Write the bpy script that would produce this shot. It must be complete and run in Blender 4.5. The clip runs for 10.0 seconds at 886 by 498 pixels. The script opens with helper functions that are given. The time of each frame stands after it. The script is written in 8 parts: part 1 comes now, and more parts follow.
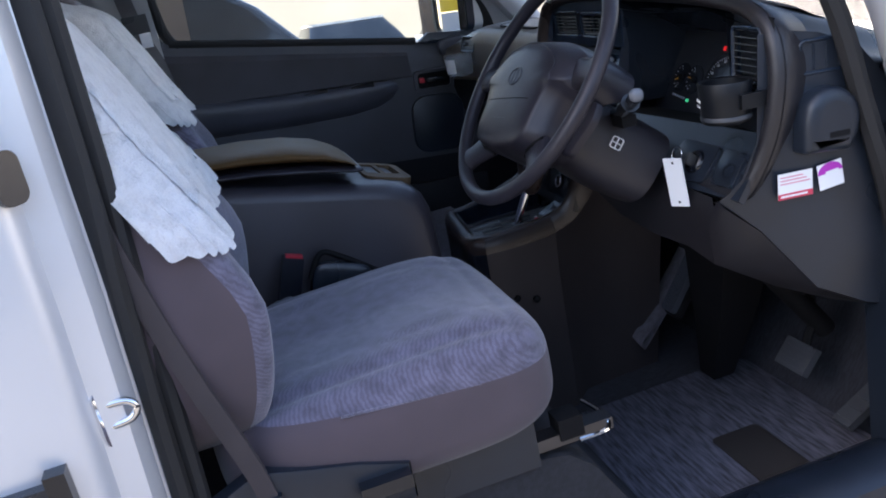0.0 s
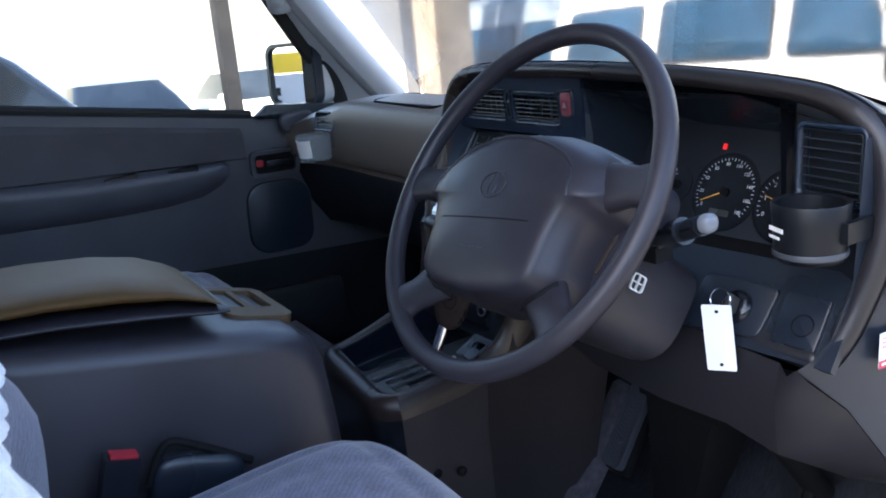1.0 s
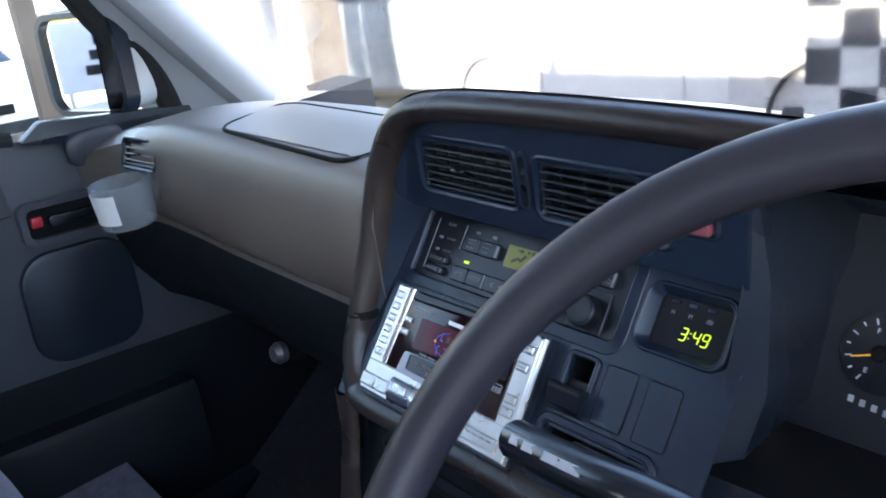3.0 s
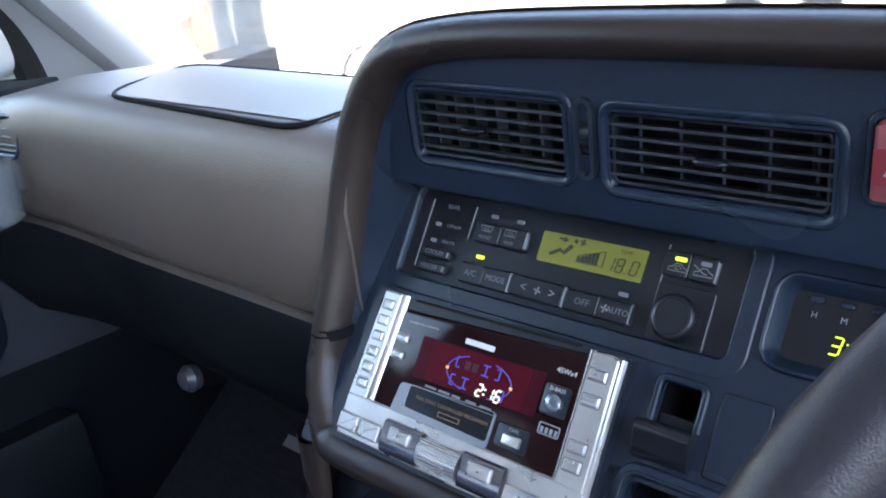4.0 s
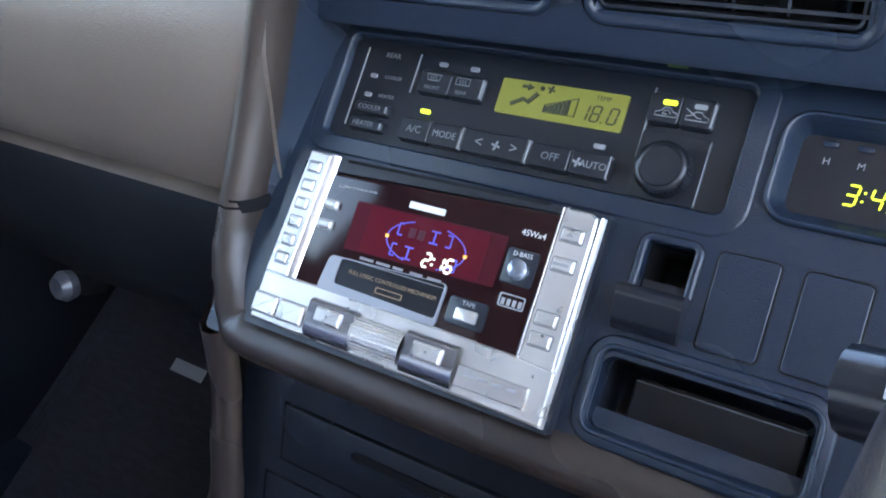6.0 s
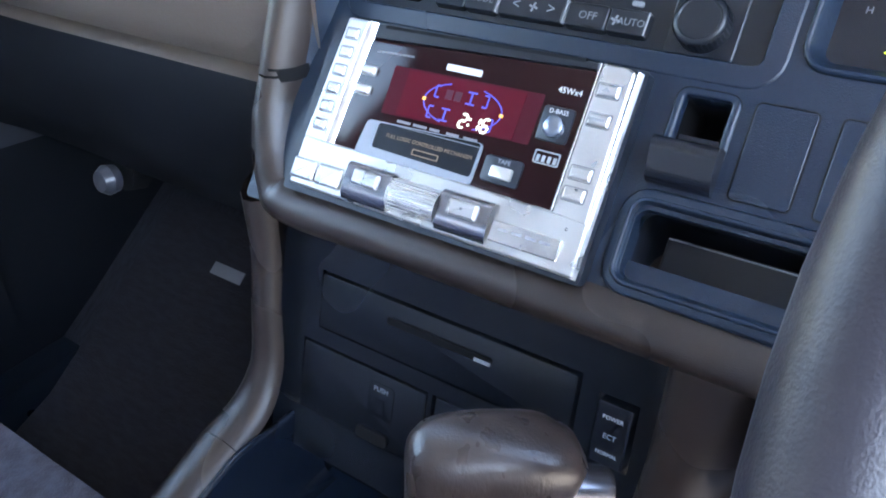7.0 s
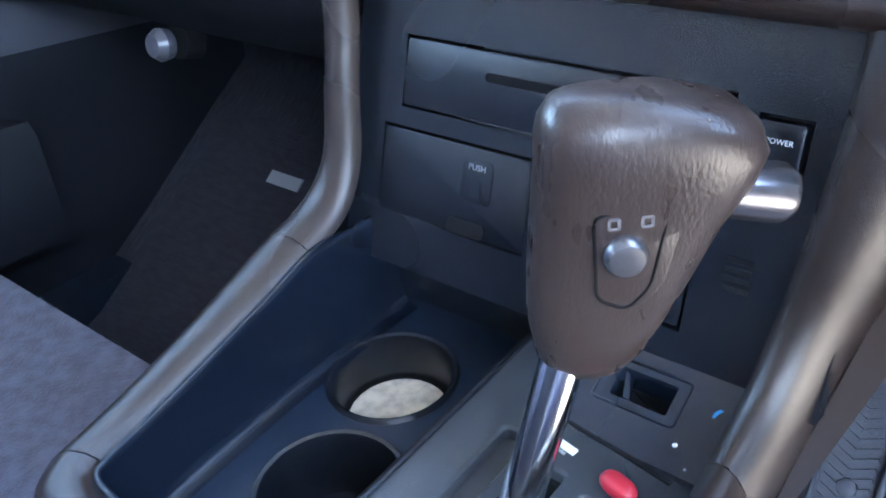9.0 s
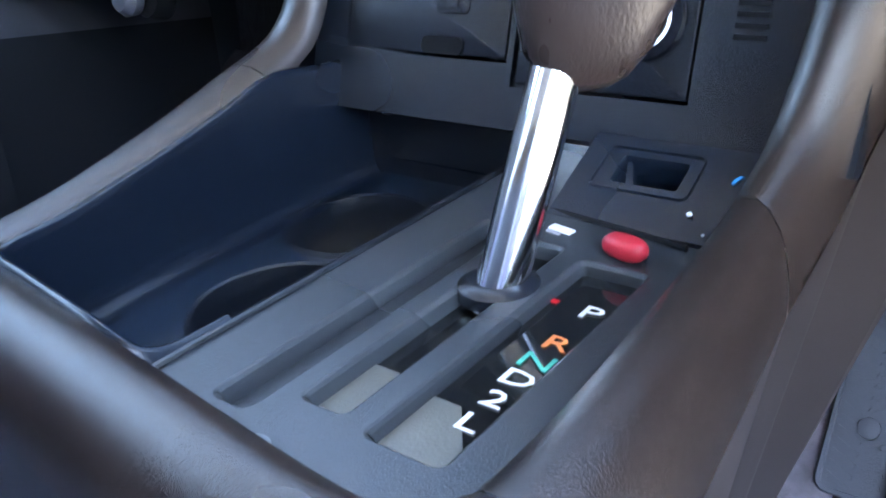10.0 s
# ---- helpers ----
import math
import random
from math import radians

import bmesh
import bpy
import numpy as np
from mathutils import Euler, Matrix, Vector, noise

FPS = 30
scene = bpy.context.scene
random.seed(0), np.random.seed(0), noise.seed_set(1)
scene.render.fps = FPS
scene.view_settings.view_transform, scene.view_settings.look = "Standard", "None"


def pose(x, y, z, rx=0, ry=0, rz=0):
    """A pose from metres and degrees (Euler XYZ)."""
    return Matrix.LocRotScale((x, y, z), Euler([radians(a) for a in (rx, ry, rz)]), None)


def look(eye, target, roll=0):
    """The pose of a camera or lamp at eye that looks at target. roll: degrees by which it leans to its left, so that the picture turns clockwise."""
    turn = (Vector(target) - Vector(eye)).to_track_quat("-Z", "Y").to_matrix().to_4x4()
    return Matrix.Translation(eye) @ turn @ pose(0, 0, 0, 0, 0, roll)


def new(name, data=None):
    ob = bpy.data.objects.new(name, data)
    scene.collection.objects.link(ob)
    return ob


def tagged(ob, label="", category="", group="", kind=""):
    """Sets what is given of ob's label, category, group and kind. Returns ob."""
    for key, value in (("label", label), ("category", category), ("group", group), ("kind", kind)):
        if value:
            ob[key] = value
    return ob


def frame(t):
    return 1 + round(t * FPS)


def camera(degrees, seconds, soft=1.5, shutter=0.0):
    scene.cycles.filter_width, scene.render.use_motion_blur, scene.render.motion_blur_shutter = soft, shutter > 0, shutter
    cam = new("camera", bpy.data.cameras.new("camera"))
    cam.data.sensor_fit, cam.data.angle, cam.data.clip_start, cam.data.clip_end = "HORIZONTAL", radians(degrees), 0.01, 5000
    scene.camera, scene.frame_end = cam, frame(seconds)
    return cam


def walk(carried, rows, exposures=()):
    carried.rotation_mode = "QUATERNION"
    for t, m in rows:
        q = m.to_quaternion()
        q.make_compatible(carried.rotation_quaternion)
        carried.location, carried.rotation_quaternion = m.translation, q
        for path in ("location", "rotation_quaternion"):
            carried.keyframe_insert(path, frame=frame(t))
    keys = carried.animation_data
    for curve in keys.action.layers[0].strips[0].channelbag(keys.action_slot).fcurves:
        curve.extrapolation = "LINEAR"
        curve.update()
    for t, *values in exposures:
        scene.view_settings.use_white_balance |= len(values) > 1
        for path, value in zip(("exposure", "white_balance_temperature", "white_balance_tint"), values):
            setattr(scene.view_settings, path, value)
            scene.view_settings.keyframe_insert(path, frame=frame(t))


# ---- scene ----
# ---- camera ----
cam = camera(54.8, 10.0, 1.8, 0.12)
# the vehicle stands a little nose-up and leaning on its springs
VEH = Matrix.Translation((0, 0.9, 0.45)) @ Vector((-0.0356, 0.0715, 0.9968)).rotation_difference(Vector((0, 0, 1))).to_matrix().to_4x4() @ Matrix.Translation((0, -0.9, -0.45))
PATH = [
    (0, (1.9054, 0.4722, 1.4871), (0.0564, 0.8995, 0.8557), -12.20),
    (0.5, (1.6021, 0.4383, 1.4894), (-0.2027, 1.0728, 0.9064), -7.74),
    (1, (1.3366, 0.4577, 1.4932), (-0.3331, 1.3963, 0.9174), -8.24),
    (1.5, (1.1165, 0.6234, 1.4985), (-0.4842, 1.6756, 0.9237), -5.92),
    (2, (0.9627, 0.7349, 1.5047), (-0.5931, 1.8118, 0.8569), -7.66),
    (2.5, (0.7857, 0.7770, 1.5282), (-0.7002, 1.8817, 0.7720), -7.61),
    (2.7, (0.7172, 0.8172, 1.5197), (-0.7761, 1.8971, 0.7425), -8.80),
    (3.8, (0.4490, 0.8690, 1.4770), (-0.8332, 2.1782, 0.6759), -9.30),
    (4, (0.4260, 0.8950, 1.4460), (-0.8256, 2.2135, 0.6123), -8.10),
    (4.5, (0.3940, 0.9110, 1.4290), (-0.6960, 2.3420, 0.5550), -5.60),
    (5, (0.3810, 0.9170, 1.4160), (-0.5963, 2.4014, 0.4987), -4.10),
    (5.2, (0.3740, 0.9080, 1.4120), (-0.5799, 2.4048, 0.4901), -3.80),
    (6.3, (0.3660, 0.9090, 1.3610), (-0.6609, 2.3009, 0.3571), -3.70),
    (6.5, (0.3660, 0.9010, 1.3610), (-0.6426, 2.2725, 0.3114), -4.00),
    (7, (0.3780, 0.8870, 1.3420), (-0.6629, 2.2018, 0.2521), -4.20),
    (7.5, (0.3730, 0.8670, 1.3160), (-0.6638, 2.1377, 0.1713), -4.10),
    (8, (0.3530, 0.8640, 1.2700), (-0.6750, 2.0590, 0.0390), -4.30),
    (8.5, (0.3480, 0.8590, 1.2450), (-0.6710, 1.9900, -0.0520), -5.20),
    (9, (0.3490, 0.8590, 1.1980), (-0.7781, 2.1101, 0.1189), -6.40),
    (9.5, (0.3600, 0.8540, 1.1210), (-0.7611, 2.2092, 0.1689), -5.90),
    (10, (0.3540, 0.8350, 1.0490), (-0.8016, 2.2306, 0.2023), -5.10),
]
EXPOSURES = [(0, 2.1, 6800, 17), (0.5, 2.4, 6850, 15), (1.5, 3.25, 6300, 12), (2.5, 3.7, 6800, 12), (4.0, 4.15, 7000, 13), (4.5, 4.6, 7300, 13), (6.5, 4.85, 7100, 12), (8.5, 5.8, 6500, 10), (10, 5.75, 6850, 11)]
walk(cam, [(t, VEH @ look(e, g, r)) for t, e, g, r in PATH], EXPOSURES)

# ---- light ----
SUN_EL, SUN_AZ = radians(42), radians(170)   # azimuth of the sun, clockwise from +y
world = bpy.data.worlds.new("sky")
scene.world = world
world.use_nodes = True
wn = world.node_tree.nodes
sky = wn.new("ShaderNodeTexSky")
sky.sky_type, sky.sun_disc = "NISHITA", False
sky.sun_elevation, sky.sun_rotation = SUN_EL, SUN_AZ
world.node_tree.links.new(sky.outputs[0], wn["Background"].inputs[0])
wn["Background"].inputs[1].default_value = 0.15
sun = new("sun", bpy.data.lights.new("sun", "SUN"))
sun.data.energy, sun.data.angle, sun.data.color = 5.0, radians(0.5), (1.0, 0.93, 0.82)
sun_way = Vector((math.sin(SUN_AZ) * math.cos(SUN_EL), math.cos(SUN_AZ) * math.cos(SUN_EL), math.sin(SUN_EL)))
sun.matrix_world = Matrix.Translation(sun_way * 30) @ sun_way.to_track_quat("Z", "Y").to_matrix().to_4x4()

from mathutils.bvhtree import BVHTree
# ---- builders ----
BASIS = {}
PLACE = [VEH]   # frame in which things are built: the vehicle, later the yard


def thing(name, at, label, category, group="", kind=""):
    ob = new(name)
    ob.empty_display_size = 0.05
    ob.matrix_basis = Matrix.Translation(PLACE[0] @ Vector(at))
    BASIS[ob] = ob.matrix_basis.copy()
    return tagged(ob, label, category, group, kind)


def part(name, bm, material, parent=None, label="", smooth=40, sharp=True):
    """One mesh object out of a bmesh in world coordinates, under a thing or a part."""
    bmesh.ops.recalc_face_normals(bm, faces=bm.faces)
    bm.transform(PLACE[0])
    me = bpy.data.meshes.new(name)
    bm.to_mesh(me)
    bm.free()
    if smooth:
        me.polygons.foreach_set("use_smooth", [True] * len(me.polygons))
        if sharp:
            me.set_sharp_from_angle(angle=radians(smooth))
    ob = new(name, me)
    for m in (material if isinstance(material, (list, tuple)) else [material]):
        me.materials.append(m)
    if parent:
        ob.parent = parent
        if parent in BASIS:
            ob.matrix_parent_inverse = BASIS[parent].inverted()
    return tagged(ob, label)


def mesh_thing(name, bm, material, label, category, group="", kind="", smooth=40):
    return tagged(part(name, bm, material, None, label, smooth), label, category, group, kind)


def frame_of(o, ux, uy):
    """The matrix of a local frame: origin, local x, local y; z is their cross product."""
    x = Vector(ux).normalized()
    z = x.cross(Vector(uy)).normalized()
    y = z.cross(x)
    m = Matrix((x, y, z)).transposed().to_4x4()
    m.translation = Vector(o)
    return m


def bevelled(bm, r, seg=2, sharper=25):
    if r > 0:
        es = [e for e in bm.edges if len(e.link_faces) == 2 and e.calc_face_angle(0) > radians(sharper)]
        bmesh.ops.bevel(bm, geom=es, offset=r, segments=seg, profile=0.5, affect="EDGES", clamp_overlap=True)
    return bm


def box(x0, x1, y0, y1, z0, z1, r=0.0, m=None, bm=None, seg=2):
    b = bmesh.new()
    v = [b.verts.new((x, y, z)) for z in (z0, z1) for x, y in ((x0, y0), (x1, y0), (x1, y1), (x0, y1))]
    for f in ((3, 2, 1, 0), (4, 5, 6, 7), (0, 1, 5, 4), (1, 2, 6, 5), (2, 3, 7, 6), (3, 0, 4, 7)):
        b.faces.new([v[i] for i in f])
    bevelled(b, r, seg)
    return added(bm, b, m)


def added(bm, b, m=None):
    if m is not None:
        b.transform(m)
    if bm is None:
        return b
    me = bpy.data.meshes.new("join")
    b.to_mesh(me)
    b.free()
    bm.from_mesh(me)
    bpy.data.meshes.remove(me)
    return bm


def prism(poly, z0, z1, r=0.0, m=None, bm=None, seg=2):
    b = bmesh.new()
    lo = [b.verts.new((x, y, z0)) for x, y in poly]
    hi = [b.verts.new((x, y, z1)) for x, y in poly]
    b.faces.new(lo[::-1])
    b.faces.new(hi)
    n = len(poly)
    for i in range(n):
        b.faces.new((lo[i], lo[(i + 1) % n], hi[(i + 1) % n], hi[i]))
    bmesh.ops.recalc_face_normals(b, faces=b.faces)
    if r:
        es = [e for e in b.edges if abs(e.verts[0].co.z - z1) < 1e-6 and abs(e.verts[1].co.z - z1) < 1e-6]
        bmesh.ops.bevel(b, geom=es, offset=r, segments=seg, profile=0.5, affect="EDGES", clamp_overlap=True)
    return added(bm, b, m)


def rrect(x0, x1, y0, y1, r, n=4):
    """A rectangle with round corners, as a polygon."""
    pts = []
    for cx, cy, a in ((x1 - r, y1 - r, 0), (x0 + r, y1 - r, 90), (x0 + r, y0 + r, 180), (x1 - r, y0 + r, 270)):
        for i in range(n + 1):
            t = radians(a + 90 * i / n)
            pts.append((cx + r * math.cos(t), cy + r * math.sin(t)))
    return pts


def quad_poly(c, r=0.0, n=4):
    """A polygon with its corners rounded by r."""
    if r <= 0:
        return list(c)
    pts = []
    k = len(c)
    for i in range(k):
        p, a, b = Vector(c[i]), Vector(c[i - 1]), Vector(c[(i + 1) % k])
        pa, pb = p + (a - p).normalized() * r, p + (b - p).normalized() * r
        for j in range(n + 1):
            t = j / n
            q = pa * (1 - t) ** 2 + p * 2 * t * (1 - t) + pb * t * t
            pts.append((q.x, q.y))
    return pts


def ring_plate(outer, inner, z0, z1, m=None, bm=None):
    """A flat ring between two polygons with the same number of corners, z0 to z1."""
    b = bmesh.new()
    n = len(outer)
    rows = [[b.verts.new((x, y, z)) for x, y in poly] for poly, z in ((outer, z0), (outer, z1), (inner, z1), (inner, z0))]
    for i in range(n):
        j = (i + 1) % n
        for a, c in ((0, 1), (1, 2), (2, 3), (3, 0)):
            b.faces.new((rows[a][i], rows[a][j], rows[c][j], rows[c][i]))
    return added(bm, b, m)


def holed(x0, x1, y0, y1, holes, z0, z1, m=None, bm=None):
    """A plate with rectangular holes through it."""
    xs = sorted({x0, x1, *[h[0] for h in holes], *[h[1] for h in holes]})
    ys = sorted({y0, y1, *[h[2] for h in holes], *[h[3] for h in holes]})
    xs, ys = [v for v in xs if x0 <= v <= x1], [v for v in ys if y0 <= v <= y1]
    solid = {}
    for i in range(len(xs) - 1):
        for j in range(len(ys) - 1):
            cx, cy = (xs[i] + xs[i + 1]) / 2, (ys[j] + ys[j + 1]) / 2
            solid[i, j] = not any(h[0] < cx < h[1] and h[2] < cy < h[3] for h in holes)
    b = bmesh.new()
    vs = {}

    def v(i, j, k):
        if (i, j, k) not in vs:
            vs[i, j, k] = b.verts.new((xs[i], ys[j], (z0, z1)[k]))
        return vs[i, j, k]
    for (i, j), on in solid.items():
        if not on:
            continue
        b.faces.new((v(i, j, 1), v(i + 1, j, 1), v(i + 1, j + 1, 1), v(i, j + 1, 1)))
        b.faces.new((v(i, j + 1, 0), v(i + 1, j + 1, 0), v(i + 1, j, 0), v(i, j, 0)))
        for di, dj, p, q in ((-1, 0, (0, 0), (0, 1)), (1, 0, (1, 1), (1, 0)), (0, -1, (1, 0), (0, 0)), (0, 1, (0, 1), (1, 1))):
            if not solid.get((i + di, j + dj), False):
                b.faces.new((v(i + p[0], j + p[1], 0), v(i + q[0], j + q[1], 0), v(i + q[0], j + q[1], 1), v(i + p[0], j + p[1], 1)))
    return added(bm, b, m)


def loft(rows, closed=False, caps=False, bm=None, m=None):
    """Quads between rows of points with the same count. closed: each row is a loop."""
    b = bmesh.new()
    vs = [[b.verts.new(p) for p in r] for r in rows]
    n = len(rows[0])
    for a, c in zip(vs, vs[1:]):
        for i in range(n if closed else n - 1):
            j = (i + 1) % n
            b.faces.new((a[i], a[j], c[j], c[i]))
    if caps:
        b.faces.new(vs[0][::-1])
        b.faces.new(vs[-1])
    return added(bm, b, m)


def smooth_path(pts, per=6, closed=False):
    """Points along a smooth line through pts."""
    p = [Vector(q) for q in pts]
    n = len(p)
    res = []
    for i in range(n if closed else n - 1):
        a, b, c, d = (p[(i - 1) % n], p[i], p[(i + 1) % n], p[(i + 2) % n]) if closed else (p[max(i - 1, 0)], p[i], p[i + 1], p[min(i + 2, n - 1)])
        for k in range(per):
            t = k / per
            res.append(0.5 * ((2 * b) + (c - a) * t + (2 * a - 5 * b + 4 * c - d) * t * t + (3 * b - a - 3 * c + d) * t ** 3))
    if not closed:
        res.append(p[-1])
    return res


def tube(pts, r, n=10, closed=False, bm=None, flat=1.0, up=(0, 0, 1), caps=True):
    """A tube along pts; r a number or one for each point; flat squeezes it along up."""
    pts = [Vector(p) for p in pts]
    rows = []
    k = len(pts)
    for i, p in enumerate(pts):
        d = (pts[(i + 1) % k] - pts[i - 1]) if closed else (pts[min(i + 1, k - 1)] - pts[max(i - 1, 0)])
        d.normalize()
        s = d.cross(Vector(up))
        s = s.normalized() if s.length > 1e-4 else d.orthogonal().normalized()
        w = s.cross(d).normalized()
        ri = r[i] if isinstance(r, (list, tuple)) else r
        rows.append([p + s * ri * math.cos(a) + w * ri * flat * math.sin(a) for a in [2 * math.pi * j / n for j in range(n)]])
    if closed:
        rows.append(rows[0])
        b = loft(rows, True)
        bmesh.ops.remove_doubles(b, verts=b.verts, dist=1e-6)
        return added(bm, b)
    return loft(rows, True, caps, bm)


def lathe(profile, n=32, m=None, bm=None, caps=True):
    """A turned body: profile of (radius, height) about the local z axis."""
    b = bmesh.new()
    rows = [[b.verts.new((r * math.cos(2 * math.pi * i / n), r * math.sin(2 * math.pi * i / n), h)) for i in range(n)] for r, h in profile]
    for a, c in zip(rows, rows[1:]):
        for i in range(n):
            j = (i + 1) % n
            b.faces.new((a[i], a[j], c[j], c[i]))
    if caps and profile[0][0] > 1e-5:
        b.faces.new(rows[0][::-1])
    if caps and profile[-1][0] > 1e-5:
        b.faces.new(rows[-1])
    bmesh.ops.remove_doubles(b, verts=b.verts, dist=1e-6)
    return added(bm, b, m)


def blob(half, e=0.5, nu=40, nv=24, warp=None, m=None, bm=None, ez=None):
    """A rounded box (superellipsoid): half sizes, e towards 0 is boxier; warp bends each point."""
    b = bmesh.new()
    ez = ez or e

    def f(c, p):
        return math.copysign(abs(c) ** p, c)
    rows = []
    for j in range(nv + 1):
        t = -math.pi / 2 + math.pi * j / nv
        row = []
        for i in range(nu):
            a = 2 * math.pi * i / nu
            ct = f(math.cos(t), ez) if 0 < j < nv else 0.0
            p = Vector((half[0] * ct * f(math.cos(a), e), half[1] * ct * f(math.sin(a), e), half[2] * f(math.sin(t), ez)))
            row.append(b.verts.new(warp(p) if warp else p))
        rows.append(row)
    for r, q in zip(rows, rows[1:]):
        for i in range(nu):
            j = (i + 1) % nu
            b.faces.new((r[i], r[j], q[j], q[i]))
    bmesh.ops.remove_doubles(b, verts=b.verts, dist=1e-6)
    return added(bm, b, m)


def offset(poly, d):
    """A counterclockwise outline moved inwards by d."""
    n = len(poly)
    out = []
    for i in range(n):
        a, c = Vector(poly[i - 1]), Vector(poly[(i + 1) % n])
        t = (c - a).normalized()
        out.append((poly[i][0] - t.y * d, poly[i][1] + t.x * d))
    return out


def stepped(poly, steps, m=None, floor=False, bm=None):
    """A moulded edge: the outline at each (inset, height); floor closes the last one."""
    b = bmesh.new()
    rows = [[b.verts.new((x, y, z)) for x, y in offset(poly, d)] for d, z in steps]
    n = len(poly)
    for r, q in zip(rows, rows[1:]):
        for i in range(n):
            j = (i + 1) % n
            b.faces.new((r[i], r[j], q[j], q[i]))
    if floor:
        b.faces.new([b.verts.new(v.co) for v in rows[-1]])
    return added(bm, b, m)


def pierced(outer, holes, z=0.0, m=None, bm=None):
    """A flat sheet with openings of any outline."""
    b = bmesh.new()
    es = []
    for loop in (outer, *holes):
        vs = [b.verts.new((x, y, z)) for x, y in loop]
        es += [b.edges.new((vs[i - 1], vs[i])) for i in range(len(vs))]
    bmesh.ops.triangle_fill(b, use_beauty=True, use_dissolve=False, edges=es)
    return added(bm, b, m)


SEVEN = {"0": "abcdef", "1": "bc", "2": "abged", "3": "abgcd", "4": "fgbc", "6": "afgedc", "8": "abcdefg", "9": "abcdfg"}
def seven(name, text, h, m, material, parent, bold=0.13):
    """Slanted seven-segment digits, their middle at the frame m."""
    b = bmesh.new()
    w, t, x = 0.52 * h, bold * h, 0.0
    spots = []
    for c in text:
        spots.append((c, x))
        x += 0.34 * h if c in ":." else 0.80 * h
    mid = (x - 0.28 * h) / 2
    lean = Matrix(((1, 0.14, 0, 0), (0, 1, 0, 0), (0, 0, 1, 0), (0, 0, 0, 1)))
    bars = {"a": (0, h, w, h), "g": (0, h / 2, w, h / 2), "d": (0, 0, w, 0), "f": (0, h / 2, 0, h), "b": (w, h / 2, w, h), "e": (0, 0, 0, h / 2), "c": (w, 0, w, h / 2)}
    for c, x0 in spots:
        at = m @ lean @ pose(x0 - mid, -h / 2, 0)
        if c in ":.":
            for y in ((0.28 * h, 0.72 * h) if c == ":" else (0.0,)):
                box(-t / 2, t / 2, y - t / 2, y + t / 2, 0, 0.0003, 0, at, b)
            continue
        for k in SEVEN[c]:
            ax, ay, bx_, by = bars[k]
            g = t * 0.62
            if ay == by:
                poly = [(ax + g * 0.3, ay), (ax + g, ay - t / 2), (bx_ - g, ay - t / 2), (bx_ - g * 0.3, ay), (bx_ - g, ay + t / 2), (ax + g, ay + t / 2)]
            else:
                poly = [(ax, ay + g * 0.3), (ax + t / 2, ay + g), (ax + t / 2, by - g), (ax, by - g * 0.3), (ax - t / 2, by - g), (ax - t / 2, ay + g)]
            prism(poly, 0, 0.0003, 0, at, b)
    return part(name, b, material, parent, "", 0)


def taken(bm, keep):
    """Splits a bmesh: returns the faces for which keep(centre, normal) holds as a new bmesh, and leaves the rest."""
    bm.normal_update()
    away = [f for f in bm.faces if not keep(f.calc_center_median(), f.normal)]
    other = bm.copy()
    bm.faces.ensure_lookup_table()
    other.faces.ensure_lookup_table()
    idx = {f.index for f in away}
    bmesh.ops.delete(other, geom=[f for f in other.faces if f.index in idx], context="FACES")
    bmesh.ops.delete(bm, geom=[f for f in bm.faces if f.index not in idx], context="FACES")
    return other


def words(name, text, size, m, material, parent, bold=0.0):
    """Raised lettering, its middle at the frame m."""
    cu = bpy.data.curves.new(name, "FONT")
    cu.body, cu.size, cu.align_x, cu.align_y = text, size, "CENTER", "CENTER"
    cu.offset, cu.extrude, cu.resolution_u = bold, size * 0.02, 2
    tmp = bpy.data.objects.new("lettering", cu)
    me = bpy.data.meshes.new_from_object(tmp)
    bpy.data.objects.remove(tmp)
    bpy.data.curves.remove(cu)
    me.transform(PLACE[0] @ m)
    ob = new(name, me)
    me.materials.append(material)
    ob.parent = parent
    if parent in BASIS:
        ob.matrix_parent_inverse = BASIS[parent].inverted()
    return ob


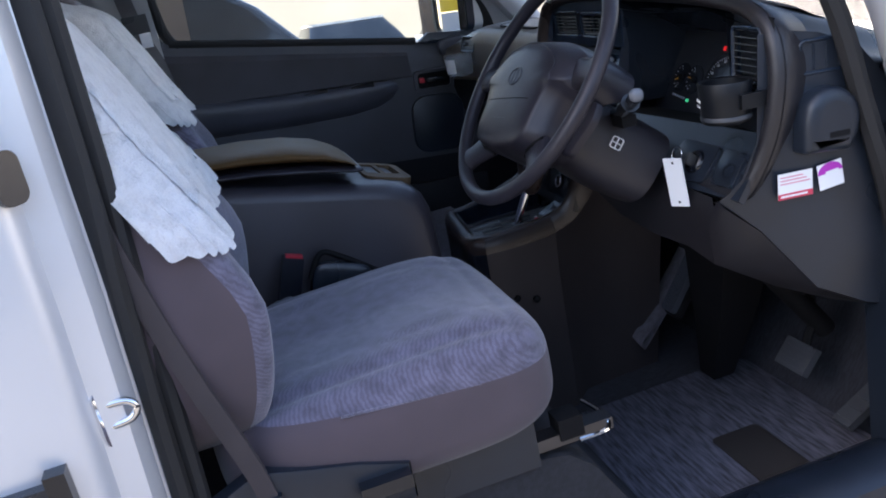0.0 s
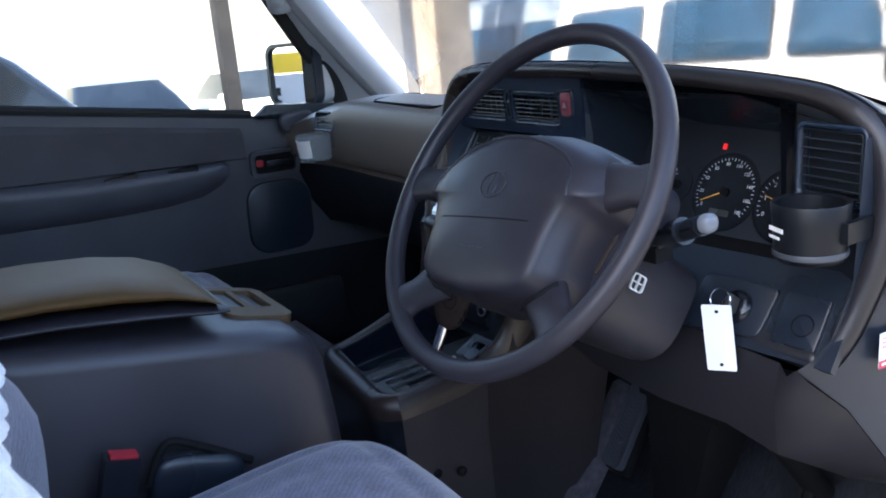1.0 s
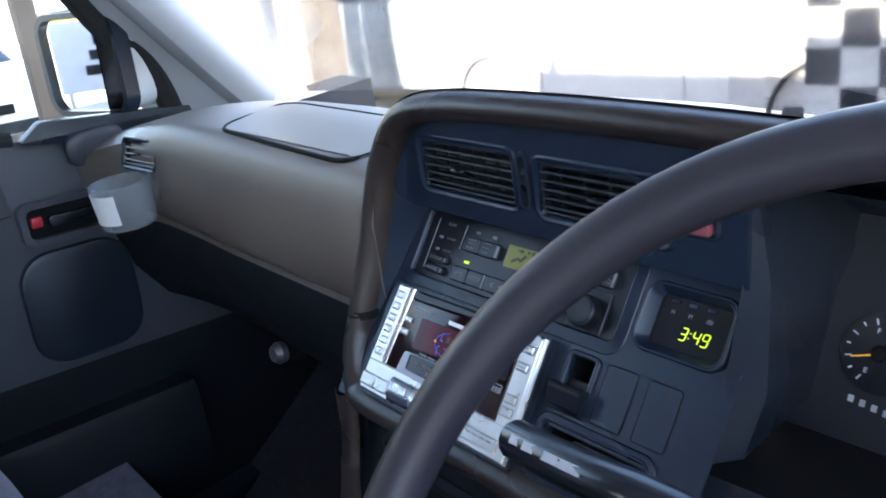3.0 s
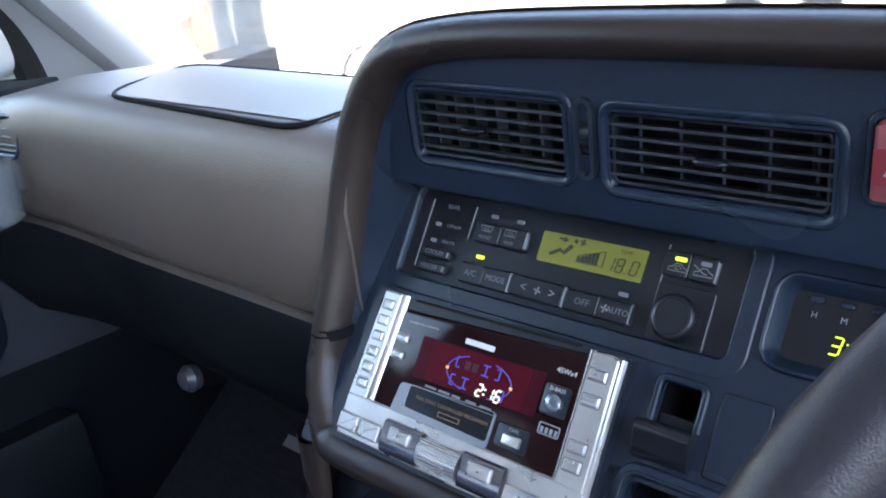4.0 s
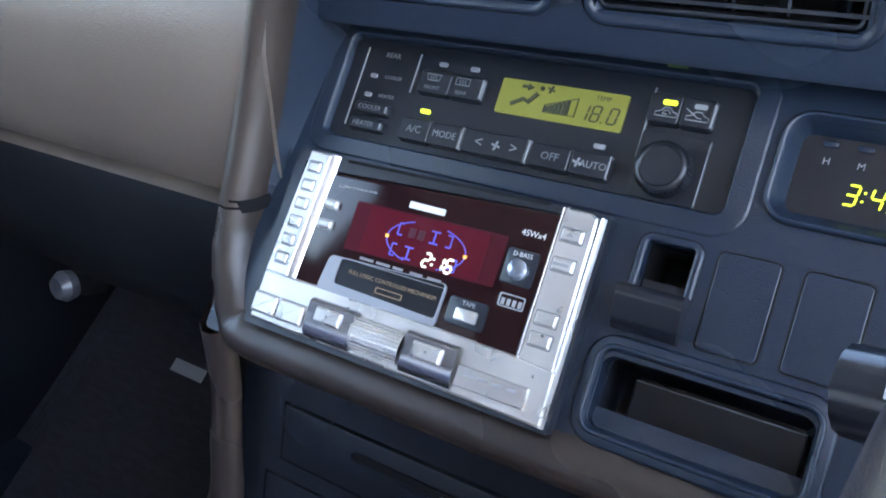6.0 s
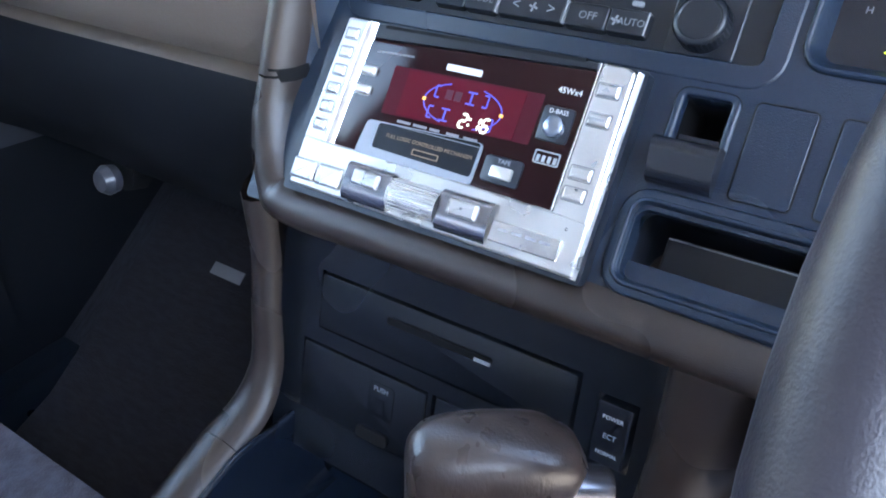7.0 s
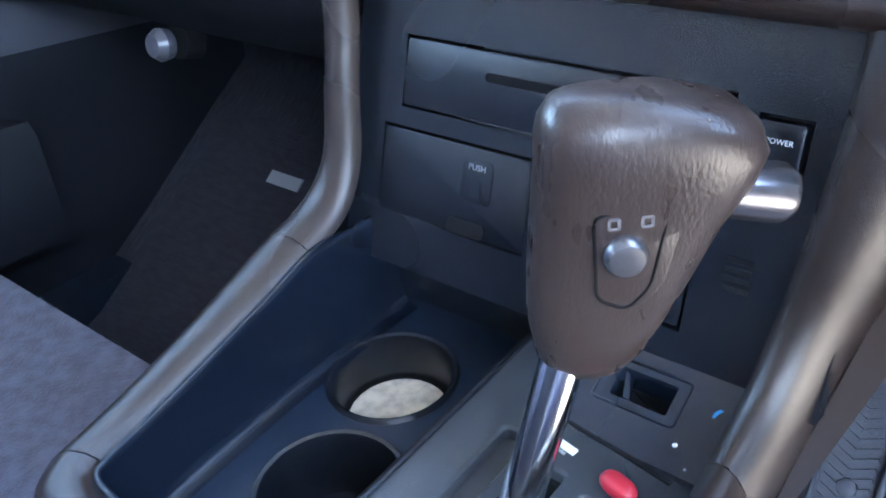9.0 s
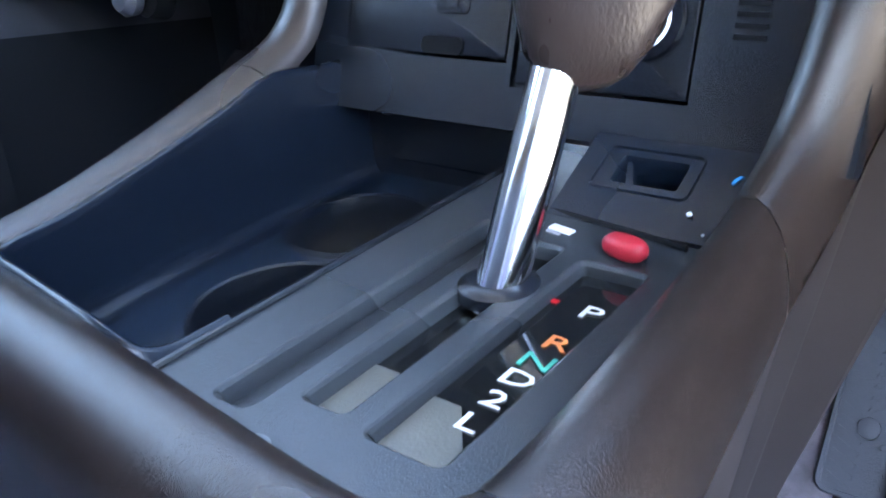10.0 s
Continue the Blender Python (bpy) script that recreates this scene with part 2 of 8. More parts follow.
# ---- materials ----
def mat(name, color, rough=0.5, metal=0.0, vary=0.25, big=6.0, grain=900.0, bump=0.15, stretch=(1, 1, 1), emit=0.0, coat=0.0, spec=0.5, sheen=0.0, rvary=0.08, alpha=1.0, trans=0.0, wave=None, cells=None):
    m = bpy.data.materials.new(name)
    m.use_nodes = True
    nt = m.node_tree
    p = nt.nodes["Principled BSDF"]
    p.inputs["Roughness"].default_value, p.inputs["Metallic"].default_value = rough, metal
    p.inputs["Specular IOR Level"].default_value = spec
    p.inputs["Coat Weight"].default_value = coat
    p.inputs["Sheen Weight"].default_value = sheen
    p.inputs["Transmission Weight"].default_value = trans
    p.inputs["Alpha"].default_value = alpha
    co = nt.nodes.new("ShaderNodeTexCoord")
    mp = nt.nodes.new("ShaderNodeMapping")
    mp.inputs["Scale"].default_value = stretch
    nt.links.new(co.outputs["Object"], mp.inputs[0])
    a = nt.nodes.new("ShaderNodeTexNoise")
    a.inputs["Scale"].default_value, a.inputs["Detail"].default_value = big, 2
    nt.links.new(mp.outputs[0], a.inputs[0])
    ramp = nt.nodes.new("ShaderNodeMapRange")
    ramp.interpolation_type = "SMOOTHSTEP"
    ramp.inputs["From Min"].default_value, ramp.inputs["From Max"].default_value = 0.2, 0.8
    ramp.inputs["To Min"].default_value, ramp.inputs["To Max"].default_value = 1 - vary, 1 + vary
    nt.links.new(a.outputs[0], ramp.inputs[0])
    mul = nt.nodes.new("ShaderNodeVectorMath")
    mul.operation = "SCALE"
    mul.inputs[0].default_value = color
    nt.links.new(ramp.outputs[0], mul.inputs["Scale"])
    nt.links.new(mul.outputs[0], p.inputs["Base Color"])
    relief = None
    if wave or cells:   # woven ribs, or the knots of lace
        k = nt.nodes.new("ShaderNodeTexWave" if wave else "ShaderNodeTexVoronoi")
        k.inputs["Scale"].default_value = (wave or cells)[0]
        if wave:
            k.inputs["Distortion"].default_value, k.inputs["Detail"].default_value, k.inputs["Detail Scale"].default_value = 4.0, 2.0, 1.6
            k.bands_direction = "DIAGONAL"
        nt.links.new(mp.outputs[0], k.inputs[0])
        kr = nt.nodes.new("ShaderNodeMapRange")
        s_ = (wave or cells)[1]
        kr.inputs["From Max"].default_value = 1.0 if wave else 1.5
        kr.inputs["To Min"].default_value, kr.inputs["To Max"].default_value = 1 - s_, 1 + s_
        relief = k.outputs["Fac"] if wave else k.outputs["Distance"]
        if cells:   # larger motifs among the knots
            k2 = nt.nodes.new("ShaderNodeTexVoronoi")
            k2.feature = "SMOOTH_F1"
            k2.inputs["Scale"].default_value = cells[0] * 0.17
            nt.links.new(mp.outputs[0], k2.inputs[0])
            mixd = nt.nodes.new("ShaderNodeMath")
            mixd.operation = "MULTIPLY_ADD"
            mixd.inputs[1].default_value = 1.6
            nt.links.new(k2.outputs["Distance"], mixd.inputs[0])
            nt.links.new(relief, mixd.inputs[2])
            relief = mixd.outputs[0]
        nt.links.new(relief, kr.inputs[0])
        m2 = nt.nodes.new("ShaderNodeMath")
        m2.operation = "MULTIPLY"
        nt.links.new(ramp.outputs[0], m2.inputs[0])
        nt.links.new(kr.outputs[0], m2.inputs[1])
        nt.links.new(m2.outputs[0], mul.inputs["Scale"])
    rr = nt.nodes.new("ShaderNodeMapRange")
    rr.interpolation_type = "SMOOTHSTEP"
    rr.inputs["From Min"].default_value, rr.inputs["From Max"].default_value = 0.15, 0.85
    rr.inputs["To Min"].default_value, rr.inputs["To Max"].default_value = max(rough - rvary, 0.02), min(rough + rvary, 1)
    b = nt.nodes.new("ShaderNodeTexNoise")
    b.inputs["Scale"].default_value, b.inputs["Detail"].default_value = grain, 2
    nt.links.new(mp.outputs[0], b.inputs[0])
    nt.links.new(a.outputs[0], rr.inputs[0])
    if rvary:
        nt.links.new(rr.outputs[0], p.inputs["Roughness"])
    if bump:
        bu = nt.nodes.new("ShaderNodeBump")
        bu.inputs["Strength"].default_value, bu.inputs["Distance"].default_value = bump, 0.001
        nt.links.new(relief if cells else b.outputs[0], bu.inputs["Height"])
        nt.links.new(bu.outputs[0], p.inputs["Normal"])
    if emit:
        p.inputs["Emission Color"].default_value = (*color, 1)
        p.inputs["Emission Strength"].default_value = emit
    return m


PLASTIC = mat("charcoal_plastic", (0.013, 0.0185, 0.028), 0.32, bump=0.22, grain=1500)
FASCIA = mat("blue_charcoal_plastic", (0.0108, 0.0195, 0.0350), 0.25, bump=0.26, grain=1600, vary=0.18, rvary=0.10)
PANEL = mat("satin_black_panel", (0.0085, 0.0105, 0.0150), 0.36, bump=0.12, grain=1800, vary=0.15)
PLASTIC_GLOSS = mat("black_gloss_plastic", (0.009, 0.011, 0.016), 0.22, bump=0.0)
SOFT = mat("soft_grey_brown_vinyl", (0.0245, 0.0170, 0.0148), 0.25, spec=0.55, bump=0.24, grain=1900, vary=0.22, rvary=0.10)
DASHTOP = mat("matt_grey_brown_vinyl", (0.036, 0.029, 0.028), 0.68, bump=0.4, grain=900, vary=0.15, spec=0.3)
# the rim's vinyl beside the door, its dimmer light put into the colour
SIDESHADE = mat("shaded_grey_soft_vinyl", (0.0185, 0.0175, 0.0205), 0.36, bump=0.2, grain=1700, vary=0.2)
KNOBSKIN = mat("grey_brown_leather", (0.040, 0.0282, 0.0250), 0.31, bump=0.20, grain=520, vary=0.05, big=60, stretch=(1.4, 1.4, 0.6))
# the rim's vinyl over the instruments, darkened to stand for shade
HOODSHADE = mat("shaded_brown_soft_vinyl", (0.016, 0.0135, 0.0145), 0.36, bump=0.2, grain=1700, vary=0.2)
NEUTRAL = mat("dark_neutral_plastic", (0.0230, 0.0210, 0.0255), 0.38, bump=0.24, grain=1400, vary=0.2)
# dark lower plastics, with the passenger footwell's shade put into the colour
LOWSHADE = mat("shade_black_lower_panel", (0.0070, 0.0085, 0.0120), 0.6, spec=0.3, bump=0.2, grain=1400)
LEATHERY = mat("dark_grey_leatherette", (0.0225, 0.0205, 0.0265), 0.38, spec=0.35, bump=0.16, grain=1600, vary=0.15)
BLACK = mat("matt_black", (0.006, 0.006, 0.007), 0.8, bump=0.1, spec=0.2)
PLUSH = mat("blue_grey_plush", (0.105, 0.098, 0.140), 0.95, vary=0.30, big=44, grain=380, bump=1.0, sheen=0.4, wave=(75, 0.17))
SIDECLOTH = mat("mauve_grey_seat_cloth", (0.070, 0.052, 0.062), 0.85, vary=0.15, big=9, grain=1200, bump=0.3, sheen=0.2)
LACE = mat("white_lace_cloth", (0.90, 0.90, 0.91), 0.9, vary=0.05, big=45, grain=160, bump=1.0, cells=(300, 0.10))
CARPET = mat("grey_carpet", (0.028, 0.029, 0.037), 0.95, vary=0.5, big=55, grain=380, bump=1.0, stretch=(5, 1, 1))
MATP = mat("plain_grey_mat", (0.028, 0.0275, 0.035), 0.95, vary=0.35, big=150, grain=500, bump=1.0, stretch=(0.3, 1.0, 1))
RUBBER = mat("black_rubber", (0.014, 0.014, 0.015), 0.75)
PAINT = mat("silver_white_paint", (0.66, 0.675, 0.705), 0.30, 0.30, vary=0.02, bump=0.0, coat=0.6, rvary=0.0)
WHITEPAINT = mat("white_paint", (0.8, 0.8, 0.79), 0.3, vary=0.03, bump=0.0, coat=0.5)
TRIMGREY = mat("light_grey_trim", (0.42, 0.43, 0.45), 0.55, vary=0.06)
CHROME = mat("chrome", (0.75, 0.76, 0.78), 0.10, 1.0, vary=0.05, bump=0.0, rvary=0.03)
SILVER = mat("brushed_silver_plastic", (0.66, 0.645, 0.63), 0.30, 0.75, vary=0.08, bump=0.12, big=40)
GREYLINE = mat("pale_print", (0.35, 0.36, 0.38), 0.6, vary=0.0, bump=0)
DIMPRINT = mat("dim_grey_lettering", (0.165, 0.170, 0.180), 0.6, vary=0.0, bump=0)
TICK = mat("pale_grey_edge_mark", (0.22, 0.225, 0.235), 0.55, vary=0.0, bump=0)
WHITEPRINT = mat("white_print", (0.8, 0.8, 0.78), 0.6, vary=0.0, bump=0)
LCD = mat("green_lcd", (0.16, 0.165, 0.030), 0.35, vary=0.05, bump=0, emit=0.012)
LCDINK = mat("lcd_ink", (0.03, 0.035, 0.02), 0.5, vary=0, bump=0)
LEDYEL = mat("yellow_green_led", (0.75, 1.0, 0.05), 0.4, vary=0, bump=0, emit=0.045)
LEDRED = mat("red_lamp", (1.0, 0.03, 0.03), 0.4, vary=0, bump=0, emit=0.10)
LEDGREEN = mat("green_lamp", (0.05, 0.9, 0.4), 0.4, vary=0, bump=0, emit=0.07)
LEDWHITE = mat("white_display_digits", (0.85, 1.0, 0.75), 0.4, vary=0, bump=0, emit=0.06)
LEDBLUE = mat("blue_display_segments", (0.09, 0.09, 0.55), 0.4, vary=0, bump=0, emit=0.011)
LEDORANGE = mat("orange_display_marks", (1.0, 0.45, 0.05), 0.4, vary=0, bump=0, emit=0.05)
NEEDLE = mat("orange_needle", (0.95, 0.45, 0.06), 0.4, vary=0, bump=0, emit=0.03)
WINE = mat("dark_red_display", (0.062, 0.007, 0.014), 0.14, vary=0.08, bump=0, spec=0.3)
CHROME_SOFT = mat("satin_chrome", (0.80, 0.79, 0.78), 0.22, 0.9, vary=0.05, bump=0.05)
HAZARD = mat("faded_red_plastic", (0.25, 0.062, 0.072), 0.42, vary=0.12)
REDPL = mat("red_plastic", (0.45, 0.02, 0.035), 0.4, vary=0.1)
CORK = mat("pale_stained_pad", (0.52, 0.47, 0.37), 0.9, vary=0.3, big=120, grain=600, bump=0.4)
TAGWHITE = mat("white_card", (0.80, 0.80, 0.80), 0.6, vary=0.04, bump=0.05)
IVORY = mat("pale_gear_window", (0.100, 0.097, 0.080), 0.35, vary=0.15, big=30)
def glass(name, tint):
    """Thin glass: clear, with reflections by Fresnel."""
    m = bpy.data.materials.new(name)
    m.use_nodes = True
    nt = m.node_tree
    nt.nodes.remove(nt.nodes["Principled BSDF"])
    tr, go, fr, mx = (nt.nodes.new(k) for k in ("ShaderNodeBsdfTransparent", "ShaderNodeBsdfGlossy", "ShaderNodeFresnel", "ShaderNodeMixShader"))
    tr.inputs[0].default_value, go.inputs["Roughness"].default_value, fr.inputs[0].default_value = (*tint, 1), 0.03, 1.45
    nt.links.new(fr.outputs[0], mx.inputs[0])
    nt.links.new(tr.outputs[0], mx.inputs[1])
    nt.links.new(go.outputs[0], mx.inputs[2])
    nt.links.new(mx.outputs[0], nt.nodes["Material Output"].inputs[0])
    return m


HEADLAMP = mat("clear_plastic", (0.85, 0.88, 0.88), 0.08, vary=0, bump=0, trans=0.9, rvary=0)
GLASS = glass("window_glass", (0.93, 0.96, 0.95))
CLEAR = mat("clear_cup_plastic", (0.30, 0.32, 0.33), 0.12, vary=0, bump=0, alpha=0.30)

# ---- cab shell ----
def structure(name, bm, material, label, smooth=40):
    return mesh_thing(name, bm, material, label, name.split("_")[0], kind="structure", smooth=smooth)


FLOOR = 0.46
structure("floor", box(-0.80, 0.92, -2.2, 1.62, FLOOR - 0.06, FLOOR), CARPET, "dark grey ribbed carpet on the cab floor")
# toe board rises ahead of the pedals
structure("wall_front", loft([[(x, y, z) for x in (-0.80, 0.90)] for y, z in ((1.50, FLOOR), (1.66, 0.68), (1.70, 1.12), (1.75, 1.12), (1.71, 0.70), (1.55, FLOOR - 0.05))]), CARPET, "carpeted toe board under the dashboard")
structure("ceiling", box(-0.80, 0.94, -2.2, 1.05, 1.95, 2.01, 0.02), mat("pale_roof_lining", (0.66, 0.67, 0.69), 0.9, vary=0.05, grain=500, bump=0.3), "light grey roof lining over the cab")
structure("wall_rear", holed(-0.80, 0.94, FLOOR - 0.06, 2.0, [(-0.6, 0.74, 1.15, 1.75)], -0.05, 0.0, frame_of((0, -2.2, 0), (1, 0, 0), (0, 0, 1))), TRIMGREY, "grey panel with a window closing the load bay")
SIDE_WINDOWS = [(-1.95, -1.15, 1.20, 1.75), (-1.0, -0.25, 1.20, 1.75)]
structure("wall_side_right", holed(-2.2, 0.04, 0.4, 1.97, SIDE_WINDOWS, 0.0, 0.05, frame_of((0.86, 0, 0), (0, 1, 0), (0, 0, 1))), TRIMGREY, "grey side panel with windows behind the driver's door")
structure("wall_side_left", holed(-2.2, 0.26, 0.4, 1.97, SIDE_WINDOWS, -0.05, 0.0, frame_of((-0.75, 0, 0), (0, 1, 0), (0, 0, 1))), TRIMGREY, "grey side panel with windows behind the passenger door")

# front pillar on the passenger side: pale inner trim, black window seal
ap = smooth_path([(-0.690, 1.520, 1.225), (-0.680, 1.40, 1.38), (-0.662, 1.25, 1.59), (-0.635, 1.06, 1.92)], 5)
pil = thing("pillar_left", (-0.74, 1.54, 1.28), "pale grey front pillar with black window seal", "pillar", kind="structure")
part("trim", tube(ap, 0.058, 12, flat=0.62, up=(0.6, 0.6, 0.5)), TRIMGREY, pil)
sl = smooth_path([(-0.715, 1.376, 1.195), (-0.715, 1.376, 1.253), (-0.715, 1.366, 1.305), (-0.714, 1.345, 1.347), (-0.712, 1.307, 1.39), (-0.705, 1.246, 1.50), (-0.695, 1.175, 1.63), (-0.670, 1.01, 1.92)], 4)
part("window_seal", tube(sl, 0.021, 8), RUBBER, pil, "black rubber window seal")
ar = smooth_path([(0.862, 1.452, 0.90), (0.862, 1.432, 1.02), (0.862, 1.412, 1.10), (0.860, 1.392, 1.18), (0.855, 1.352, 1.33), (0.84, 1.262, 1.52), (0.815, 1.15, 1.74), (0.79, 1.05, 1.94)], 5)
pir = thing("pillar_right", (0.81, 1.5, 1.05), "silver front pillar with dark door seal", "pillar", kind="structure")
part("post", tube([Vector(p) + Vector((0.030, 0.070, 0.01)) for p in ar], 0.062, 14, flat=0.75, up=(0.5, 0.6, 0.5)), PAINT, pir)
part("door_seal", tube([Vector(p) + Vector((0.0, -0.012, 0)) for p in ar], 0.016, 8), RUBBER, pir, "black rubber door seal")

def pillar_at(z):
    k = next(i for i in range(len(ap) - 1) if ap[i + 1].z >= z or i == len(ap) - 2)
    return ap[k].lerp(ap[k + 1], (z - ap[k].z) / (ap[k + 1].z - ap[k].z))
part("trim_web", loft([[Vector((p.x + 0.012, p.y + 0.004, p.z)), p.lerp(pillar_at(p.z), 0.35) + Vector((0.022, -0.006, 0)), p.lerp(pillar_at(p.z), 0.7) + Vector((0.030, -0.010, 0)), pillar_at(p.z) + Vector((0.022, 0.0, 0.0))] for p in sl if p.z < 1.9]), TRIMGREY, pil, "", 60)
gh = thing("grab_handle", (-0.66, 1.25, 1.5), "pale grey plastic grab handle on the front pillar", "handle")
part("grip", tube(smooth_path([(-0.662, 1.240, 1.515), (-0.628, 1.205, 1.535), (-0.600, 1.150, 1.610), (-0.606, 1.080, 1.720), (-0.640, 1.065, 1.760)], 5), 0.016, 12), TRIMGREY, gh, "", 60)
part("mount", blob((0.024, 0.030, 0.030), 0.7, 20, 12, None, pose(-0.662, 1.238, 1.520)), TRIMGREY, gh)
# windscreen
ws = [[(-0.66, 1.60, 1.22), (-0.32, 1.70, 1.22), (0.06, 1.73, 1.22), (0.42, 1.70, 1.22), (0.82, 1.60, 1.22)],
      [(-0.60, 1.04, 1.95), (-0.28, 1.09, 1.96), (0.06, 1.11, 1.96), (0.39, 1.09, 1.96), (0.76, 1.04, 1.95)]]
wsr = [[Vector(a).lerp(Vector(b), k / 6) + Vector((0, 0.05 * math.sin(math.pi * k / 6), 0)) for a, b in zip(*ws)] for k in range(7)]
wb = loft(wsr)
bmesh.ops.solidify(wb, geom=wb.faces[:], thickness=0.005)
wsc = structure("window_1", wb, GLASS, "curved clear windscreen glass")
wsc.visible_shadow = False

# driver's door opening: rear pillar in pale paint with its seal, sill and step
pb = thing("pillar_rear", (0.89, 0.26, 0.5), "silver-white painted door pillar with dark seal", "pillar", kind="structure")
prof = [(0.845, 0.338), (0.858, 0.328), (0.868, 0.316), (0.874, 0.298), (0.897, 0.293), (0.910, 0.287), (0.917, 0.272), (0.923, 0.256), (0.942, 0.248), (0.956, 0.230), (0.960, 0.10), (0.960, -0.6), (0.845, -0.6)]
def pillar_shift(z):
    return 0.020 * max(0.0, z - 1.25) - 0.035 * max(0.0, 1.2 - z)
rows = []
for z in (0.45, 0.7, 0.9, 1.05, 1.2, 1.35, 1.5, 1.7, 1.98):
    rows.append([(x - 0.05 * max(0, z - 1.3), y + pillar_shift(z), z) for x, y in prof])
part("post", loft(rows, True, True), PAINT, pb)
seal = [(0.852 - 0.05 * max(0, z - 1.3), 0.334 + pillar_shift(z), z) for z in (0.45, 0.75, 0.9, 1.05, 1.2, 1.35, 1.5, 1.7, 1.96)]
part("door_seal", tube(seal, 0.013, 8), RUBBER, pb, "dark rubber door seal")
part("seal_flange", tube([(x + 0.016, y - 0.020, z) for x, y, z in seal], 0.017, 8, flat=0.8), RUBBER, pb)
part("inner_trim", box(0.81, 0.845, 0.05, 0.30, 0.45, 1.96, 0.008), mat("brown_trim", (0.035, 0.030, 0.032), 0.5), pb, "dark grey-brown inner pillar trim")
st = thing("door_striker", (0.912, 0.28, 1.03), "zinc-plated steel door striker on the pillar", "striker")
part("base", prism(rrect(-0.014, 0.014, -0.038, 0.038, 0.012), 0, 0.005, 0.002, frame_of((0.913, 0.262, 1.066), (0.85, -0.5, 0), (0, 0, 1))), CHROME, st)
for z in (-0.026, 0.026):
    part("screw", lathe([(0.0065, 0.004), (0.0060, 0.0075), (0.0020, 0.0080), (0, 0.0070)], 16, frame_of((0.913, 0.262, 1.066 + z), (0.85, -0.5, 0), (0, 0, 1))), CHROME, st)
part("loop", tube(smooth_path([(0.913, 0.262, 1.080), (0.911, 0.286, 1.078), (0.910, 0.296, 1.066), (0.911, 0.286, 1.054), (0.913, 0.262, 1.052)], 5), 0.0052, 10), CHROME, st, "", 60)
lt = thing("door_catch", (0.940, 0.258, 1.366), "black oval plastic catch on the pillar", "catch")
cm = frame_of((0.944, 0.2585, 1.366), (0.72, -0.69, 0), (0, 0, 1))
part("body", prism(rrect(-0.018, 0.018, -0.029, 0.029, 0.013), -0.004, 0.007, 0.003, cm), PLASTIC_GLOSS, lt)
part("button", blob((0.011, 0.013, 0.010), 0.7, 20, 10, None, cm @ pose(0, 0.010, 0.007)), RUBBER, lt)
part("screw", lathe([(0.007, 0.006), (0.007, 0.009), (0, 0.010)], 12, cm @ pose(0.001, -0.014, 0)), CHROME, lt)
bs = thing("side_moulding", (0.965, 0.2, 0.98), "black ribbed plastic body side moulding", "moulding")
part("strip", box(0.955, 0.975, -0.6, 0.190, 0.94, 1.030, 0.006), PLASTIC, bs)
part("end_cap", box(0.950, 0.980, 0.190, 0.214, 0.93, 1.045, 0.006), PLASTIC_GLOSS, bs)
for k in range(3):
    part("rib", box(0.974, 0.981, -0.6, 0.185, 0.955 + 0.024 * k, 0.965 + 0.024 * k, 0.002), PLASTIC, bs)
structure("door_sill", loft([[(x, y, z) for y in (0.30, 0.6, 0.9, 1.2, 1.5)] for x, z in ((0.77, FLOOR), (0.80, 0.54), (0.825, 0.555), (0.88, 0.555), (0.91, 0.535), (0.925, 0.46), (0.925, 0.36))]), PLASTIC, "black moulded step along the door sill")

structure("door_sill_left", box(-0.81, -0.655, 0.20, 1.72, 0.40, 0.575, 0.012), PLASTIC, "black moulded step along the passenger sill")

structure("wall_kick_right", box(0.80, 0.90, 1.42, 1.76, 0.36, 1.12, 0.01), PLASTIC, "dark plastic kick panel ahead of the driver's door")
structure("wall_kick_left", box(-0.80, -0.70, 1.55, 1.76, 0.36, 1.20, 0.01), PLASTIC, "dark plastic kick panel ahead of the passenger door")

# ---- passenger door ----
dr = thing("door_1", (-0.725, 0.8, 0.55), "closed dark grey passenger door with cloth insert", "door", kind="structure")
# lower skin with its belt line, which drops towards the front
def belt(y):
    return 1.408 - 0.207 * (y - 0.436)
ys = [0.30, 0.40, 0.46, 0.52, 0.62, 0.75, 0.9, 1.05, 1.18, 1.30, 1.45, 1.62]
def door_x(y, z):
    return -0.700 + 0.012 * math.sin((z - 0.6) * 4)
rows = []
for k in range(11):
    rows.append([(door_x(y, 0.5 + k * 0.08) if k < 10 else -0.715, y, 0.55 + (belt(y) + (0.10 * max(0, (0.42 - y) / 0.12) ** 1.5 if y < 0.42 else 0) - 0.55) * k / 10) for y in ys])
rows.append([(-0.785, y, belt(y) - 0.01 + (0.10 * max(0, (0.42 - y) / 0.12) ** 1.5 if y < 0.42 else 0)) for y in ys])
rows.append([(-0.785, y, 0.5) for y in ys])
DOORV = mat("dark_grey_door_panel", (0.050, 0.052, 0.064), 0.42, bump=0.3, grain=900, vary=0.15)
part("panel", loft(rows[5:]), DOORV, dr)
# lower half of the door, its colour deepened by painted footwell shade
part("lower_panel", loft(rows[:6] + rows[-1:]), LOWSHADE, dr, "dark lower door panel, blackened further for shade")
part("outer_skin", box(-0.800, -0.787, 0.28, 1.46, 0.48, 1.16, 0.004), PAINT, dr, "silver-white painted outer skin")
part("belt_trim", tube(smooth_path([(-0.717, y, belt(y) + 0.003) for y in (0.42, 0.6, 0.8, 1.0, 1.13)], 3), 0.011, 8), RUBBER, dr, "black window ledge seal")
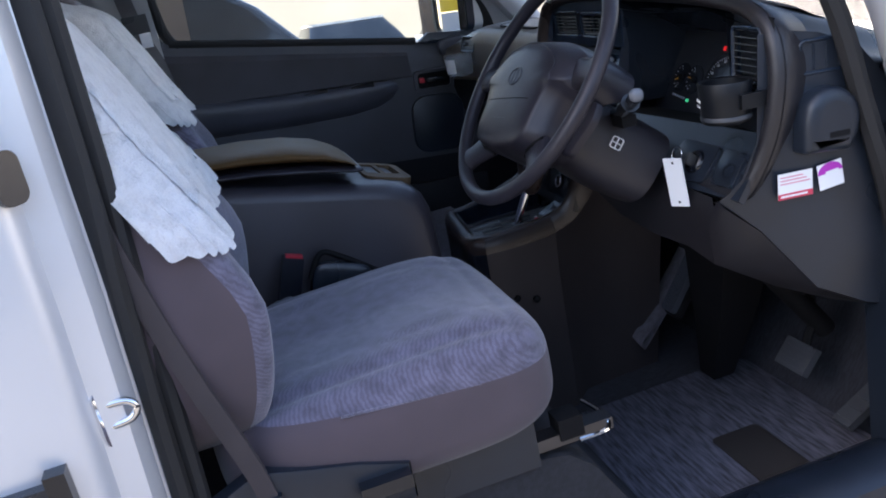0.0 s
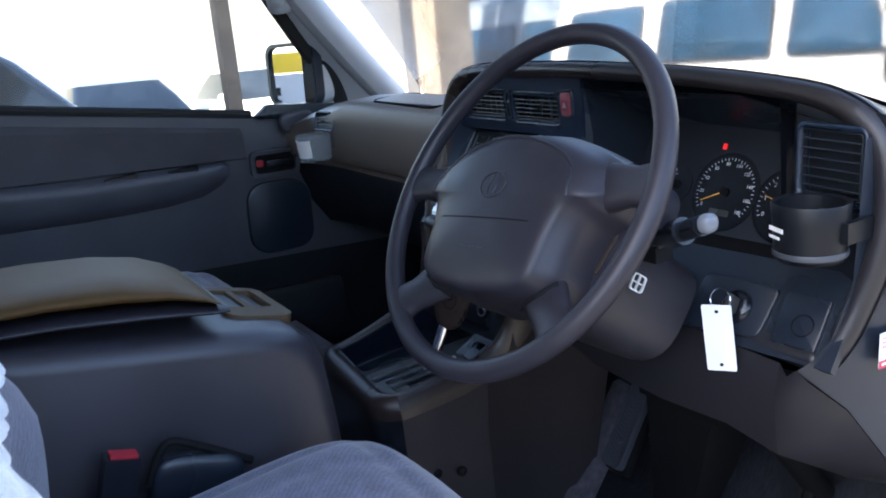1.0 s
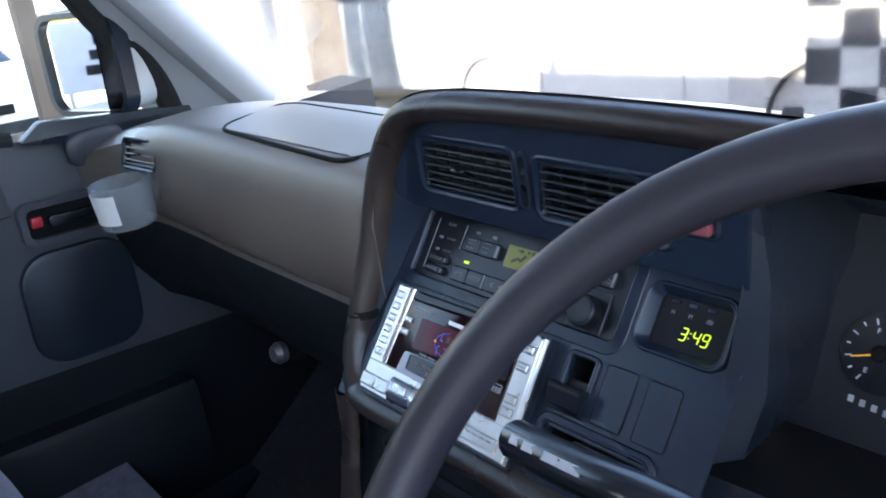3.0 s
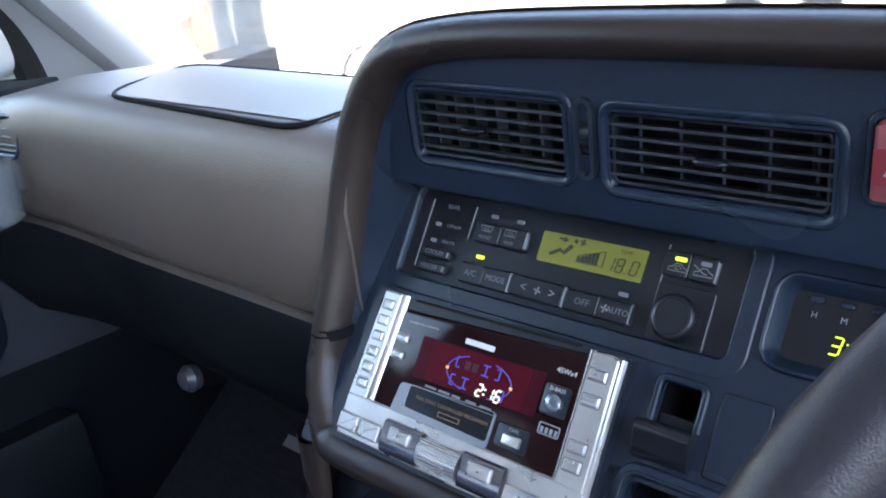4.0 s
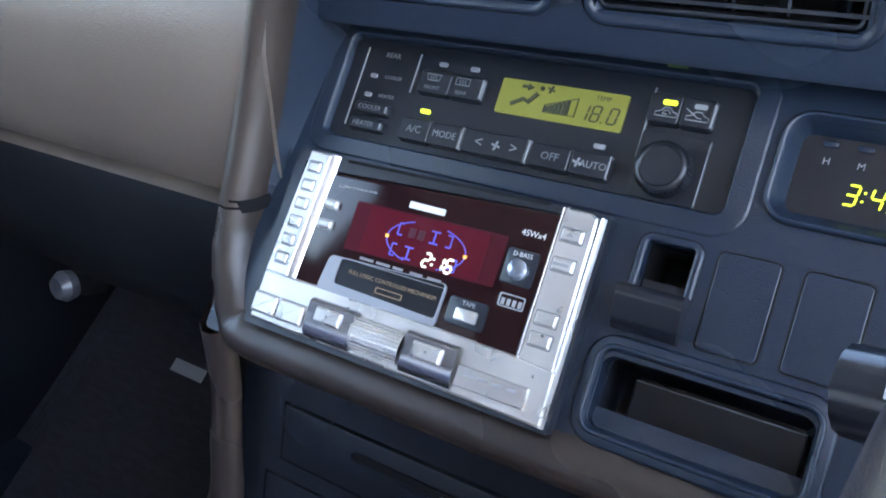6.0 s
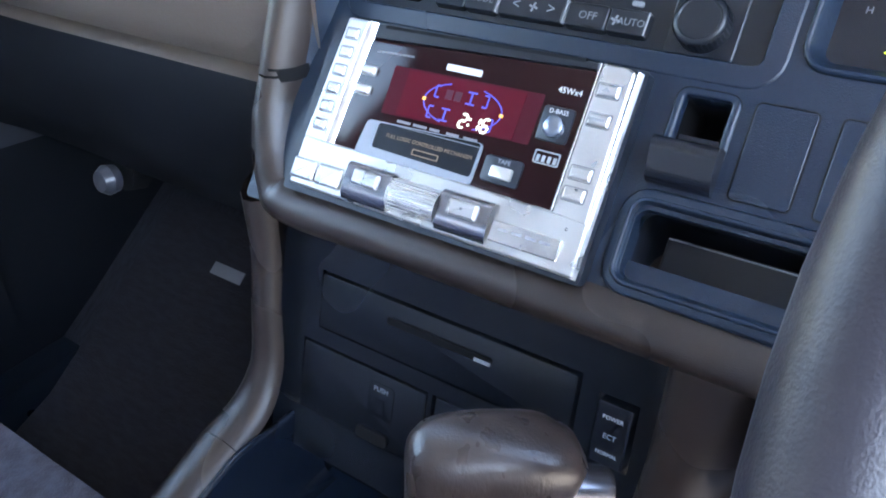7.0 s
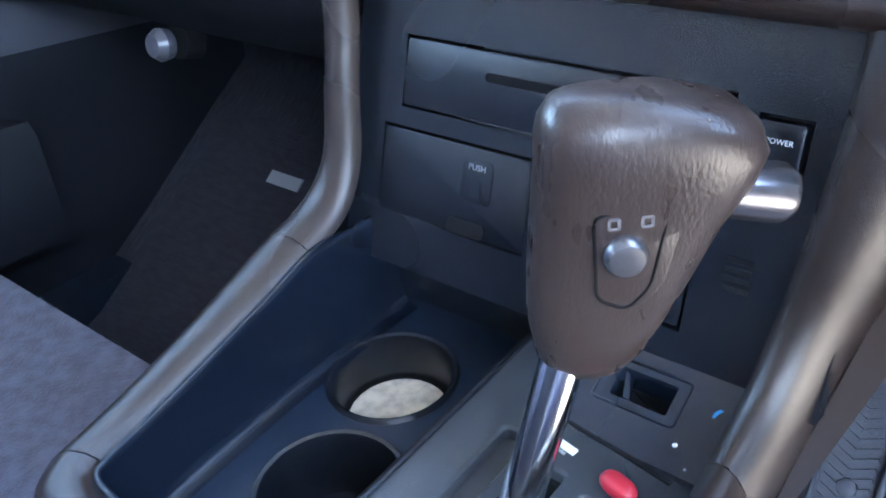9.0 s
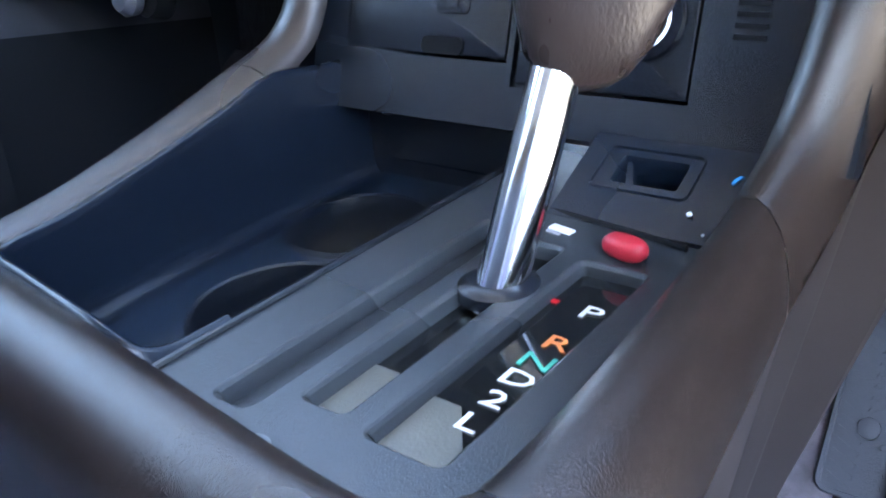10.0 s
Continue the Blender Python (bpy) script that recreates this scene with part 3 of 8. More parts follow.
# cloth upper insert and the long pull
def dz(y):
    return -0.085 * (y - 0.69)
ins = [[(-0.684 + (0.0 if 0 < i < 4 else -0.016), y, (1.197 + dz(y)) + (belt(y) - 0.03 - 1.197 - dz(y)) * k) for y in (0.36, 0.5, 0.65, 0.8, 0.95, 1.06, 1.09)] for i, k in enumerate((0, 0.1, 0.5, 0.88, 1.0))]
DOORSKIN = mat("dark_door_vinyl", (0.058, 0.058, 0.070), 0.40, bump=0.3, grain=900, vary=0.15)
part("cloth_insert", loft(ins), mat("dark_door_cloth", (0.058, 0.055, 0.062), 0.8, bump=0.5, grain=600), dr)
pull = []
for y, f, zt, zb in ((0.30, 1, 1.256, 1.140), (0.50, 1, 1.224, 1.122), (0.70, 1, 1.196, 1.102), (0.88, 1, 1.181, 1.092), (0.97, 0.92, 1.173, 1.096), (1.02, 0.66, 1.168, 1.110), (1.045, 0.25, 1.160, 1.126), (1.052, 0.02, 1.150, 1.136)):
    pull.append([(-0.702 + d * f, y, z) for d, z in ((0.0, zt + 0.010), (0.022, zt + 0.003), (0.033, zt - 0.001), (0.039, zt - 0.008), (0.041, zt - 0.022), (0.038, zt - 0.55 * (zt - zb)), (0.028, zb + 0.020), (0.014, zb + 0.006), (0.0, zb - 0.004))])
part("armrest_pull", loft(pull), DOORSKIN, dr, "moulded door armrest", 60)
for y in (0.79, 0.93):
    part("switch", box(-0.690, -0.668, y - 0.035, y + 0.035, 1.178 + dz(y) + 0.006, 1.2015 + dz(y), 0.003), PLASTIC_GLOSS, dr)
hm = frame_of((-0.686, 1.155, 1.145), (0, 1, -0.085), (0, 0.085, 1))
part("handle_cup", ring_plate(rrect(-0.062, 0.062, -0.032, 0.032, 0.014), rrect(-0.052, 0.052, -0.023, 0.023, 0.010), -0.004, 0.012, hm), DOORSKIN, dr)
part("handle_well", prism(rrect(-0.055, 0.055, -0.026, 0.026, 0.010), -0.004, 0.001, 0, hm), BLACK, dr)
part("handle_lever", prism(rrect(-0.022, 0.050, -0.010, 0.008, 0.006), 0.002, 0.012, 0.003, hm), PLASTIC_GLOSS, dr)
part("lock_tab", prism(rrect(-0.046, -0.030, -0.006, 0.010, 0.003), 0.001, 0.008, 0.002, hm), REDPL, dr, "small red lock tab")
spk = frame_of((-0.690, 1.145, 1.005), (0, 1, -0.085), (0, 0.085, 1))
part("speaker_cover", prism(rrect(-0.085, 0.085, -0.085, 0.095, 0.05, 6), 0, 0.012, 0.008, spk), PLASTIC, dr)
part("door_pocket", loft([[(-0.700, y, 0.865 + dz(y)), (-0.625, y, 0.880 + dz(y)), (-0.615, y, 0.865 + dz(y)), (-0.625, y, 0.72 + dz(y)), (-0.700, y, 0.70 + dz(y))] for y in (0.5, 0.8, 1.05, 1.25)], False, True), LOWSHADE, dr)
part("mirror_base_cover", prism(quad_poly([(1.135, 1.262), (1.30, 1.225), (1.42, 1.225), (1.42, 1.245), (1.17, 1.285)], 0.006), 0.0, 0.022, 0.008, frame_of((-0.715, 0, 0), (0, 1, 0), (0, 0, 1))), PLASTIC, dr)
part("mirror_knob_cover", blob((0.010, 0.045, 0.026), 0.6, 24, 12, None, pose(-0.690, 1.235, 1.232)), DOORSKIN, dr)
gl = part("window_pane", box(-0.737, -0.733, 0.30, 1.46, 1.20, 1.93), GLASS, dr, "clear side window")
gl.visible_shadow = False
part("rear_frame", tube(smooth_path([(-0.725, 0.445, 1.402), (-0.725, 0.424, 1.425), (-0.725, 0.409, 1.49), (-0.70, 0.395, 1.72), (-0.67, 0.385, 1.93)], 4), 0.015, 8), RUBBER, dr, "dark rear window frame")
part("roof_frame", tube([(-0.67, 0.37, 1.93), (-0.625, 1.05, 1.93)], 0.02, 8), RUBBER, dr)
pl = thing("pillar_left_rear", (-0.725, 0.33, 0.6), "pale grey pillar behind the passenger window", "pillar", kind="structure")
part("trim", box(-0.755, -0.695, 0.26, 0.398, 1.0, 1.95, 0.02), TRIMGREY, pl)

# ---- door mirror on the passenger side ----
mi = thing("door_mirror", (-0.77, 1.28, 1.26), "door mirror in a pale housing with dark rim", "mirror")
mm = frame_of((-0.772, 1.279, 1.338), (0.91, 0.30, 0.0), (0.02, 0.10, 1.0))
part("housing", blob((0.093, 0.078, 0.045), 0.45, 32, 14, None, mm @ pose(0, 0, -0.05)), WHITEPAINT, mi)
part("rim", ring_plate(rrect(-0.096, 0.094, -0.080, 0.080, 0.034, 6), rrect(-0.086, 0.086, -0.071, 0.071, 0.026, 6), -0.02, 0.006, mm), PLASTIC, mi)
mir = mat("mirror_glass", (0.9, 0.9, 0.9), 0.02, 1.0, vary=0, bump=0, rvary=0)
part("glass", prism(rrect(-0.088, 0.088, -0.073, 0.073, 0.024, 6), -0.01, -0.002, 0, mm), mir, mi)
part("arm", tube([(-0.80, 1.36, 1.275), (-0.775, 1.38, 1.245), (-0.75, 1.38, 1.23)], 0.020, 12), WHITEPAINT, mi)

# ---- dashboard ----
TL = radians(38.5)
FM = Matrix(((1, 0, 0, 0), (0, math.sin(TL), -math.cos(TL), 1.237), (0, math.cos(TL), math.sin(TL), 1.187), (0, 0, 0, 1)))  # sloping fascia: x across, y up the slope, z out
VM = Matrix(((1, 0, 0, 0), (0, 0, -1, 1.262), (0, 1, 0, 0), (0, 0, 0, 1)))  # upright vent panel: x, height, z towards the driver
dash = thing("dashboard", (0.1, 1.3, 0.9), "dark grey moulded van dashboard with grey-brown rim", "dashboard")

# front edge of the hood's padded rim, once round the instruments
LIP = [(-0.002, 1.198, 1.165), (0.003, 1.220, 1.223), (0.012, 1.232, 1.275), (0.026, 1.238, 1.315), (0.056, 1.242, 1.351), (0.11, 1.245, 1.366), (0.22, 1.246, 1.371), (0.38, 1.247, 1.371), (0.57, 1.250, 1.364),
       (0.70, 1.250, 1.354), (0.785, 1.250, 1.339), (0.840, 1.248, 1.303), (0.858, 1.244, 1.245), (0.855, 1.236, 1.18), (0.842, 1.224, 1.123), (0.826, 1.200, 1.068), (0.80, 1.186, 1.045), (0.70, 1.184, 1.053),
       (0.52, 1.176, 1.069), (0.32, 1.164, 1.084), (0.12, 1.163, 1.085), (0.034, 1.164, 1.086), (0.009, 1.173, 1.106), (-0.002, 1.187, 1.138)]
lip = smooth_path(LIP, 5, True)
nL = len(lip)
def lip_out(i):
    """Direction away from the opening at one point of the edge."""
    d = lip[(i + 1) % nL] - lip[i - 1]
    return Vector((-d.z, 0, d.x)).normalized()
RIM = ((-0.020, 0.060), (-0.008, 0.034), (-0.001, 0.016), (-0.003, 0.005), (-0.008, -0.001), (-0.014, -0.002), (-0.020, 0.001), (-0.025, 0.008), (-0.027, 0.018))
def rim_row(i):
    n = lip_out(i % nL)
    wide = 1.0 + 0.25 * max(0.0, min(1.0, (i % nL - 46) / 8)) * max(0.0, min(1.0, (88 - i % nL) / 8))   # broader beside the door
    return [lip[i % nL] + n * (a * (wide if a < -0.004 else 1.0)) + Vector((0, b if b < 0 else b * wide, 0)) for a, b in RIM]
part("rim_upper", loft([rim_row(i) for i in range(0, 37)]), SOFT, dash, "grey-brown padded hood rim", 60)
# one vinyl all round; the next two stretches carry shade in their colour
part("rim_hood", loft([rim_row(i) for i in range(36, 53)]), HOODSHADE, dash, "padded rim over the instruments, in a shaded colour", 60)
part("rim_side", loft([rim_row(i) for i in range(52, 92)]), SIDESHADE, dash, "padded rim beside the door, in a shaded grey", 60)
part("rim_lower", loft([rim_row(i) for i in range(91, nL)] + [[v + Vector((0, 0, -0.0015)) for v in rim_row(0)]]), SOFT, dash, "grey-brown padded lower rim", 60)
part("rim_joint", loft([[v + lip_out(1) * -0.0012 + Vector((0.001, 0.002, dz_)) for v in rim_row(0)] for dz_ in (-0.004, 0.004)]), BLACK, dash)
# shell outside the rim: left flank, hood top, right flank
def outer(p, k, side=False):
    """k from 0 at the rim to 1 at the windscreen."""
    x, y, z = p
    if side:
        fall = 0.095 * k * max(0.0, min(1.0, (z - 1.2) / 0.10))
        return Vector((x - 0.026 * min(1.0, k / 0.12) * max(0.0, min(1.0, (x - 0.79) / 0.04)), y + 0.22 * k, z - fall))
    w = max(0.0, min(1.0, (x - 0.03) / 0.25))
    steep = max(0.0, z - 1.275) * min(1.0, k / 0.2) + 0.01 * k
    s_ = max(0.0, min(1.0, (x - 0.15) / 0.25))
    gentle = 0.10 * k ** 0.8 * (1 - s_) + (0.155 * k if k < 0.4 else 0.062 + 0.40 * (k - 0.4)) * s_
    f = max(0.0, min(1.0, (z - 1.2) / 0.12))
    return Vector((x, y + (0.30 + 0.12 * f) * k, z - (steep * (1 - w) + gentle * w + 0.16 * max(0.0, k - 0.25)) * f))
part("hood_flank", loft([[outer(p + Vector((0, 0.014, 0)), k, True) for p in lip[48:80]] for k in (0, 0.04, 0.12, 0.25, 0.45, 0.6, 0.75, 1.0)]), PLASTIC, dash, "", 60)
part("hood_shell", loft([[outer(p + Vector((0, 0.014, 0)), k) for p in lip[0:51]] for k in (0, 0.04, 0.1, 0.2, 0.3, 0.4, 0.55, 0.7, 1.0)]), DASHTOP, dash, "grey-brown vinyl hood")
part("hood_rear", loft([[(x, y, z - 0.001) for x in (-0.004, 0.03, 0.08)] for y, z in ((1.36, 1.284), (1.45, 1.263), (1.55, 1.227), (1.72, 1.159), (1.73, 1.10))]), DASHTOP, dash)
# inner walls from the rim back to the fascia
def inner(i, k):
    p, n = lip[i % nL], lip_out(i % nL)
    x, y, z = p + n * -0.0265 + Vector((0, 0.017, 0))
    fy = 1.237 + (z - 1.187) * math.tan(TL)
    if z > 1.30 and 0.03 < x < 0.80:
        return Vector((x, y + (0.03 if x < 0.36 else 0.16) * k, z - (0.008 if x < 0.36 else 0.098) * k))
    tx = 0.010 if x < 0.2 else (-0.012 if x > 0.77 else 0)
    return Vector((x + tx * k, y + (max(min(fy, 1.27) if x < 0.36 else fy, y) - y + 0.014) * k, z + (0.006 * k if z < 1.13 else 0)))
part("inner_wall", loft([[inner(i, k) for i in range(nL + 1)] for k in (0, 0.5, 1.0)]), FASCIA, dash)

# sloping fascia with its recesses
H_CLIM, H_STER, H_POCK, H_TRAY = (0.046, 0.276, 0.013, 0.075), (0.039, 0.226, -0.099, 0.002), (0.246, 0.270, -0.030, -0.003), (0.243, 0.334, -0.090, -0.057)
H_CLOCK = (0.292, 0.356, 0.020, 0.063)
HOLES = [rrect(h[0], h[1], h[2], h[3], r, 5) for h, r in ((H_CLIM, 0.005), (H_STER, 0.003), (H_POCK, 0.002), (H_TRAY, 0.006), (H_CLOCK, 0.009))]
fb = pierced(rrect(0.010, 0.374, -0.112, 0.085, 0.003), HOLES, 0.0, FM)
for h in HOLES:   # the sheet turns in at each opening
    stepped(h, ((0, 0), (0.0004, -0.0006), (0.0005, -0.012)), FM, False, fb)
bmesh.ops.remove_doubles(fb, verts=fb.verts, dist=1e-5)
part("fascia", fb, FASCIA, dash, "", 30)
YR = radians(4.0)
RM = frame_of((0.688, 1.277, 1.187), (math.cos(YR), math.sin(YR), 0), (-math.sin(YR) * math.sin(TL), math.cos(YR) * math.sin(TL), math.cos(TL)))   # driver's side of the fascia
part("fascia_lower", holed(-0.33, 0.13, -0.165, -0.055, [], -0.012, 0.0, RM), PLASTIC, dash)
part("fascia_shelf", loft([[RM @ Vector((x, -0.055, 0.0)) for x in (-0.33, 0.13)], [(0.36, 1.34, 1.118), (0.83, 1.37, 1.118)]]), BLACK, dash)
part("fascia_back", box(0.0, 0.37, -0.13, 0.10, -0.062, -0.056, 0, FM), BLACK, dash)
# tray
TRAYP = rrect(0.2425, 0.3345, -0.0905, -0.0545, 0.006, 5)
part("tray_rim", stepped(TRAYP, ((-0.0072, 0.0002), (-0.0066, 0.0016), (-0.0056, 0.0022), (-0.0036, 0.0022), (-0.0022, 0.0030), (-0.0008, 0.0026), (0.0004, 0.0008), (0.0008, -0.004)), FM), FASCIA, dash, "", 60)
part("tray_well", stepped(TRAYP, ((0.0002, -0.001), (0.0012, -0.030), (0.0030, -0.038), (0.0080, -0.042)), FM, True), PANEL, dash)
part("tray_pad", stepped(rrect(0.2505, 0.3290, -0.0870, -0.0640, 0.0015, 3), ((0.0, -0.043), (0.0, -0.0330), (0.0004, -0.0322), (0.0012, -0.0320)), FM, True), PANEL, dash, "", 50)
part("pad_edge", tube([FM @ Vector((0.2512 + 0.0011 * k, -0.0645, -0.0320)) for k in range(71)], 0.0004, 6), GREYLINE, dash, "pale upper edge")
part("tray_bead", tube([FM @ Vector((x, y, 0.0024)) for x, y in offset(TRAYP, -0.0016)], 0.0013, 8, True), FASCIA, dash, "raised bead", 60)
# small pocket with a lip below
POCK = rrect(0.2475, 0.2690, -0.0290, -0.0030, 0.0018, 4)
part("pocket_rim", stepped(POCK, ((-0.0042, 0.0), (-0.0038, 0.0016), (-0.0028, 0.0020), (-0.0008, 0.0020), (0.0, 0.0012), (0.0004, -0.004)), FM), FASCIA, dash, "", 60)
part("pocket_well", stepped(POCK, ((0.0001, -0.001), (0.0010, -0.026), (0.003, -0.030)), FM, True), BLACK, dash)
part("pocket_shelf", box(0.2488, 0.2677, -0.0285, -0.0200, -0.024, -0.004, 0.001, FM), PANEL, dash)
lipb = loft([[(x, y, z) for y, z in ((-0.0245, 0.0010), (-0.0248, 0.0085), (-0.0256, 0.0112), (-0.0272, 0.0124), (-0.0295, 0.0126), (-0.0315, 0.0116), (-0.0400, 0.0085), (-0.0432, 0.0070), (-0.0450, 0.0045), (-0.0455, 0.0005))] for x in (0.2432, 0.2440, 0.2462, 0.2700, 0.2722, 0.2730)], False, False, None, FM)
for x in (0.2432, 0.2730):
    b_ = bmesh.new()
    b_.faces.new([b_.verts.new((x, y, z)) for y, z in ((-0.0245, 0.0010), (-0.0248, 0.0085), (-0.0256, 0.0112), (-0.0272, 0.0124), (-0.0295, 0.0126), (-0.0315, 0.0116), (-0.0400, 0.0085), (-0.0432, 0.0070), (-0.0450, 0.0045), (-0.0455, 0.0005))])
    added(lipb, b_, FM)
part("pocket_lip", lipb, PLASTIC_GLOSS, dash, "black pocket lip", 50)
# blank switch plates, each in a fine groove
for x in (0.2790, 0.3143):
    pp = rrect(x, x + 0.0262, -0.0438, -0.0003, 0.0025)
    part("plate_groove", stepped(pp, ((-0.0005, 0.0003), (-0.0001, 0.0004), (0.0002, 0.0001), (0.0006, 0.0002)), FM), BLACK, dash)
    part("blank_plate", stepped(pp, ((0.0003, 0.0), (0.0004, 0.0006), (0.0008, 0.0008)), FM, True), FASCIA, dash)
# climate panel
cl = part("climate_panel", prism(rrect(0.046, 0.276, 0.013, 0.075, 0.004), -0.010, -0.003, 0.0, FM), PANEL, dash, "black climate control panel")
part("bezel", stepped(rrect(0.0485, 0.2745, 0.0150, 0.0735, 0.004, 5), ((-0.0110, 0.0001), (-0.0104, 0.0007), (-0.0096, 0.0009), (-0.0040, 0.0010), (-0.0022, 0.0016), (-0.0014, 0.0016), (-0.0006, 0.0008), (0.0004, -0.0030)), FM), FASCIA, cl, "", 60)
part("display", prism(rrect(0.149, 0.218, 0.0435, 0.062, 0.001), -0.004, -0.002, 0, FM), LCD, cl, "green-yellow display")
def fm(x, y, z):
    return FM @ pose(x, y, z)
seven("display_digits", "18.0", 0.0078, fm(0.2050, 0.0505, -0.0016), LCDINK, cl, 0.10)
words("display_caption", "TEMP", 0.0034, fm(0.2055, 0.0585, -0.0016), LCDINK, cl)
for k in range(6):
    part("fan_bar", box(0.1765 + 0.0022 * k, 0.1782 + 0.0022 * k, 0.0478, 0.0505 + 0.0009 * k, -0.002, -0.0014, 0, FM), LCDINK, cl)
part("fan_bar_outline", ring_plate([(0.1758, 0.0472), (0.1930, 0.0472), (0.1930, 0.0570), (0.1758, 0.0512)], [(0.1762, 0.0475), (0.1927, 0.0475), (0.1927, 0.0565), (0.1762, 0.0510)], -0.002, -0.0015, FM), LCDINK, cl)
part("airflow_figure", prism([(0.1575, 0.0480), (0.1635, 0.0515), (0.1668, 0.0500), (0.1715, 0.0555), (0.1697, 0.0570), (0.1660, 0.0522), (0.1632, 0.0535), (0.1565, 0.0496)], -0.002, -0.0014, 0, FM), LCDINK, cl)
part("airflow_figure_head", lathe([(0.0012, -0.002), (0.0012, -0.0014), (0, -0.0014)], 10, fm(0.1722, 0.0592, 0)), LCDINK, cl)
part("airflow_arrow", prism([(0.1610, 0.0597), (0.1610, 0.0583), (0.1645, 0.0583), (0.1645, 0.0572), (0.1675, 0.0590), (0.1645, 0.0608), (0.1645, 0.0597)], -0.002, -0.0014, 0, FM), LCDINK, cl)
fb_ = bmesh.new()
for k in range(4):
    prism([(0.0002, 0), (0.0013, 0.0016), (0.0003, 0.0022), (-0.0004, 0.0008)], -0.002, -0.0014, 0, fm(0.1772, 0.0592, 0) @ pose(0, 0, 0, 0, 0, 90 * k), fb_)
part("fan_symbol", fb_, LCDINK, cl)
def button(x0, x1, y0, y1, z=0.0015, r=0.002, parent=cl, material=PANEL, name="button"):
    b = stepped(rrect(x0, x1, y0, y1, r), ((-0.0004, -0.0030), (0.0, -0.0006), (0.0001, z - 0.0008), (0.0004, z - 0.0002), (0.0010, z)), FM, True)
    return part(name, b, material, parent, "", 50)
button(0.0980, 0.1173, 0.0190, 0.0320)
button(0.1175, 0.1368, 0.0190, 0.0320)
button(0.1380, 0.1756, 0.0190, 0.0320)
button(0.1770, 0.1990, 0.0188, 0.0313)
button(0.1994, 0.2195, 0.0188, 0.0313)
button(0.2290, 0.2444, 0.0505, 0.0650)
button(0.2446, 0.2595, 0.0505, 0.0650)
button(0.1008, 0.1208, 0.0460, 0.0590)
button(0.1210, 0.1405, 0.0460, 0.0590)
button(0.0640, 0.0870, 0.0295, 0.0360, 0.001, 0.002)
button(0.0635, 0.0865, 0.0200, 0.0265, 0.001, 0.002)
for x, y0, h in ((0.1373, 0.0195, 0.012), (0.1762, 0.0193, 0.012), (0.2190, 0.0195, 0.0112), (0.2594, 0.0515, 0.011), (0.1402, 0.0475, 0.010), (0.0857, 0.0310, 0.0035), (0.0852, 0.0215, 0.0035)):
    part("button_edge", box(x - 0.0004, x + 0.0004, y0, y0 + h, -0.001, 0.0018, 0, FM), TICK, cl)
for t, x, y, s in (("A/C", 0.1075, 0.0255, 0.0056), ("MODE", 0.1270, 0.0255, 0.0052), ("<", 0.1481, 0.0253, 0.0080), (">", 0.1682, 0.0253, 0.0080), ("OFF", 0.1886, 0.0250, 0.0056), ("AUTO", 0.2113, 0.0248, 0.0050),
                   ("TEMP", 0.2472, 0.0440, 0.0046), ("REAR", 0.0765, 0.0650, 0.0042), ("COOLER", 0.0748, 0.0328, 0.0040), ("HEATER", 0.0740, 0.0233, 0.0040), ("COOLER", 0.0810, 0.0523, 0.0030), ("HEATER", 0.0804, 0.0413, 0.0030),
                   ("FRONT", 0.1103, 0.0494, 0.0030), ("REAR", 0.1287, 0.0490, 0.0030)):
    on_key = y < 0.036 or 0.046 < y < 0.051
    words("lettering", t, s, fm(x, y, 0.0016 if on_key else -0.0026), TICK if t in "<>" else DIMPRINT, cl)
def fan_mark(x, y, z):
    b = bmesh.new()
    for k in range(4):
        prism([(0.0003, 0), (0.0012, 0.0022), (0.0002, 0.0026), (-0.0005, 0.001)], 0, 0.0002, 0, fm(x, y, z) @ pose(0, 0, 0, 0, 0, 90 * k), b)
    return b
part("fan_mark", fan_mark(0.1583, 0.0252, 0.0016), TICK, cl)
part("fan_mark", fan_mark(0.2033, 0.0249, 0.0016), TICK, cl)
for k, x in enumerate((0.2380, 0.2525)):   # little car outlines of the two air intake buttons, with their arrows
    b = tube([FM @ Vector((x + p[0], 0.0538 + p[1], 0.0017)) for p in ((-0.0052, 0), (-0.0050, 0.0018), (-0.0026, 0.0024), (-0.0012, 0.0042), (0.0016, 0.0042), (0.0030, 0.0026), (0.0052, 0.0018), (0.0052, 0))], 0.0003, 5, True)
    tube([FM @ Vector((x + p[0], 0.0538 + p[1], 0.0018)) for p in ((((0.0022, 0.0014), (0.0010, 0.0030), (-0.0010, 0.0026), (-0.0016, 0.0012), (0.0006, 0.0010))) if k == 0 else ((-0.0058, 0.0052), (-0.0022, 0.0030), (0.0000, 0.0014), (0.0020, 0.0012)))], 0.0003, 5, False, b)
    part("car_mark", b, TICK, cl)
for k, x in enumerate((0.1100, 0.1283)):   # screen-heater marks
    q = ((-0.0034, -0.0012), (-0.0046, 0.0022), (0.0046, 0.0022), (0.0034, -0.0012)) if k == 0 else ((-0.0042, -0.0014), (-0.0042, 0.0024), (0.0042, 0.0024), (0.0042, -0.0014))
    b = tube([FM @ Vector((x + p[0], 0.0546 + p[1], 0.0017)) for p in q], 0.0003, 5, True)
    for d in (-0.0016, 0.0, 0.0016):
        tube([FM @ Vector((x + d + e, 0.0546 + y, 0.0018)) for e, y in ((0.0, -0.0016), (0.0004, -0.0004), (-0.0004, 0.0006), (0.0, 0.0016))], 0.0002, 5, False, b)
    part("screen_mark", b, DIMPRINT, cl)
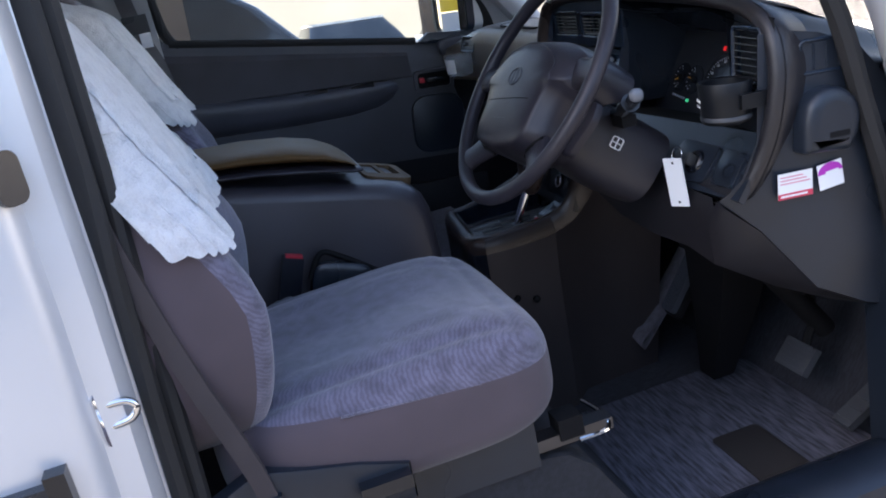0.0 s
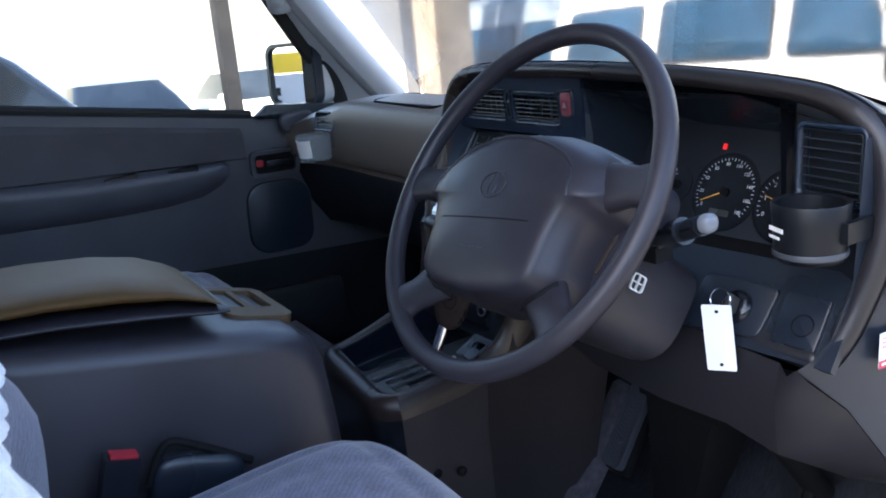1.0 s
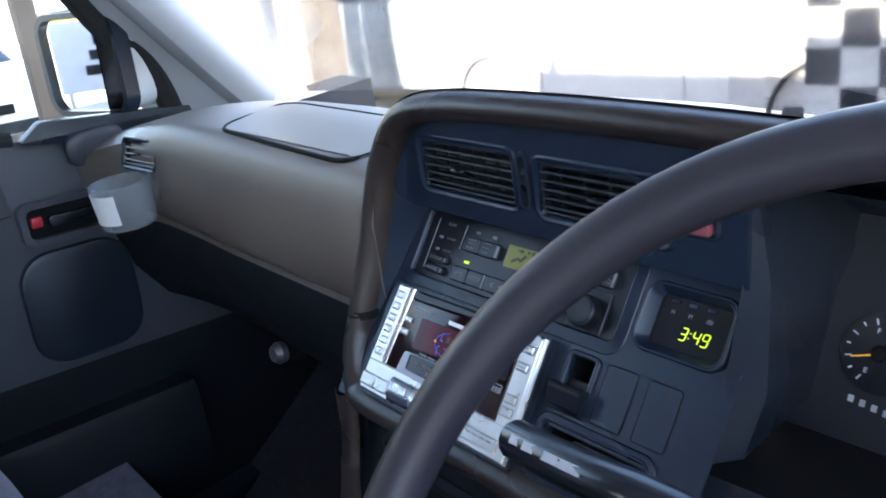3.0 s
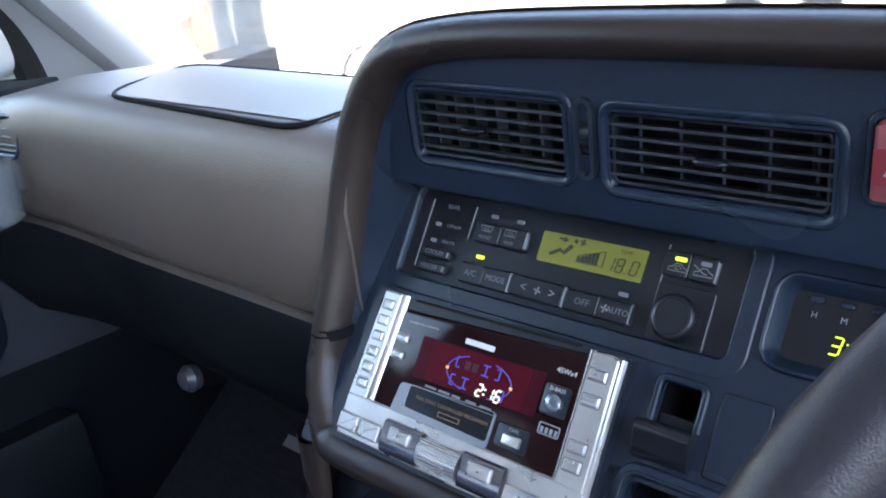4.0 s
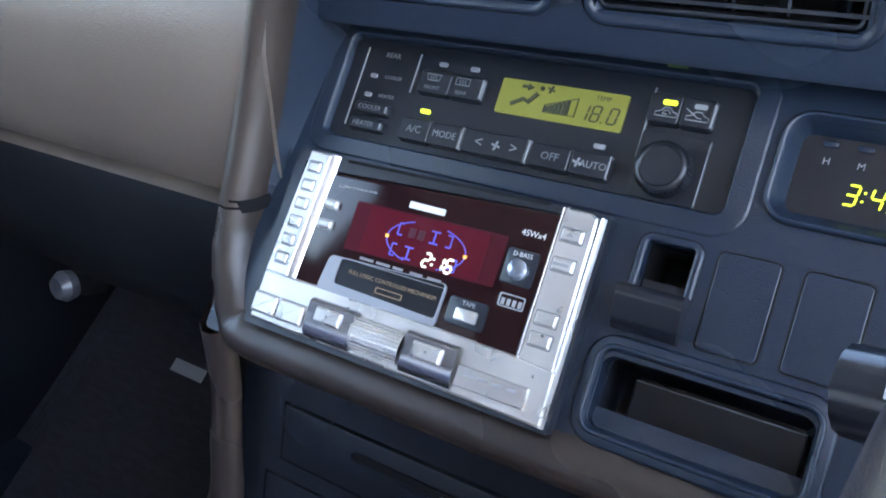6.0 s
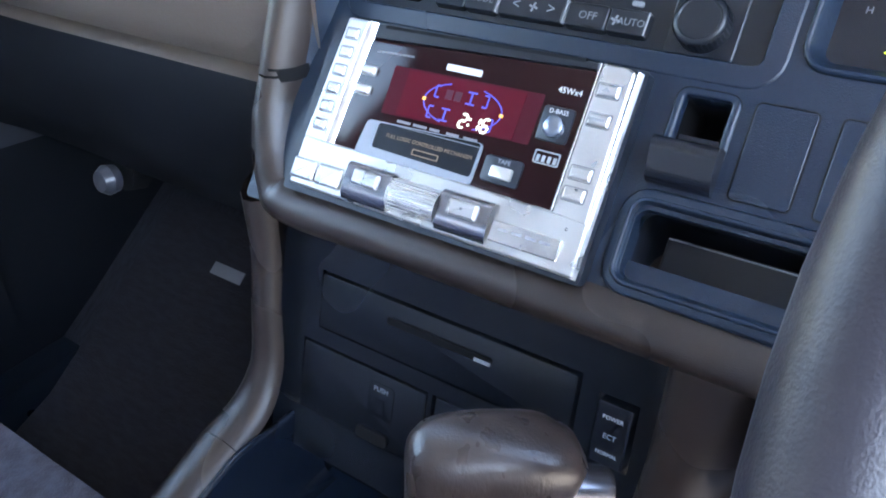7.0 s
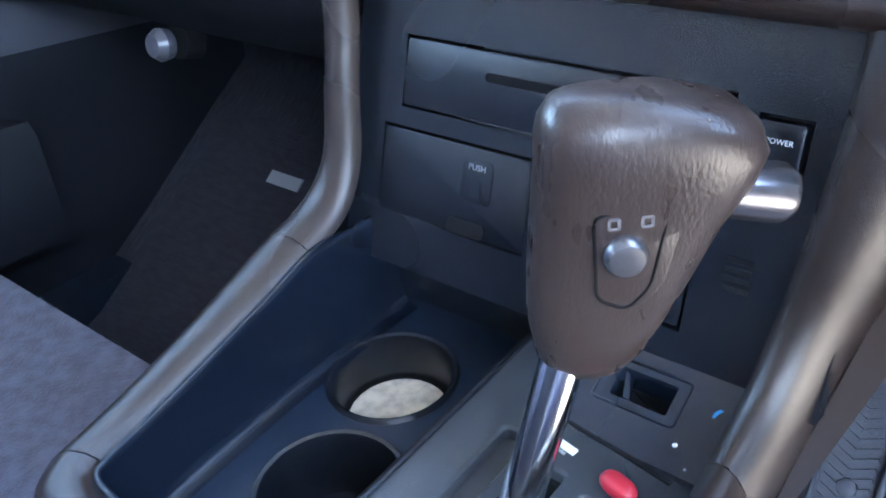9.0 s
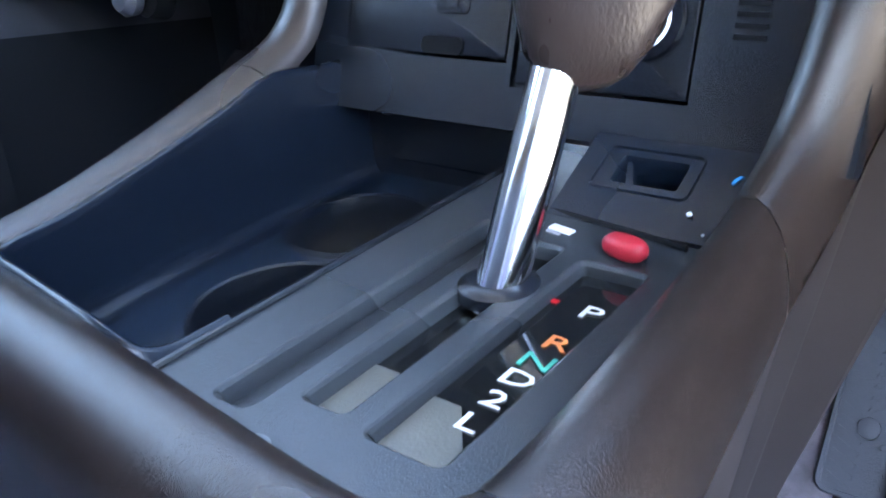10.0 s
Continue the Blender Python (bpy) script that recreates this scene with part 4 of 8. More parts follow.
for x, y, m, w in ((0.1086, 0.0372, LEDYEL, 0.0030), (0.2388, 0.0606, LEDYEL, 0.0034), (0.2530, 0.0606, TICK, 0.003), (0.1106, 0.0642, TICK, 0.0026), (0.1305, 0.0640, TICK, 0.0026), (0.2102, 0.0355, TICK, 0.0030), (0.068, 0.0523, TICK, 0.0022), (0.068, 0.0412, TICK, 0.0022)):
    part("indicator", prism(rrect(x - w, x + w, y - 0.0013, y + 0.0011, 0.0008, 2), -0.003, 0.0018 if y > 0.060 and x > 0.2 else -0.0020, 0, FM), m, cl)
for x0, x1 in ((0.0585, 0.0590), (0.0945, 0.0950), (0.2285, 0.2293)):
    part("dividing_line", box(x0, x1, 0.022 if x0 < 0.09 else (0.046 if x0 < 0.2 else 0.034), 0.068, -0.0032, -0.0020, 0, FM), TICK, cl)
part("temperature_plate", stepped(rrect(0.2290, 0.2615, 0.0150, 0.0475, 0.002), ((0.0, -0.0032), (0.0, -0.0018), (0.0006, -0.0014)), FM, True), PANEL, cl)
part("temperature_knob", lathe([(0.0128, -0.003), (0.0124, 0.0060), (0.0118, 0.0078), (0.0108, 0.0086), (0.0098, 0.0088), (0.0092, 0.0082), (0, 0.0080)], 48, fm(0.2448, 0.0292, 0)), PANEL, cl, "round black temperature knob")
for k in range(36):
    part("knob_rib", box(0.0117, 0.0127, -0.0003, 0.0003, 0.0, 0.0068, 0, fm(0.2448, 0.0292, 0) @ pose(0, 0, 0, 0, 0, 10 * k)), PANEL, cl)
part("green_sensor", prism(rrect(0.232, 0.242, 0.0775, 0.0795, 0.0008), 0.001, 0.0026, 0, FM), mat("dim_green_plastic", (0.06, 0.11, 0.01), 0.3), dash)

# clock
ck = part("clock", prism(rrect(0.294, 0.355, 0.022, 0.061, 0.006), -0.016, -0.008, 0, FM), PLASTIC_GLOSS, dash, "black digital clock")
part("clock_rim", stepped(rrect(0.2945, 0.3560, 0.0215, 0.0615, 0.007, 6), ((-0.0056, 0.0002), (-0.0050, 0.0022), (-0.0042, 0.0029), (-0.0034, 0.0029), (-0.0026, 0.0022), (0.0020, -0.0074), (0.0026, -0.0082)), FM), FASCIA, ck, "", 60)
seven("digits", "3:49", 0.0086, fm(0.3298, 0.0357, -0.0076), LEDYEL, ck, 0.11)
for t, x in (("H", 0.3083), ("M", 0.3221), (":00", 0.3365)):
    words("lettering", t, 0.0044, fm(x, 0.0482, -0.0076), TICK, ck)
    part("set_button", prism(rrect(x - 0.0034, x + 0.0034, 0.0545, 0.0572, 0.0012, 3), -0.009, -0.0064, 0.0006, FM), FASCIA, ck)

# upright vent panel
part("vent_panel_edge", holed(0.024, 0.0545, 1.258, 1.312, [], -0.03, 0.0, VM), FASCIA, dash)
part("vent_panel", holed(0.054, 0.372, 1.258, 1.350, [(0.071, 0.178, 1.278, 1.320), (0.205, 0.316, 1.277, 1.3175)], -0.03, 0.0, VM), FASCIA, dash)
part("vent_panel_underside", box(0.002, 0.372, 1.256, 1.2625, -0.045, -0.002, 0.002, VM), FASCIA, dash)
TRIMDARK = mat("lit_vane_and_band_grey", (0.045, 0.050, 0.058), 0.4, bump=0)
def vent(x0, x1, z0, z1, name, m=VM, rows=5, columns=7, turn=0.0, knob=0.42, deep=0.009, skin=FASCIA):
    """A slatted vent: flat slats in front, upright vanes behind, in a soft moulded rim."""
    op = rrect(x0, x1, z0, z1, 0.005, 5)
    v = part(name, stepped(op, ((-0.0070, -0.0004), (-0.0062, 0.0009), (-0.0050, 0.0014), (-0.0036, 0.0013), (-0.0018, 0.0002), (-0.0004, -0.0016), (0.0004, -0.0040), (0.0008, -0.030)), m), skin, dash, "black slatted air vent", 60)
    part("duct", prism(rrect(x0 - 0.001, x1 + 0.001, z0 - 0.001, z1 + 0.001, 0.003), -0.044, -0.032, 0, m), BLACK, v)
    part("grille_frame", stepped(op, ((0.0003, -0.006), (0.0006, -0.0022), (0.0014, -0.0016), (0.0026, -0.0020), (0.0030, -0.006)), m), PANEL, v, "", 50)
    for k in range(rows):
        zc = z0 + (k + 1) * (z1 - z0) / (rows + 1)
        part("slat", box(x0, x1, -0.0008, 0.0008, -0.010, -0.0012, 0.0005, m @ pose(0, zc, 0, -14, 0, 0), None, 1), PANEL, v)
    for k in range(columns):
        xc = x0 + (k + 0.6) * (x1 - x0) / columns
        # straight vanes take a paler grey in place of the light they catch
        part("vane", box(-0.0007, 0.0007, z0, z1, -deep, 0.0, 0, m @ pose(xc, 0, -0.0095, 0, turn, 0)), TRIMDARK if turn == 0.0 else FASCIA, v)
    if knob:
        xm, zm = x0 + knob * (x1 - x0), (z0 + z1) / 2
        part("slider", blob((0.009, 0.0020, 0.004), 0.7, 16, 8, None, m @ pose(xm, zm, 0.001)), PLASTIC_GLOSS, v)
    return v
vent(0.071, 0.178, 1.278, 1.320, "vent_left")
vent(0.205, 0.316, 1.277, 1.3175, "vent_right", VM, 5, 5, 34.0, 0.5)
part("vent_wheel_slot", ring_plate(rrect(0.1855, 0.1975, 1.279, 1.324, 0.0058), rrect(0.1880, 0.1950, 1.2815, 1.3215, 0.0034), -0.004, 0.003, VM), PLASTIC, dash)
part("vent_wheel", lathe([(0.020, -0.0028), (0.020, 0.0028)], 40, VM @ pose(0.1915, 1.3015, -0.0175, 0, 90, 0)), PLASTIC_GLOSS, dash, "ribbed vent shutter wheel")
HZ = VM @ pose(-0.0005, 0.003, 0.001)
hz = part("hazard_button", prism(rrect(0.3335, 0.3510, 1.288, 1.322, 0.002), -0.004, 0.007, 0.002, HZ), HAZARD, dash, "faded red hazard button with white triangle")
part("button_surround", stepped(rrect(0.3330, 0.3515, 1.2875, 1.3225, 0.002), ((-0.0040, -0.001), (-0.0036, 0.0022), (-0.0024, 0.0030), (-0.0010, 0.0028), (0.0, 0.0010), (0.0004, -0.002)), HZ), FASCIA, hz, "", 60)
part("button_patch", prism(rrect(0.3340, 0.3505, 1.296, 1.312, 0.001), 0.0065, 0.0074, 0, HZ), mat("dark_red_print", (0.20, 0.02, 0.03), 0.5), hz)
tri = [(0.3385, 1.3005), (0.3465, 1.3005), (0.3425, 1.3085)]
tin = [(0.3406, 1.3018), (0.3444, 1.3018), (0.3425, 1.3056)]
part("triangle", ring_plate(tri, tin, 0.0070, 0.0079, HZ), GREYLINE, hz)

# instrument binnacle
TG = radians(28)
GM = Matrix(((1, 0, 0, 0), (0, math.sin(TG), -math.cos(TG), 1.36), (0, math.cos(TG), math.sin(TG), 1.181), (0, 0, 0, 1)))   # dial face
bn = part("instrument_panel", prism(rrect(0.345, 0.735, -0.075, 0.092, 0.02), -0.006, 0.0, 0, GM), mat("instrument_face", (0.016, 0.018, 0.024), 0.55, bump=0), dash, "black instrument panel with white markings")
part("cowl_roof", loft([[(x, y, z - (0.03 if x > 0.72 else 0)) for x in (0.36, 0.5, 0.65, 0.78)] for y, z in ((1.262, 1.330), (1.33, 1.306), (1.42, 1.246))]), PLASTIC, bn)
part("cowl_ridge", loft([[(0.358, 1.262, 1.340), (0.368, 1.262, 1.262), (0.366, 1.240, 1.190), (0.360, 1.215, 1.150)], [(0.372, 1.268, 1.340), (0.382, 1.270, 1.262), (0.386, 1.258, 1.190), (0.38, 1.24, 1.150)], [(0.378, 1.34, 1.300), (0.384, 1.345, 1.255), (0.378, 1.35, 1.190), (0.372, 1.34, 1.14)], [(0.374, 1.42, 1.246), (0.374, 1.41, 1.230), (0.368, 1.38, 1.190), (0.366, 1.355, 1.14)]]), PLASTIC, bn)
part("cowl_side", loft([[(0.700, 1.275, 1.32), (0.700, 1.272, 1.19), (0.70, 1.262, 1.12)], [(0.690, 1.36, 1.285), (0.688, 1.33, 1.19), (0.69, 1.30, 1.12)], [(0.690, 1.42, 1.24), (0.688, 1.38, 1.19), (0.69, 1.35, 1.12)]]), PANEL, bn)
def dial(cx, cy, r, a0, a1, n, labels, needle=None, big=0.006, name="dial"):
    d = part(name, lathe([(r * 1.16, 0.0), (r * 1.16, 0.0014), (r * 1.12, 0.0014), (r * 1.12, 0.0006), (0, 0.0006)], 40, GM @ pose(cx, cy, 0)), PLASTIC_GLOSS, bn)
    for k in range(n + 1):
        a = radians(a0 + (a1 - a0) * k / n)
        ln = 0.0042 if k % 2 == 0 else 0.0026
        part("tick", box(r - ln, r, -0.0004, 0.0004, 0.0008, 0.0014, 0, GM @ pose(cx, cy, 0, 0, 0, math.degrees(a))), WHITEPRINT, d)
    for k, t in enumerate(labels):
        a = radians(a0 + (a1 - a0) * k / max(1, len(labels) - 1))
        words("numeral", t, big, GM @ pose(cx + (r - 0.0085) * math.cos(a), cy + (r - 0.0085) * math.sin(a), 0.0008), WHITEPRINT, d)
    if needle is not None:
        part("needle", prism([(-0.004, -0.0008), (r * 0.82, -0.0004), (r * 0.82, 0.0004), (-0.004, 0.0008)], 0.0024, 0.0032, 0, GM @ pose(cx, cy, 0, 0, 0, needle)), NEEDLE, d)
        part("hub", lathe([(0.006, 0.0008), (0.006, 0.0045), (0.0045, 0.006), (0, 0.006)], 20, GM @ pose(cx, cy, 0)), BLACK, d)
    return d
dial(0.543, -0.006, 0.048, 212, -40, 36, ["0", "20", "40", "60", "80", "100", "120", "140", "160", "180"], 205, 0.0072)
dial(0.645, -0.012, 0.044, 205, -5, 24, ["0", "1", "2", "3", "4", "5", "6"], 165, 0.0085)
dial(0.412, -0.003, 0.024, 240, 110, 6, ["E", "F"], 200, 0.005)
dial(0.455, -0.005, 0.024, 240, 110, 6, ["C", "H"], 170, 0.005)
part("warning_lamp", prism(rrect(-0.0030, 0.0030, -0.0040, 0.0040, 0.001, 2), 0.0, 0.0016, 0, GM @ pose(0.522, 0.057, 0)), LEDRED, bn)
part("warning_lamp", prism(rrect(-0.0030, 0.0030, -0.0030, 0.0030, 0.001, 2), 0.0, 0.0016, 0, GM @ pose(0.672, -0.040, 0)), LEDRED, bn)
part("gear_lamp", prism(rrect(-0.0040, 0.0040, -0.0032, 0.0032, 0.001, 2), 0.0, 0.0016, 0, GM @ pose(0.454, -0.046, 0)), LEDGREEN, bn)
for k in range(6):
    part("gear_letter_bar", box(0.398 + 0.008 * k, 0.4015 + 0.008 * k, -0.040 - 0.0010 * k, -0.0355 - 0.0010 * k, 0.0, 0.001, 0, GM), GREYLINE, bn)
part("odometer_window", prism(rrect(0.526, 0.560, -0.040, -0.031, 0.001), 0.0008, 0.0014, 0, GM), mat("odometer", (0.05, 0.05, 0.04), 0.3), bn)
# vent beyond the instruments
part("side_vent_panel", loft([[(0.700, 1.30, 1.325), (0.704, 1.29, 1.13)], [(0.722, 1.275, 1.325), (0.722, 1.265, 1.13)], [(0.842, 1.258, 1.315), (0.842, 1.238, 1.13)]]), PANEL, dash)
SV = frame_of((0.776, 1.2490, 1.262), (1, -0.15, 0), (0, 0.08, 1))
vent(-0.036, 0.044, -0.036, 0.036, "vent_driver", SV, 6, 0, 0.0, 0, 0.009, FASCIA)

# right flank of the dashboard with vent, stowed holder and stickers
RF = frame_of((0.842, 1.337, 1.150), (0.03, 1, -0.06), (0.0, 0.06, 1))
part("flank_panel", loft([[(0.828, 1.238, 1.295), (0.822, 1.226, 1.14), (0.814, 1.200, 1.085), (0.806, 1.180, 1.066), (0.795, 1.168, 1.055), (0.76, 1.180, 1.045)],
                         [(0.836, 1.27, 1.295), (0.836, 1.26, 1.14), (0.834, 1.25, 1.08), (0.829, 1.235, 1.03), (0.818, 1.222, 0.998), (0.77, 1.235, 0.985)],
                         [(0.840, 1.33, 1.28), (0.842, 1.33, 1.14), (0.842, 1.33, 1.06), (0.839, 1.32, 0.95), (0.826, 1.31, 0.878), (0.77, 1.32, 0.868)],
                         [(0.842, 1.40, 1.243), (0.846, 1.40, 1.14), (0.846, 1.40, 1.06), (0.844, 1.40, 0.92), (0.832, 1.40, 0.825), (0.78, 1.40, 0.815)],
                         [(0.846, 1.46, 1.165), (0.848, 1.46, 1.13), (0.848, 1.46, 1.06), (0.847, 1.46, 0.90), (0.835, 1.46, 0.805), (0.78, 1.46, 0.80)]]), PLASTIC, dash, "", 60)
ev = vent(-0.043, 0.043, 0.076, 0.115, "vent_side", RF, 0, 0, 0.0, 0)
for k in range(3):
    part("blade", box(-0.001, 0.001, 0.077, 0.114, -0.012, 0.002, 0, RF @ pose(-0.024 + 0.021 * k, 0, 0, 0, 20, 0)), PLASTIC, ev)
part("stowed_holder", stepped(quad_poly([(-0.060, -0.042), (0.020, -0.047), (0.034, -0.020), (0.037, 0.006), (0.030, 0.030), (0.012, 0.046), (-0.010, 0.053), (-0.034, 0.048), (-0.052, 0.032), (-0.058, 0.008)], 0.008), ((0.0, -0.004), (0.0, 0.016), (0.0015, 0.022), (0.005, 0.027), (0.012, 0.030), (0.020, 0.031)), RF, True), PLASTIC, dash, "dark folding bottle holder", 60)
part("holder_slot", prism(rrect(-0.022, 0.012, -0.022, -0.013, 0.002), 0.028, 0.0316, 0, RF), BLACK, dash)

# lower knee panel, deep shell under the column
kn = []
for x, zt, zb, yb in ((0.328, 1.095, 1.0, 1.19), (0.39, 1.09, 0.975, 1.20), (0.48, 1.08, 0.945, 1.20), (0.60, 1.07, 0.935, 1.20), (0.70, 1.06, 0.938, 1.20), (0.77, 1.055, 0.925, 1.20)):
    kn.append([(x, 1.160 + 0.03 * (x - 0.3), zt), (x, 1.148 + 0.03 * (x - 0.3), (zt + zb) / 2 + 0.02), (x, 1.152 + 0.03 * (x - 0.3), zb + 0.02), (x, yb, zb), (x, 1.30, zb - 0.05), (x, 1.45, zb - (0.03 if x < 0.65 else 0.09))])
KNEE = mat("dark_knee_plastic", (0.0125, 0.0115, 0.0140), 0.42, bump=0.24, grain=1400, vary=0.2)
part("knee_panel", loft(kn), KNEE, dash, "dark plastic knee panel")
edge_f = [(0.797, 1.166, 1.058), (0.806, 1.172, 1.045), (0.818, 1.222, 0.996), (0.826, 1.310, 0.876), (0.832, 1.400, 0.823), (0.835, 1.460, 0.803)]
mid_f = [(p[0] * 0.45 + q[0] * 0.55, p[1] * 0.5 + q[1] * 0.5 - 0.004, p[2] * 0.5 + q[2] * 0.5 - 0.010) for p, q in zip(kn[-1], edge_f)]
part("knee_corner", loft([kn[-1], mid_f, edge_f]), KNEE, dash, "", 70)

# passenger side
# brown vinyl with the light falling on this side put into its colour
PASSV = mat("lit_brown_passenger_vinyl", (0.142, 0.116, 0.098), 0.40, bump=0.35, grain=900, vary=0.15)
pr = [(1.72, 1.160), (1.55, 1.228), (1.45, 1.264), (1.38, 1.283), (1.33, 1.2895), (1.262, 1.2900), (1.246, 1.287), (1.234, 1.273), (1.228, 1.245), (1.226, 1.165), (1.236, 1.148), (1.252, 1.144), (1.256, 1.136), (1.245, 1.130), (1.242, 1.11), (1.262, 1.03), (1.30, 0.965), (1.36, 0.94), (1.55, 0.93)]
rows = []
for x in (0.030, -0.05, -0.2, -0.32, -0.42, -0.52, -0.59, -0.645, -0.705):
    k = max(0.0, (-x - 0.38) / 0.31)
    rows.append([(x, y - 0.055 * k * k * max(0.3, min(1.0, (1.292 - z) / 0.02)) + (0.03 * k), z - 0.05 * k ** 1.5 * max(0.0, min(1.0, (z - 1.15) / 0.10))) for y, z in pr])
part("passenger_panel", loft([r[:14] for r in rows]), PASSV, dash, "grey-brown moulded passenger side panel, paler for the light on it")
part("passenger_lower_panel", loft([r[13:] for r in rows]), LOWSHADE, dash, "dark plastic panel below the passenger dash, blackened for shade")
lidp = quad_poly([(-0.305, 1.259), (-0.024, 1.2465), (-0.020, 1.392), (-0.345, 1.392)], 0.03, 5)
def top_z(y):
    """Height of the passenger side's top at a distance forward."""
    return 1.2897 - 0.0065 * max(0.0, min(1.0, (y - 1.33) / 0.05)) ** 1.6 - 0.25 * max(0.0, y - 1.38)
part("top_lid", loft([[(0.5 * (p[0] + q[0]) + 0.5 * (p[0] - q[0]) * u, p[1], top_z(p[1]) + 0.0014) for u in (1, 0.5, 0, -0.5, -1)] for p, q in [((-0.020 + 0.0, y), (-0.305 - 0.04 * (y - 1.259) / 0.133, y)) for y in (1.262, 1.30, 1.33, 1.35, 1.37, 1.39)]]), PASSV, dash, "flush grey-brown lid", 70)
part("lid_gap", tube([(x, y, top_z(y) + 0.0004) for x, y in lidp], 0.0026, 6, True), BLACK, dash)
pv = frame_of((-0.50, 1.228, 1.243), (0.97, 0.10, 0), (0, 0.35, 1))
vent(-0.040, 0.040, -0.016, 0.016, "vent_passenger", pv, 3, 4)

CONB = mat("navy_black_plastic", (0.0058, 0.0105, 0.0190), 0.25, bump=0.2, grain=1500)
CONP = mat("blue_black_plastic", (0.0080, 0.0102, 0.0142), 0.23, bump=0.2, grain=1500)
# ---- centre stack below the fascia ----
TD = math.atan(0.33)
DM = Matrix(((1, 0, 0, 0), (0, math.sin(TD), -math.cos(TD), 1.157), (0, math.cos(TD), math.sin(TD), 0.985), (0, 0, 0, 1)))  # drawer face
con = thing("centre_console", (0.14, 1.05, FLOOR), "dark grey centre console with drawers, tray and cup wells", "console")
part("drawer_panel", holed(0.020, 0.290, -0.055, 0.115, [(0.053, 0.230, 0.034, 0.072), (0.042, 0.140, -0.026, 0.024), (0.143, 0.226, -0.036, 0.024), (0.240, 0.262, 0.028, 0.066)], -0.012, 0.0, DM), CONP, con)
d1 = part("ashtray_drawer", prism(rrect(0.0545, 0.2285, 0.0355, 0.0705, 0.002), -0.008, 0.0015, 0.001, DM), CONP, con, "shallow dark drawer")
part("finger_slot", prism(rrect(0.107, 0.178, 0.0560, 0.0605, 0.002), 0.0012, 0.0028, 0, DM), BLACK, d1)
part("slot_glint", box(0.168, 0.178, 0.0562, 0.0580, 0.0020, 0.0034, 0, DM), GREYLINE, d1)
d2 = part("lower_drawer", prism(rrect(0.0435, 0.1395, -0.0245, 0.0225, 0.002), -0.008, 0.0010, 0.001, DM), CONP, con, "dark pull-down drawer marked PUSH")
part("push_plate", prism(rrect(0.0985, 0.1175, -0.006, 0.0165, 0.003), 0.0008, 0.0016, 0.0005, DM), CONP, d2)
words("lettering", "PUSH", 0.0046, DM @ pose(0.1078, 0.0125, 0.0018), GREYLINE, d2)
part("push_symbol", prism(rrect(0.1045, 0.1110, -0.003, 0.006, 0.001), 0.0012, 0.0020, 0, DM), CONP, d2)
part("finger_notch", prism(rrect(0.092, 0.116, -0.0245, -0.0165, 0.003), 0.0008, 0.0020, 0, DM), BLACK, d2)
part("socket_plate", prism(rrect(0.1445, 0.2245, -0.0345, 0.0225, 0.002), -0.010, -0.001, 0.001, DM), CONP, con)
so = part("lighter_socket", lathe([(0.0165, -0.002), (0.0165, 0.003), (0.0130, 0.004), (0.0115, 0.002), (0.0110, -0.006), (0, -0.006)], 32, DM @ pose(0.203, -0.004, 0), None, False), PLASTIC_GLOSS, con, "cigarette lighter socket with metal rim")
part("socket_rim", lathe([(0.0135, 0.0035), (0.0130, 0.0048), (0.0115, 0.0048), (0.0110, 0.002)], 32, DM @ pose(0.203, -0.004, 0), None, False), CHROME, so)
part("socket_core", lathe([(0.006, -0.005), (0.0055, -0.001), (0, 0.0)], 20, DM @ pose(0.203, -0.004, 0)), CHROME, so)
sw = part("mode_switch", prism(rrect(0.2415, 0.2605, 0.030, 0.064, 0.0015), -0.006, 0.0035, 0.0015, DM), PLASTIC_GLOSS, con, "black rocker switch with white print")
words("lettering", "POWER", 0.0032, DM @ pose(0.251, 0.0560, 0.0037), WHITEPRINT, sw)
words("lettering", "ECT", 0.0040, DM @ pose(0.251, 0.046, 0.0037), GREYLINE, sw)
words("lettering", "NORMAL", 0.0028, DM @ pose(0.251, 0.0365, 0.0037), WHITEPRINT, sw)
for k in range(4):
    part("grille_slit", box(0.2395, 0.2515, -0.010 + 0.0042 * k, -0.008 + 0.0042 * k, -0.002, 0.0008, 0, DM), BLACK, con)

# tray and gear plate
FZ = 0.888
tr = bmesh.new()
CUPS = ((0.0815, 1.103, 0.0350), (0.1095, 1.026, 0.0362))
